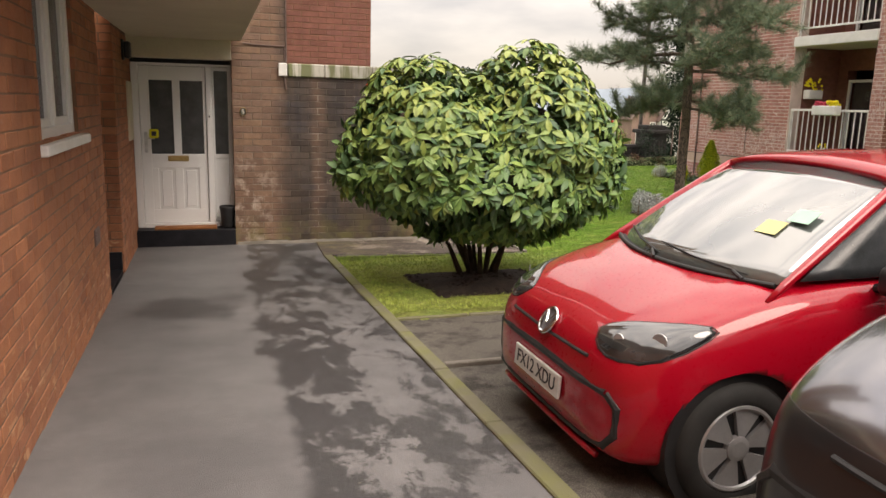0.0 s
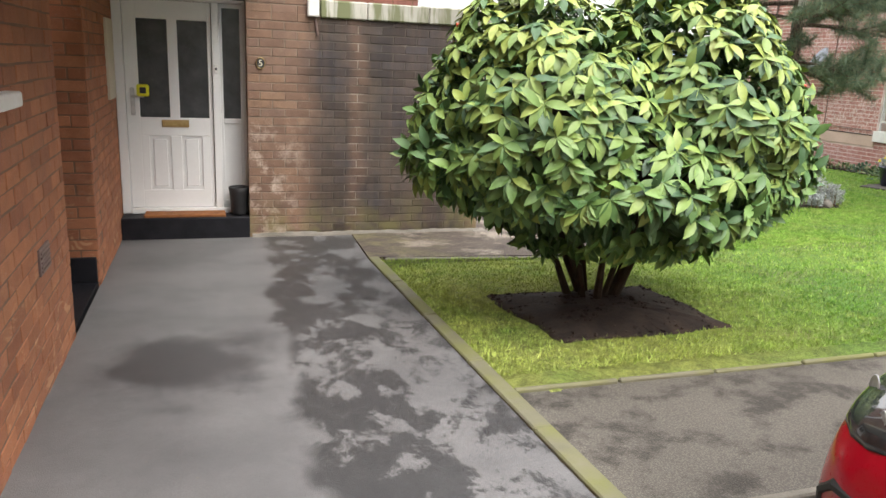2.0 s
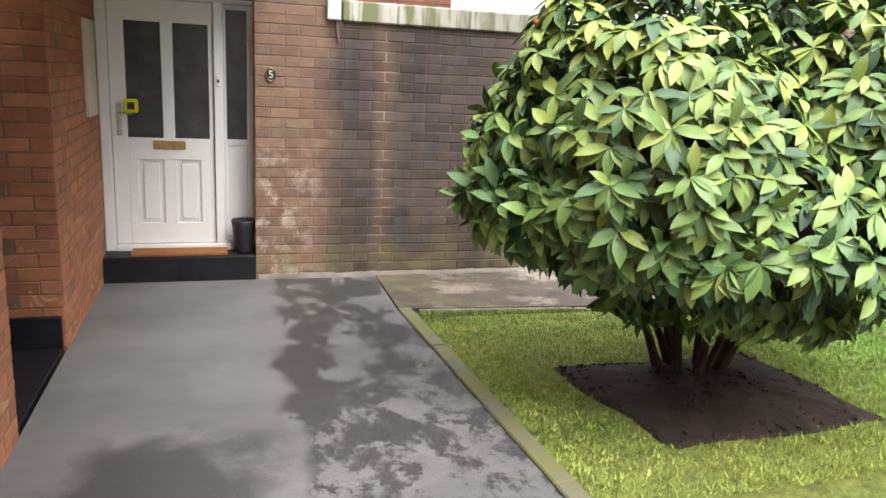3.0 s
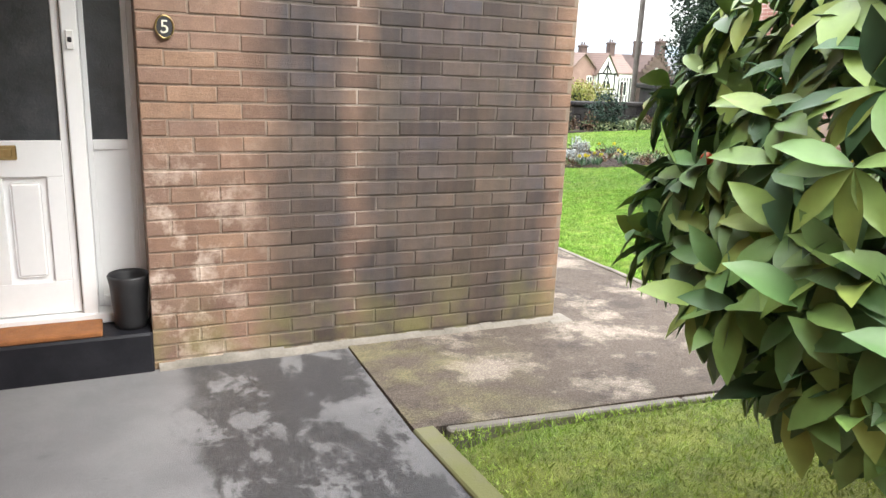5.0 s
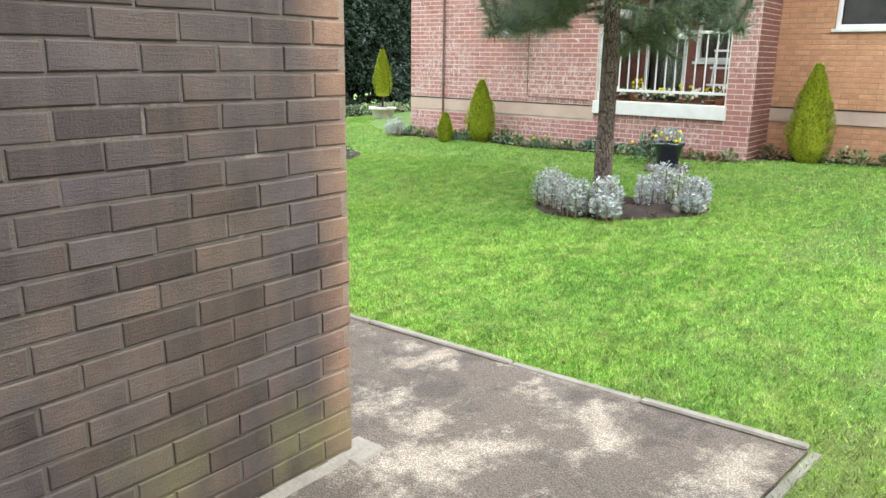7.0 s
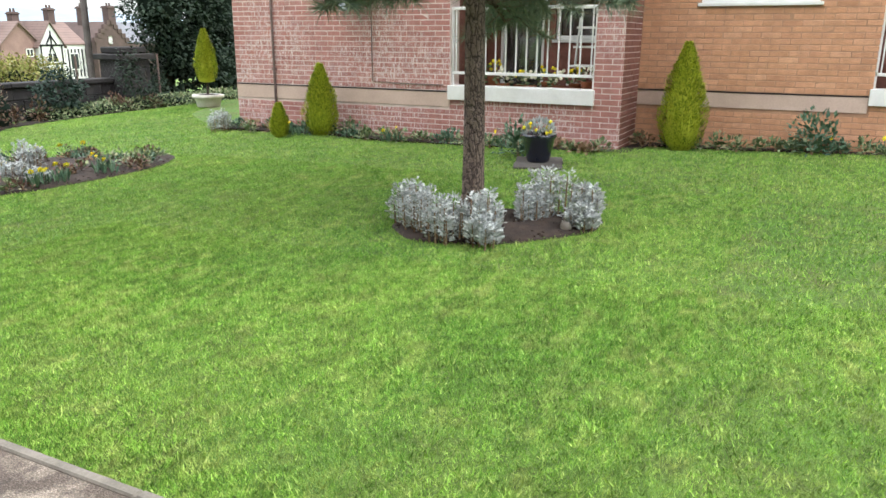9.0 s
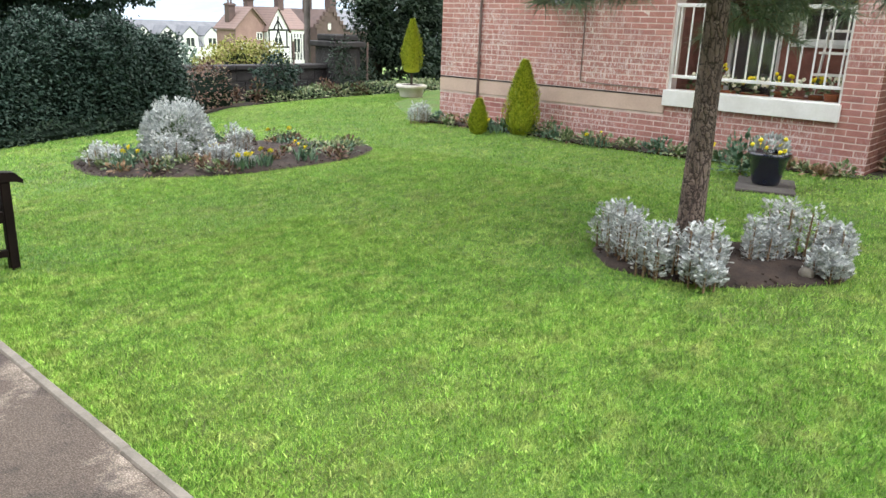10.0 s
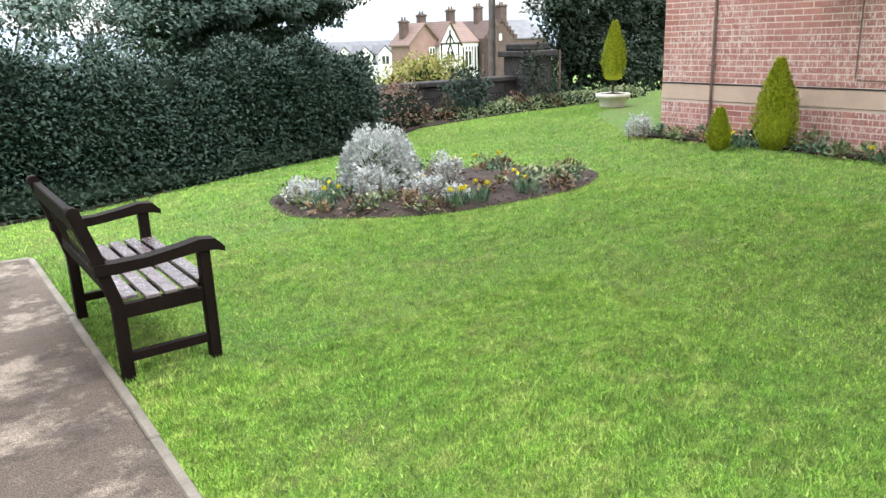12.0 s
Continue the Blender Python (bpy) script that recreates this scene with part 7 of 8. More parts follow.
for x, y, n in ((6.55, 17.65, 4), (6.38, 17.45, 2), (7.45, 17.30, 4), (7.25, 16.48, 6), (7.51, 16.45, 6), (8.05, 16.35, 6), (8.58, 17.6, 4), (8.23, 17.85, 3), (11.38, 16.25, 4), (11.55, 14.65, 4), (11.72, 13.0, 2), (12.75, 8.9, 2), (12.7, 8.35, 2)):
    daffodil(x, y, n, "clump of yellow daffodils in the flower bed")
herbs = random.Random(21)
for i in range(75):
    a, f = herbs.uniform(0, 6.28), herbs.uniform(0.2, 0.9) ** 0.5
    px, py = BED_OVAL.mean(0) + f * (BED_OVAL[int(a / 6.284 * 72)] - BED_OVAL.mean(0))
    mm_ = herbs.choice(["herb", "herb", "dry", "bluegreen", "herb", "reddish"])
    tuft("bedding_plant", float(px), float(py), herbs.uniform(0.06, 0.16), herbs.uniform(0.08, 0.18), mm_, {"herb": "low grey-green bedding plant in the soil", "dry": "withered straw-brown plant in the soil", "reddish": "low reddish-leaved plant in the soil", "bluegreen": "blue-green leaf clump in the soil"}[mm_], "bedding plant", 70, None, 0.055, "bedding plants")
for i in range(46):
    y = 18.0 - 9.9 * i / 45 + herbs.uniform(-0.08, 0.08)
    x = (11.85 if y > 11.5 else 12.8) + herbs.uniform(-0.24, 0.16)
    mm_ = herbs.choice(["herb", "herb", "herb", "dry", "bluegreen"])
    tuft("border_plant", x, y, herbs.uniform(0.05, 0.19), herbs.uniform(0.10, 0.24), mm_, "low leafy border plant at the foot of the wall", "border plant", 90, None, 0.07, "border plants")
tuft("lavender", 12.6, 9.15, 0.50, 0.36, "bluegreen", "rounded blue-green shrub against the tan wall", "shrub", 420, None, 0.08)
tuft("spurge", 11.0, 12.45, 0.42, 0.30, "bluegreen", "bushy grey-green plant beside the blue pot", "shrub", 260, None, 0.08)

# flower pot on its paving slabs
pot_x, pot_y = 10.55, 12.02
pot_z = float(ground_z(pot_x, pot_y)) + 0.02
slabs = thing("paving_slab", (pot_x, pot_y, pot_z), 20, "dark paving slabs under the flower pot", "paving")
part("slab", boxed((-0.42, -0.28, -0.06), (-0.02, 0.28, 0.025), 0.008), "paving_dark", slabs)
part("slab", boxed((0.0, -0.30, -0.06), (0.42, 0.26, 0.02), 0.008), "paving_dark", slabs)
pot = thing("flower_pot", (pot_x, pot_y, pot_z + 0.026), 0, "dark blue glazed pot planted with spring flowers", "flower pot")
part("pot", lathe(bmesh.new(), [(0.15, 0.0), (0.17, 0.03), (0.235, 0.34), (0.265, 0.37), (0.265, 0.41), (0.235, 0.41), (0.22, 0.36)], 28), "glaze_blue", pot, smooth=True)
part("compost", lathe(bmesh.new(), [(0.225, 0.34), (0.225, 0.37), (0.05, 0.385)], 20), "soil", pot)
pot.scale = (0.8, 0.8, 0.8)
pp = unit(150)
pp[:, 2] = np.abs(pp[:, 2])
part_mesh("foliage", scatter("foliage", SMALL_V, SMALL_F, frames_of(pp * np.array([0.2, 0.2, 0.2]) + np.array([0, 0, 0.38]), pp + np.array([0, 0, 0.4]), unit(150), rng.uniform(0.06, 0.11, 150))), "silver", pot, "grey-green leaves")
fl = bmesh.new()
for i in range(10):
    bmesh.ops.create_icosphere(fl, subdivisions=1, radius=0.03, matrix=Matrix.Translation((rng.uniform(-0.22, 0.2), rng.uniform(-0.2, 0.2), rng.uniform(0.44, 0.62))))
tagged(part("flowers", fl, "yellow", pot, "yellow flowers"), kind="stuff")

# what stands on the balconies
box_1 = thing("window_box", (FX - 0.02, 12.86, 1.37), -90, "white trough of red and yellow flowers on the balcony rail", "window box")
tr = boxed((-0.32, -0.14, -0.10), (0.32, 0.04, 0.10), 0.02)
part("trough", tr, "white_paint", box_1)
fl = bmesh.new()
for i in range(60):
    bmesh.ops.create_icosphere(fl, subdivisions=1, radius=0.028, matrix=Matrix.Translation((rng.uniform(-0.28, -0.02), rng.uniform(-0.12, 0.02), rng.uniform(0.10, 0.17))))
tagged(part("flowers", fl, "flower_red", box_1, "massed red flowers"), kind="stuff")
fl = bmesh.new()
for i in range(40):
    bmesh.ops.create_icosphere(fl, subdivisions=1, radius=0.03, matrix=Matrix.Translation((rng.uniform(0.02, 0.28), rng.uniform(-0.12, 0.02), rng.uniform(0.10, 0.19))))
tagged(part("flowers", fl, "yellow", box_1, "massed yellow flowers"), kind="stuff")
basket = thing("hanging_planter", (FX + 0.30, 13.86, 1.75), 0, "white wall planter with purple-yellow flowers", "planter")
part("trough", boxed((-0.02, -0.10, -0.14), (0.36, 0.10, 0.06), 0.02), "white_paint", basket)
fl = bmesh.new()
for i in range(24):
    bmesh.ops.create_icosphere(fl, subdivisions=1, radius=0.03, matrix=Matrix.Translation((rng.uniform(0.0, 0.34), rng.uniform(-0.1, 0.08), rng.uniform(0.06, 0.30))))
tagged(part("flowers", fl, "yellow", basket), kind="stuff")
for i in range(9):
    y = 13.75 - 0.21 * i
    p_ = thing("potted_plant", (FX + 0.42 + 0.12 * (i % 2), y, 0.10), 0, "terracotta pot with pale flowers on the balcony", "potted plant", "balcony pots")
    hh = herbs.uniform(0.18, 0.30)
    part("pot", lathe(bmesh.new(), [(0.055, 0.0), (0.085, hh), (0.095, hh), (0.095, hh + 0.03), (0.075, hh + 0.03)], 14), "terracotta", p_)
    k = 40
    q = unit(k)
    q[:, 2] = np.abs(q[:, 2])
    part_mesh("foliage", scatter("foliage", SMALL_V, SMALL_F, frames_of(q * np.array([0.10, 0.10, 0.16]) + np.array([0, 0, hh + 0.03]), q, unit(k), rng.uniform(0.05, 0.09, k))), "herb", p_)
    fl = bmesh.new()
    for _ in range(9):
        bmesh.ops.create_icosphere(fl, subdivisions=1, radius=0.028, matrix=Matrix.Translation((herbs.uniform(-0.1, 0.1), herbs.uniform(-0.1, 0.1), hh + herbs.uniform(0.10, 0.26))))
    tagged(part("flowers", fl, "yellow" if i % 2 else "flower_pale", p_), kind="stuff")
stand = thing("plant_stand", (FX + 0.65, 12.15, 0.10), 0, "white stepped plant stand on the balcony", "plant stand")
for i in range(4):
    part("shelf", boxed((-0.14, -0.30 + 0.02 * i, 0.22 + 0.26 * i), (0.14, 0.26 - 0.04 * i, 0.25 + 0.26 * i), 0.004), "white_paint", stand)
for s in (-0.28, 0.22):
    part("leg", tube(bmesh.new(), [(0, s, 0), (0, s * 0.6, 1.15)], 0.018, 6), "white_paint", stand)
crate = thing("storage_box", (TX + 0.55, 7.4, 0.17), 0, "pink and white box on the second balcony", "box")
part("box", boxed((-0.2, -0.35, 0), (0.2, 0.35, 0.34), 0.01), "flower_red", crate)
part("lid", boxed((-0.21, -0.36, 0.34), (0.21, 0.36, 0.44), 0.02), "white_paint", crate)


# ---- the far side of the garden ----
def hedge_run(name, line, width, height, material, label, n, size, category="hedge"):
    """A clipped hedge along a line, with an uneven leafy skin round a dark core."""
    t = thing(name, (line[0][0], line[0][1], float(ground_z(*line[0]))), 0, label, category, placed=True)
    cb_ = bmesh.new()
    rows = []
    for (x, y) in line:
        z = float(ground_z(x, y))
        rows.append([(x + dx, y + dy, z + h) for dx, dy, h in ((0.1, -width * 0.30, 0), (0.1, -width * 0.36, height * 0.45), (0, -width * 0.22, height * 0.86), (0, width * 0.3, height * 0.86), (0, width * 0.4, 0))])
    core_bm = skin(rows)
    # Solid hull whose colour carries the hedge's inner shade.
    part("woody_core", core_bm, "core_shade", t)
    seg = np.array(line)
    d = np.linalg.norm(np.diff(seg, axis=0), axis=1)
    cum = np.concatenate([[0], np.cumsum(d)])
    s = rng.random(n) * cum[-1]
    px, py = np.interp(s, cum, seg[:, 0]), np.interp(s, cum, seg[:, 1])
    a = rng.random(n) ** 0.8 * math.pi * 0.9 - 0.12
    bulge = 1 + 0.10 * np.sin(1.7 * s + 2 * a) + 0.07 * np.sin(4.1 * s - 3 * a) + 0.05 * np.sin(9 * s + 5 * a)
    r = bulge * (1 - 0.2 * rng.random(n) ** 2)
    oy, oz = -np.cos(a), np.sin(a)
    sup = (np.abs(oy) ** 3 + np.abs(np.maximum(oz, 0)) ** 3) ** (-1 / 3)
    z = ground_z(px, py) + np.maximum(height * oz * sup * r, 0.0) * 0.97 + 0.04 * rng.random(n)
    p = np.stack([px + 0.1 * rng.normal(size=n), py + width * 0.5 * oy * sup * r, z], 1)
    o = np.stack([0 * oy, oy, oz], 1)
    foliage("foliage", p, o, size, material, t, 0.1, 1.1)
    return t


hedge_run("hedge", [(1.2, 21.4), (3.8, 21.0), (6.5, 21.5), (8.3, 22.0), (9.7, 22.6)], 1.7, 1.58, "hedge", "dense dark evergreen hedge along the lawn edge", 90000, 0.065)
hedge_run("ivy_bank", [(1.0, 20.0), (4.0, 20.15), (6.5, 20.75), (8.6, 21.45), (10.0, 22.2)], 0.7, 0.24, "ivy", "low ivy spilling from under the hedge", 6000, 0.07, "ivy")
hedge_run("bare_shrubs", [(9.6, 22.6), (10.6, 23.1), (11.4, 23.5)], 0.9, 0.85, "reddish", "half-bare brown shrub at the end of the hedge", 1500, 0.07, "shrub")
hedge_run("ground_cover", [(12.2, 23.5), (13.5, 23.45), (15.0, 23.2), (17.5, 23.0)], 0.8, 0.22, "herb", "low leafy ground cover along the garden wall", 4500, 0.07, "ground cover")


def leafy_tree(name, x, y, z0, h, blobs, n, size, material, label, trunk=0.14, shell=0.5, dense=False):
    t = thing(name, (x, y, z0), 0, label, "tree", placed=True)
    b = bmesh.new()
    top = max(q[2] for q in blobs)
    tube(b, [(x, y, z0 - 0.1), (x + 0.05, y, z0 + (top - z0) * 0.4), (x, y + 0.05, top)], [trunk, trunk * 0.75, trunk * 0.25], 9)
    for q in blobs:
        m = Vector((x, y, z0 + (q[2] - z0) * 0.55))
        e = Vector(q[:3])
        tube(b, [m, m.lerp(e, 0.6) + Vector((0, 0, -0.1)), e], [trunk * 0.45, trunk * 0.3, trunk * 0.1], 6)
    part("trunk", b, "bark", t, smooth=True)
    # Dense crowns get a core with their inner shade painted in.
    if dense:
        core("woody_core", blobs, 0.66, "core_shade", t)
    p, o = blob_points(blobs, n, shell, 0.22, 2.6)
    foliage("crown", p, o, size, material, t, 0.25, 1.2)
    return t


leafy_tree("evergreen_tree", 9.6, 27.5, -1.9, 5, [(10.0, 27.2, 1.75, 1.5, 1.2, 0.75), (11.3, 27.4, 1.9, 1.1, 1.0, 0.55), (8.8, 27.2, 1.6, 1.2, 1.1, 0.9), (9.4, 27.4, 1.6, 1.8, 1.3, 0.7), (8.0, 27.0, 1.5, 1.0, 1.0, 0.8)], 30000, 0.12, "hedge", "wide dark evergreen tree behind the hedge", 0.14, 0.6, True)
leafy_tree("holly_tree", 6.4, 26.0, -1.5, 5, [(6.3, 25.8, 0.9, 1.0, 0.9, 0.8), (7.0, 26.0, 1.6, 0.8, 0.8, 0.7), (5.8, 26.0, 1.6, 0.9, 0.9, 0.6)], 5200, 0.10, "evergreen", "loose-leaved evergreen tree behind the hedge", 0.07, 0.9)
leafy_tree("holly_tree", 4.6, 25.0, -1.4, 5, [(4.5, 24.8, 0.7, 1.0, 0.9, 0.7), (5.1, 25.0, 1.6, 0.7, 0.8, 0.7), (4.0, 24.9, 1.5, 0.8, 0.8, 0.7)], 3600, 0.10, "evergreen", "thin-leaved tree behind the hedge", 0.06, 0.95)
leafy_tree("holly_tree", 1.9, 23.6, -1.2, 5, [(1.9, 23.5, 1.0, 1.0, 0.9, 0.8), (1.2, 23.6, 1.9, 0.9, 0.8, 0.8), (2.7, 23.6, 2.1, 0.7, 0.7, 0.7), (1.6, 23.6, 3.0, 0.9, 0.8, 0.8)], 3600, 0.12, "ivy", "thin-leaved tree at the corner of the hedge", 0.08, 0.9)
hedge_run("bare_shrubs", [(2.4, 20.6), (3.3, 20.55), (3.9, 20.7)], 1.0, 1.35, "ivy", "tangled green shrub beside the hedge", 2600, 0.10, "shrub")
leafy_tree("ivy_tree", 17.4, 25.2, -1.3, 7, [(16.8, 24.6, 1.7, 0.9, 0.8, 1.0), (17.6, 24.8, 0.6, 1.2, 0.9, 1.2), (18.0, 25.0, 2.6, 1.3, 1.0, 1.5), (19.0, 25.0, 1.6, 1.2, 1.0, 1.7), (17.5, 25.2, 4.0, 1.4, 1.0, 1.3), (19.5, 25.2, 3.6, 1.4, 1.0, 1.6), (20.8, 25.3, 2.0, 1.4, 1.0, 2.0), (18.8, 24.6, 0.1, 1.4, 0.8, 0.9), (16.2, 24.9, -0.4, 0.7, 0.6, 0.8), (20.4, 24.7, 0.2, 1.2, 0.8, 1.0), (22.4, 25.8, 2.4, 1.6, 1.1, 2.4)], 34000, 0.13, "ivy", "tall ivy-covered trees behind the garden wall", 0.2, 0.45, True)
leafy_tree("small_tree", 12.75, 23.45, -1.0, 2, [(12.75, 23.4, -0.05, 0.42, 0.36, 0.36), (12.5, 23.45, -0.3, 0.3, 0.3, 0.25), (13.0, 23.4, -0.25, 0.32, 0.3, 0.28)], 1300, 0.09, "hedge", "small evergreen bush before the stone wall", 0.03)
leafy_tree("small_tree", 15.0, 23.3, -0.95, 2, [(15.0, 23.25, -0.3, 0.55, 0.4, 0.35), (14.5, 23.3, 0.2, 0.32, 0.3, 0.5)], 900, 0.08, "ivy", "ivy clump climbing the gate pillar", 0.03, 0.8)
leafy_tree("golden_tree", 15.5, 29.0, -2.2, 3, [(15.6, 29.0, -0.55, 1.15, 1.0, 0.95), (14.8, 29.0, -0.75, 0.8, 0.8, 0.7), (16.4, 29.0, -0.6, 0.7, 0.8, 0.7)], 16000, 0.09, "golden", "rounded yellow-green bush beyond the wall", 0.1, 0.4, True)
for x, y, h, r in ((12.1, 23.25, 0.45, 0.28), (11.7, 23.4, 0.3, 0.2), (14.2, 23.15, 0.3, 0.22), (14.0, 23.3, 0.4, 0.2), (14.8, 23.0, 0.28, 0.25)):
    tuft("wintry_shrub", x, y, h, r, "reddish", "half-bare reddish shrub before the stone wall", "shrub", 160, None, 0.07, "wintry shrubs")

garden_wall = thing("garden_wall", (12.0, 24.4, -1.0), 0, "sooty dark stone garden wall", "stone wall", kind="structure", placed=True)
for i in range(5):
    for j in range(14):
        x0 = 8.8 + j * 0.44 + (0.22 if i % 2 else 0)
        part("stone", boxed((x0 + 0.006, 24.30 + random.uniform(-0.012, 0.012), -1.35 + i * 0.25), (x0 + 0.434, 24.62, -1.35 + i * 0.25 + 0.242), 0.012), "stonework", garden_wall)
for j in range(7):
    part("capping", boxed((8.8 + j * 0.87, 24.24, -0.098), (8.8 + j * 0.87 + 0.862, 24.68, 0.01), 0.02), "stonework", garden_wall)
pillar = thing("gate_pillar", (15.3, 24.3, -1.1), 0, "dark stone gate pillar with a stepped cap", "gate pillar", placed=True)
part("shaft", boxed((14.90, 24.0, -1.2), (15.75, 24.75, 0.42), 0.02), "stonework", pillar)
part("cap", boxed((14.80, 23.9, 0.424), (15.85, 24.85, 0.56), 0.02), "stonework", pillar)
part("cap_top", boxed((14.93, 24.03, 0.564), (15.72, 24.72, 0.72), 0.03), "stonework", pillar)
mesh_fence = thing("wire_fence", (14.4, 23.9, -0.8), 0, "rusty wire mesh fence before the gate pillar", "fence", placed=True)
wf_ = bmesh.new()
for i in range(19):
    x = 13.6 + i * 0.1
    tube(wf_, [(x, 23.86, -0.85), (x + 0.75, 23.86, 0.45)], 0.0025, 4)
    tube(wf_, [(x + 0.75, 23.865, -0.85), (x, 23.865, 0.45)], 0.0025, 4)
part("mesh", wf_, "plastic_black", mesh_fence)
for x in (13.6, 15.9):
    part("post", tube(bmesh.new(), [(x, 23.9, -1.0), (x, 23.9, 0.55)], 0.025, 8), "iron_grey", mesh_fence)
stake = thing("garden_stake", (7.95, 18.25, -0.6), 0, "thin dark leaning stake in the flower bed", "stake", placed=True)
part("rod", tube(bmesh.new(), [(8.03, 18.15, -0.66), (7.72, 18.22, 0.22)], 0.012, 6), "bark", stake)
for x, y, lean, r in ((16.42, 27.0, 0.10, 0.075), (16.70, 27.4, 0.02, 0.05)):
    pole = thing("telegraph_pole", (x, y, float(ground_z(x, y))), 0, "grey weathered wooden telegraph pole", "pole", "telegraph poles")
    part("shaft", tube(bmesh.new(), [(0, 0, -0.3), (lean, 0, 8.0)], [r * 1.15, r * 0.8], 10), "pole_wood", pole)
    part("insulator", boxed((lean - 0.4, -0.04, 7.7), (lean + 0.4, 0.04, 7.8), 0.01), "iron_grey", pole)


# ---- houses down the hill ----
def make_tiles():
    k = Nodes("roof_tiles")
    o = k.xyz()
    course = k.math("FRACT", k.math("MULTIPLY", o["Z"], 5.0))
    col = k.mix(k.noise(2.0, 5), (0.21, 0.135, 0.115), (0.13, 0.095, 0.085))
    col = k.mix(k.rng(course, 0.0, 0.25, 0.6, 0.0), col, (0.04, 0.028, 0.025))
    return k.done(col, 0.85)


M["tiles"] = make_tiles()
M["brick_far"] = surface("far_brick", (0.25, 0.155, 0.135), (0.31, 0.20, 0.17), 1.5, 14, 0.9, 0.0, 0.4)
M["brick_far_dark"] = surface("far_dark_brick", (0.085, 0.058, 0.052), (0.12, 0.08, 0.07), 1.5, 14, 0.9, 0.0, 0.4)
M["render_white"] = surface("white_render", (0.72, 0.72, 0.70), (0.62, 0.62, 0.61), 1.5, 14, 0.85, 0.0, 0.15)
M["slate"] = surface("slate", (0.10, 0.105, 0.12), (0.14, 0.145, 0.16), 1.5, 14, 0.7, 0.0, 0.3)


def gable(bm, x0, x1, y0, y1, zb, ze, zr, along="x"):
    """A block with a ridged top; the ridge runs along x or y."""
    if along == "x":
        prof = [(y0, zb), (y1, zb), (y1, ze), ((y0 + y1) / 2, zr), (y0, ze)]
        a, b = [bm.verts.new((x0, y, z)) for y, z in prof], [bm.verts.new((x1, y, z)) for y, z in prof]
    else:
        prof = [(x0, zb), (x1, zb), (x1, ze), ((x0 + x1) / 2, zr), (x0, ze)]
        a, b = [bm.verts.new((x, y0, z)) for x, z in prof], [bm.verts.new((x, y1, z)) for x, z in prof]
    bm.faces.new(a)
    bm.faces.new(b[::-1])
    for i in range(5):
        bm.faces.new((a[i], b[i], b[(i + 1) % 5], a[(i + 1) % 5]))
    bmesh.ops.recalc_face_normals(bm, faces=bm.faces[:])
    return bm


def roof_slabs(parent, x0, x1, y0, y1, ze, zr, along, material, over=0.25, t=0.14):
    bm = bmesh.new()
    for s in (0, 1):
        if along == "x":
            ym, ye = (y0 + y1) / 2, (y0 - over if s == 0 else y1 + over)
            dz = (zr - ze) / ((y1 - y0) / 2) * over
            q = [(x0 - over, ye, ze - dz + 0.02), (x1 + over, ye, ze - dz + 0.02), (x1 + over, ym, zr + 0.02), (x0 - over, ym, zr + 0.02)]
        else:
            xm, xe = (x0 + x1) / 2, (x0 - over if s == 0 else x1 + over)
            dz = (zr - ze) / ((x1 - x0) / 2) * over
            q = [(xe, y0 - over, ze - dz + 0.02), (xe, y1 + over, ze - dz + 0.02), (xm, y1 + over, zr + 0.02), (xm, y0 - over, zr + 0.02)]
        lo = [bm.verts.new(p) for p in q]
        hi = [bm.verts.new((p[0], p[1], p[2] + t)) for p in q]
        bm.faces.new(lo)
        bm.faces.new(hi[::-1])
        for i in range(4):
            bm.faces.new((lo[i], hi[i], hi[(i + 1) % 4], lo[(i + 1) % 4]))
    bmesh.ops.recalc_face_normals(bm, faces=bm.faces[:])
    return part("roof", bm, material, parent)


def chimney(parent, x, y, z0, z1, w=0.8):
    c = part("chimney", boxed((x - w / 2, y - w / 2, z0), (x + w / 2, y + w / 2, z1), 0.03), "brick_far_dark", parent)
    part("chimney_cap", boxed((x - w * 0.62, y - w * 0.62, z1 - 0.25), (x + w * 0.62, y + w * 0.62, z1 - 0.1), 0.03), "brick_far_dark", c)
    for dx in (-0.18, 0.18):
        part("chimney_pot", lathe(bmesh.new(), [(0.12, 0), (0.09, 0.28), (0.11, 0.32)], 10, (x + dx, y, z1)), "brick_far_dark", c)


def far_window(parent, x0, x1, y, z0, z1):
    f = bmesh.new()
    for lo, hi in (((x0, z0), (x0 + 0.1, z1)), ((x1 - 0.1, z0), (x1, z1)), ((x0, z0), (x1, z0 + 0.1)), ((x0, z1 - 0.1), (x1, z1)), (((x0 + x1) / 2 - 0.04, z0), ((x0 + x1) / 2 + 0.04, z1))):
        box(f, (lo[0], y - 0.06, lo[1]), (hi[0], y + 0.02, hi[1]))
    w = part("window", f, "white_paint", parent)
    part("pane", boxed((x0 + 0.05, y - 0.02, z0 + 0.05), (x1 - 0.05, y + 0.03, z1 - 0.05)), "glass_dark", w)


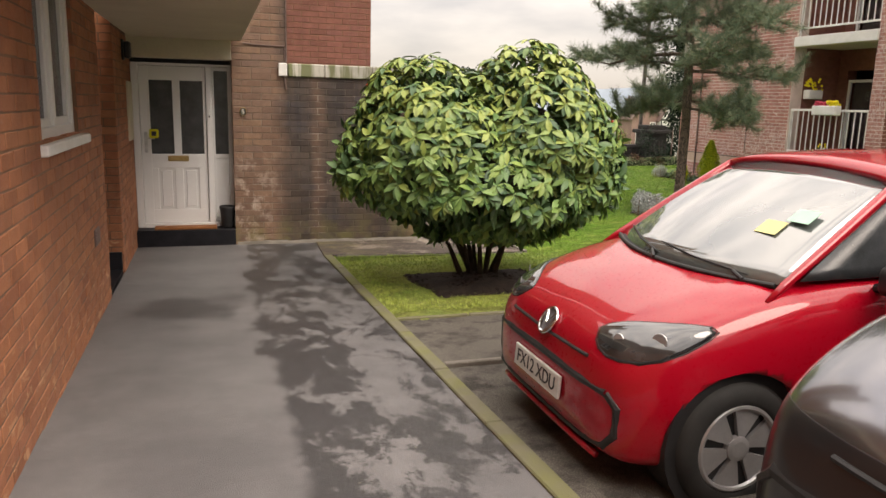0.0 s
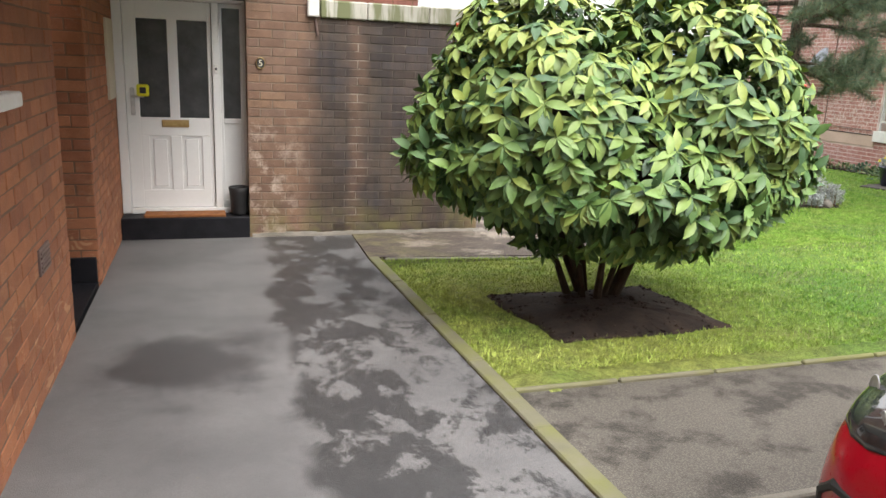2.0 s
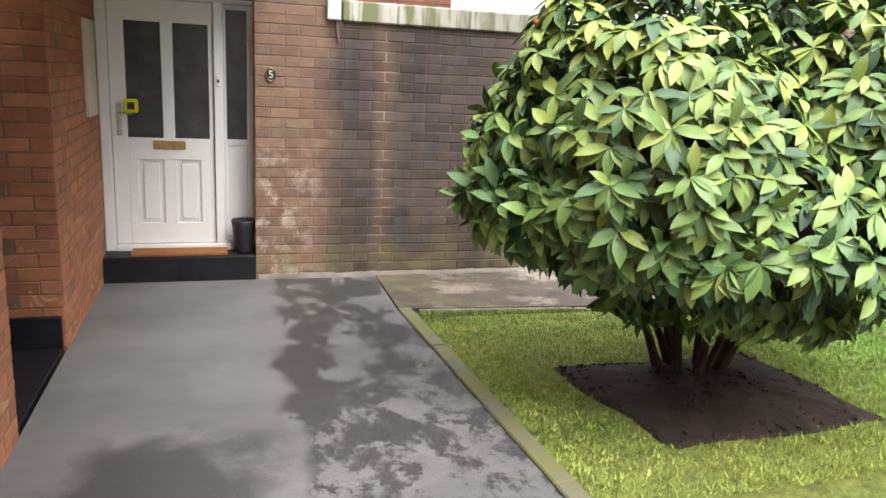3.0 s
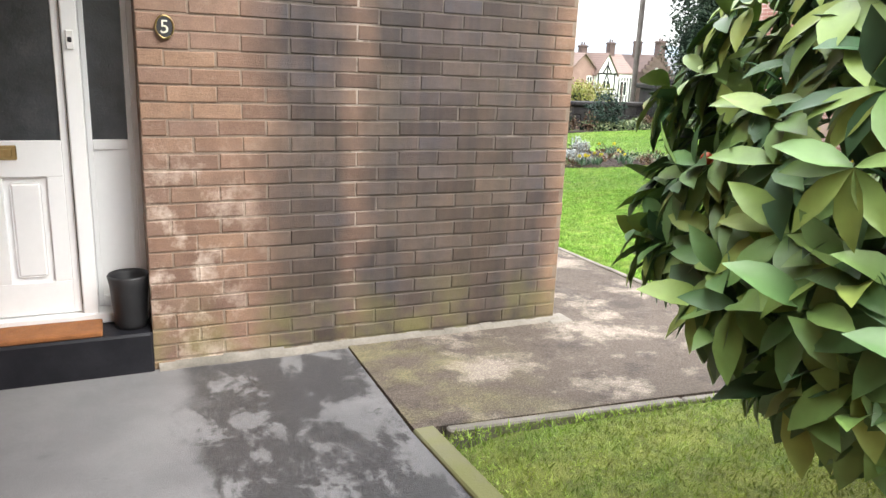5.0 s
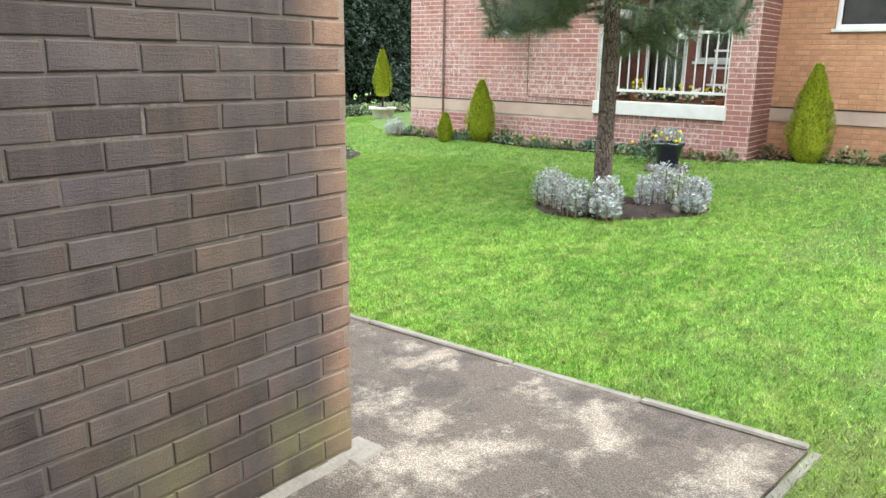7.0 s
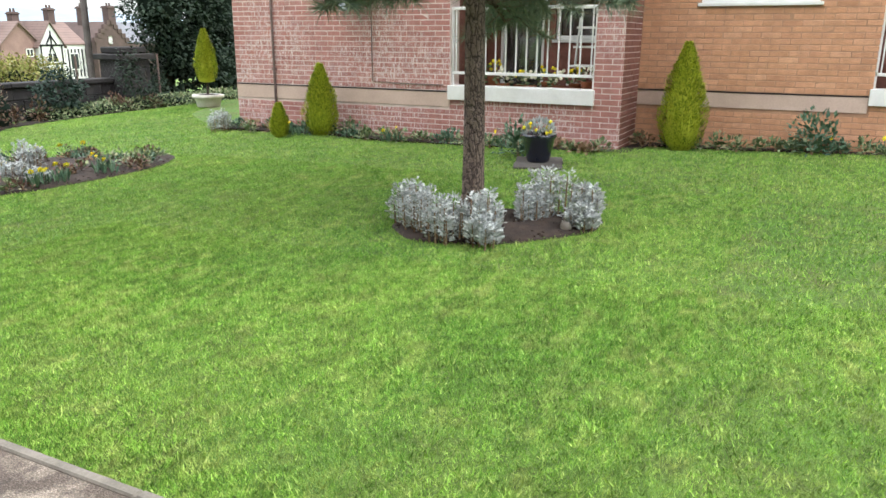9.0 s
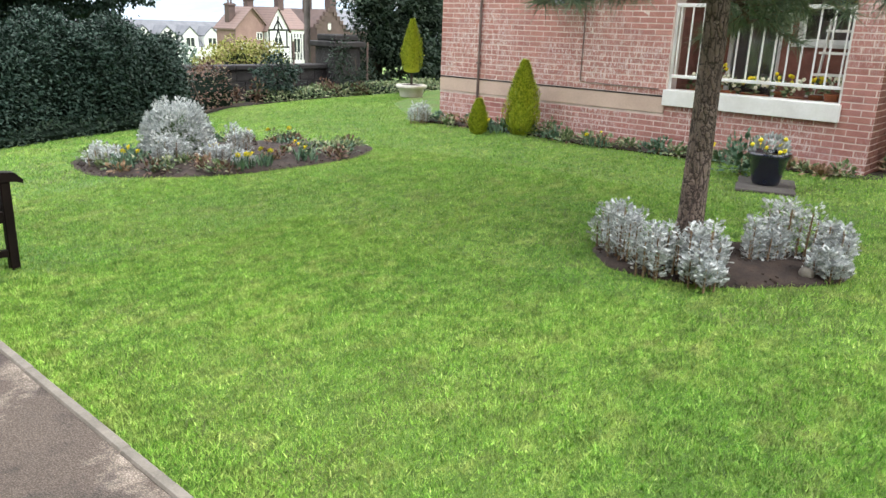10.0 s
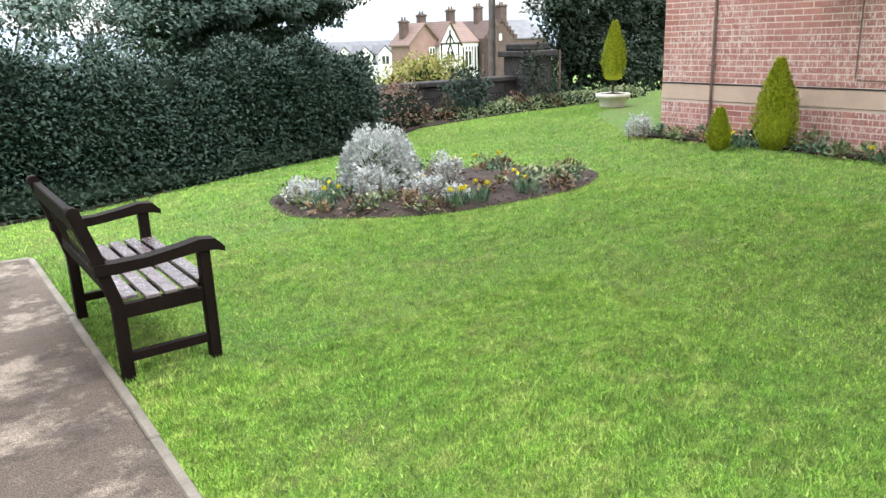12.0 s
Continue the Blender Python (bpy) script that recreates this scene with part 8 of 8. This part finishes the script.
HY = 64.0
h1 = thing("house", (37.8, HY, -9), 0, "red brick gabled house with tiled roof and chimney", "house", "houses down the hill", placed=True)
part("wall", gable(bmesh.new(), 36.9, 40.9, HY, HY + 3.6, -12.5, 0.3, 2.2 + 0.2, "y"), "brick_far", h1)
roof_slabs(h1, 36.9, 40.9, HY, HY + 3.6, 0.3, 2.3, "y", "tiles")
chimney(h1, 37.6, HY + 2, 0.8, 2.75)
chimney(h1, 40.6, HY + 3.0, 0.8, 3.4)
far_window(h1, 37.5, 38.3, HY, -2.8, -1.2)
far_window(h1, 39.4, 40.2, HY, -0.9, -0.1)
h2 = thing("house", (43.0, HY, -9), 0, "half-timbered white gabled house with tiled roof", "house", "houses down the hill", placed=True)
part("wall", gable(bmesh.new(), 40.4, 43.2, HY - 0.6, HY + 8, -12.5, 0.2, 2.35, "y"), "render_white", h2)
part("wing_wall", gable(bmesh.new(), 43.22, 46.4, HY + 0.3, HY + 6.5, -12.5, 0.2, 2.3, "x"), "render_white", h2)
roof_slabs(h2, 40.4, 43.2, HY - 0.6, HY + 8, 0.2, 2.4, "y", "tiles", 0.2)
roof_slabs(h2, 43.5, 46.4, HY + 0.3, HY + 6.5, 0.25, 2.4, "x", "tiles", 0.1)
chimney(h2, 44.9, HY + 3.4, 1.9, 3.9)
for x0, z0, x1, z1 in ((40.45, 0.2, 43.15, 0.2), (40.45, -1.6, 43.15, -1.6), (40.6, -1.6, 40.6, 0.2), (42.9, -1.6, 42.9, 0.2), (41.1, -1.6, 41.8, 0.2), (42.4, -1.6, 41.8, 0.2), (41.8, 0.2, 41.8, 1.6), (41.2, 0.2, 41.8, 1.2), (42.4, 0.2, 41.8, 1.2)):
    part("timber", tube(bmesh.new(), [(x0, HY - 0.62, z0), (x1, HY - 0.62, z1)], 0.09, 4), "black_paint", h2)
for i in range(8):
    x = 43.4 + i * 0.42
    part("timber", boxed((x - 0.06, HY + 0.24, -3.0), (x + 0.06, HY + 0.31, -0.2)), "black_paint", h2)
far_window(h2, 41.2, 42.3, HY - 0.6, -1.5, -0.5)
far_window(h2, 44.3, 45.4, HY + 0.2, -2.3, -0.6)
h3 = thing("house", (49.0, HY, -9), 0, "dark brick house with crow-stepped gable", "house", "houses down the hill", placed=True)
part("wall", gable(bmesh.new(), 46.6, 50.6, HY - 1.2, HY + 8, -12.5, 0.6, 2.6, "y"), "brick_far_dark", h3)
for i in range(5):
    for s in (-1, 1):
        x = 48.6 + s * (2.0 - i * 0.45)
        part("gable_step", boxed((x - 0.25, HY - 1.3, 0.5 + i * 0.45), (x + 0.25, HY - 0.9, 0.95 + i * 0.45)), "brick_far_dark", h3)
part("wing_wall", gable(bmesh.new(), 50.62, 57.0, HY, HY + 8, -12.5, 0.4, 2.5, "x"), "brick_far_dark", h3)
roof_slabs(h3, 50.7, 57.0, HY, HY + 8, 0.4, 2.5, "x", "slate", 0.1)
chimney(h3, 52.6, HY + 3.6, 2.0, 4.4, 1.0)
chimney(h3, 48.6, HY + 3.0, 2.2, 4.2)
far_window(h3, 48.2, 48.6, HY - 1.2, 0.3, 1.1)
for i in range(10):
    x = 33.0 + i * 3.3
    ht = thing("terrace_house", (x, 105.0, -14), 0, "white rendered terrace house with dormer and slate roof", "house", "terraced houses", placed=True)
    part("wall", gable(bmesh.new(), x, x + 3.25, 105, 113, -14, -1.6, 1.6, "x"), "render_white", ht)
    roof_slabs(ht, x, x + 3.25, 105, 113, -1.6, 1.6, "x", "slate", 0.02)
    part("dormer", gable(bmesh.new(), x + 0.45, x + 2.8, 104.9, 109, -2.5, -0.1, 0.95, "y"), "render_white", ht)
    roof_slabs(ht, x + 0.45, x + 2.8, 104.9, 109, -0.1, 1.0, "y", "slate", 0.12)
    far_window(ht, x + 0.9, x + 2.3, 104.88, -1.6, -0.3)
    far_window(ht, x + 0.9, x + 2.2, 104.98, -5.0, -3.6)
    ht.location.z -= 1.3
for h, x in ((h1, 38.9), (h2, 42.96), (h3, 47.64)):
    h.location.x, h.location.z = x, -6.95
    h.scale = (0.78, 0.78, 0.78)
hill = []
for j, (dist, lift) in enumerate(((700, -30), (900, 5), (1200, 26), (1600, 34))):
    hill.append([(dist * math.sin(a) * 1.0, dist * math.cos(a), lift + (8 * math.sin(a * 9 + j) + 5 * math.sin(a * 23)) * (j > 0)) for a in np.linspace(-0.9, 1.4, 60)])
# Distance haze is put into the hills' blue-grey colour.
M["hill"] = surface("hill_haze", (0.20, 0.25, 0.30), (0.26, 0.31, 0.36), 0.004, 0.05, 0.95, 0.0, 0.3)
tagged(part("backdrop", skin(hill, False), "hill", smooth=True), "hills on the horizon, blue-grey haze put into their colour", "hills", kind="structure")
leafy_tree("distant_tree", 30.0, 60.0, -9, 6, [(30.0, 60.0, -3.0, 2.6, 2.2, 2.2), (27.0, 61.0, -3.6, 2.2, 2.0, 1.8), (33.0, 58.0, -3.9, 2.0, 2.0, 1.6)], 5000, 0.35, "evergreen", "dark trees among the houses down the hill", 0.25)

# ---- brickwork ----
brickwork(wall_end, (0.22, 9.985), 0, 2.39, -0.576, 1.60, "brick_pier", (0.0, 2.4, -0.50, 1.60), seed=3, wander=0.003, proud=0.0055, perp=0.009)
brickwork(wall_upper, (0.22, 9.985), 0, 0.68, 1.62, 4.2, "brick_pier", seed=4, perp=0.0055)
brickwork(wall_side, (2.602, 9.99), 90, 5.9, -0.95, 1.60, "brick_pier", seed=5, perp=0.0055)
brickwork(wall_pier_reveal, (0.226, 10.33), -90, 0.34, -0.605, 1.60, "brick_pier", seed=6)
brickwork(wall_back, (0.90, 11.5), 0, 1.37, 1.6, 4.4, "brick_back_and_shaded", seed=7)
brickwork(wall_left, (left_x(-9.0), -9.0), A1, 16.1, -0.72, 3.2, "brick_left", (13.0, 16.1, -0.4, 1.30), ((13.58, 14.85, 1.06, 2.32),), seed=8, wander=0.003, proud=0.004)
brickwork(wall_porch, (left_x(8.3), 8.3), A1, 2.0, -0.62, 2.0, "brick_left", (0, 2.0, -0.6, 1.2), seed=9)
brickwork(wall_return, (-2.0, 8.3), 0, 2.0 + left_x(8.3), -0.62, 2.2, "brick_left", (0.0, 9.0, -0.62, 2.2), seed=10)
brickwork(flats[0], (FX, 18.03), -90, 4.03, -0.73, -0.015, "brick_red", seed=11, co=FLAT_CO, bed=0.011, proud=0.003)
brickwork(flats[0], (FX, 18.03), -90, 4.03, 0.225, 5.3, "brick_red", seed=12, co=FLAT_CO, bed=0.011, proud=0.003)
brickwork(flats[1], (FX, 11.86), -90, 0.38, -0.73, 5.3, "brick_red", seed=13, co=FLAT_CO, bed=0.011, proud=0.003)
# Pier's side face: shade painted by a darker brick than its front.
brickwork(flats[1], (FX + 0.004, 11.476), 0, 0.90, -0.73, 5.3, "brick_back_and_shaded", seed=14, co=FLAT_CO, bed=0.011, proud=0.003)
brickwork(flats[2], (FX, 14.0), -90, 2.14, -0.73, 0.09, "brick_red", seed=15, co=FLAT_CO, bed=0.011, proud=0.003)
brickwork(flats[3], (TX, 11.47), -90, 2.90, -0.73, 0.07, "brick_tan", seed=16, co=FLAT_CO, bed=0.011, proud=0.003)
brickwork(flats[3], (TX, 11.47), -90, 2.90, 0.295, 3.4, "brick_tan", None, ((0.75, 2.19, 1.38, 2.65),), seed=17, co=FLAT_CO, bed=0.011, proud=0.003)
brickwork(flats[4], (TX, 8.58), -90, 5.0, -0.73, 0.17, "brick_tan", seed=18, co=FLAT_CO, bed=0.011, proud=0.003)
brickwork(flats[5], (16.0, 18.032), 180, 3.5, -0.73, 4.0, "brick_red", seed=19, co=FLAT_CO, bed=0.011, proud=0.003)
brickwork(wall_bal_n, (FX + 0.302, 14.0), 0, 0.95, 0.1, 5.2, "brick_back_and_shaded", seed=20)

# ---- clods on the bare soil ----
CLOD_V = [(0.5, 0, 0.05), (0, 0.55, 0), (-0.55, 0.05, 0), (0, -0.5, 0.05), (0.06, 0, 0.42), (0, 0.05, -0.35)]
CLOD_F = [(0, 1, 4), (1, 2, 4), (2, 3, 4), (3, 0, 4), (1, 0, 5), (2, 1, 5), (3, 2, 5), (0, 3, 5)]
for bed, mound, count in ((BED_SHRUB, 0.05, 900), (BED_PINE, 0.04, 500), (BED_OVAL, 0.07, 1400)):
    c = bed.mean(0)
    rim = bed[rng.integers(0, len(bed), count)]
    s_ = rng.random(count) ** 0.5 * 0.97
    xy = c + (rim - c) * s_[:, None]
    hz = lawn_z(xy[:, 0], xy[:, 1]) + 0.020 + mound * np.clip((0.93 - s_) / 0.6, 0, 1)
    cm = frames_of(np.stack([xy[:, 0], xy[:, 1], hz], 1), unit(count) + np.array([0, 0, 0.01]), unit(count), 0.014 + 0.034 * rng.random(count) ** 2.5)
    tagged(part_mesh("soil_clods", scatter("soil_clods", CLOD_V, CLOD_F, cm), "soil"), "crumbly clods of dark soil in the bed", "soil", kind="stuff")

# ---- grass ----
LAWN = [(kerb_x(5.95) + 0.01, 5.97), (6.0, 6.06), (11.5, 6.24), (12.74, 8.0), (12.7, 11.0), (11.80, 12.0), (11.72, 18.2), (13.5, 20.5), (17.0, 22.7), (13.2, 22.9), (11.2, 22.8), (8.6, 21.1), (5.0, 20.0), (2.6, 19.4), (2.6, 18.16), (3.90, 17.92), (3.875, 16.0), (3.845, 14.0), (3.805, 12.0), (3.765, 10.0), (3.715, 8.60), (2.55, 8.69), (kerb_x(8.8) + 0.0, 8.80)]


def blades(n, box_, near):
    x, y = rng.uniform(box_[0], box_[1], n), rng.uniform(box_[2], box_[3], n)
    ok = inside(x, y, LAWN)
    for bed in (BED_SHRUB, BED_PINE, BED_OVAL):
        c = bed.mean(0)
        ok &= ~inside(x, y, [tuple(q) for q in (c + (bed - c) * 0.985)])
    x, y = x[ok], y[ok]
    k = len(x)
    p = np.stack([x, y, lawn_z(x, y) - 0.004], 1)
    patch = 0.8 + 0.4 * np.sin(x * 2.1 + 1.3 * np.sin(y * 1.7)) * np.sin(y * 2.4 + x)
    d = np.stack([0.6 * rng.normal(size=k), 0.6 * rng.normal(size=k), np.ones(k)], 1)
    h = rng.uniform(0.6, 1.2, k) * (0.019 + 0.007 * patch) * (1.0 if near else 1.5)
    w = rng.uniform(0.040, 0.070, k) * (1.0 if near else 2.4)
    return frames_of(p, d, unit(k), np.stack([w, h], 1))


gm = np.concatenate([blades(480000, (3.7, 9.5, 9.5, 17.0), True), blades(340000, (3.7, 6.6, 8.6, 14.5), True), blades(60000, (1.3, 4.5, 5.8, 8.9), True), blades(560000, (1.3, 17.0, 5.8, 23.0), False)])
grass = part_mesh("grass", scatter("grass", NEEDLE_V, NEEDLE_F, gm), "blades")
tagged(grass, "short mown green grass with yellowed patches", "grass", kind="stuff")
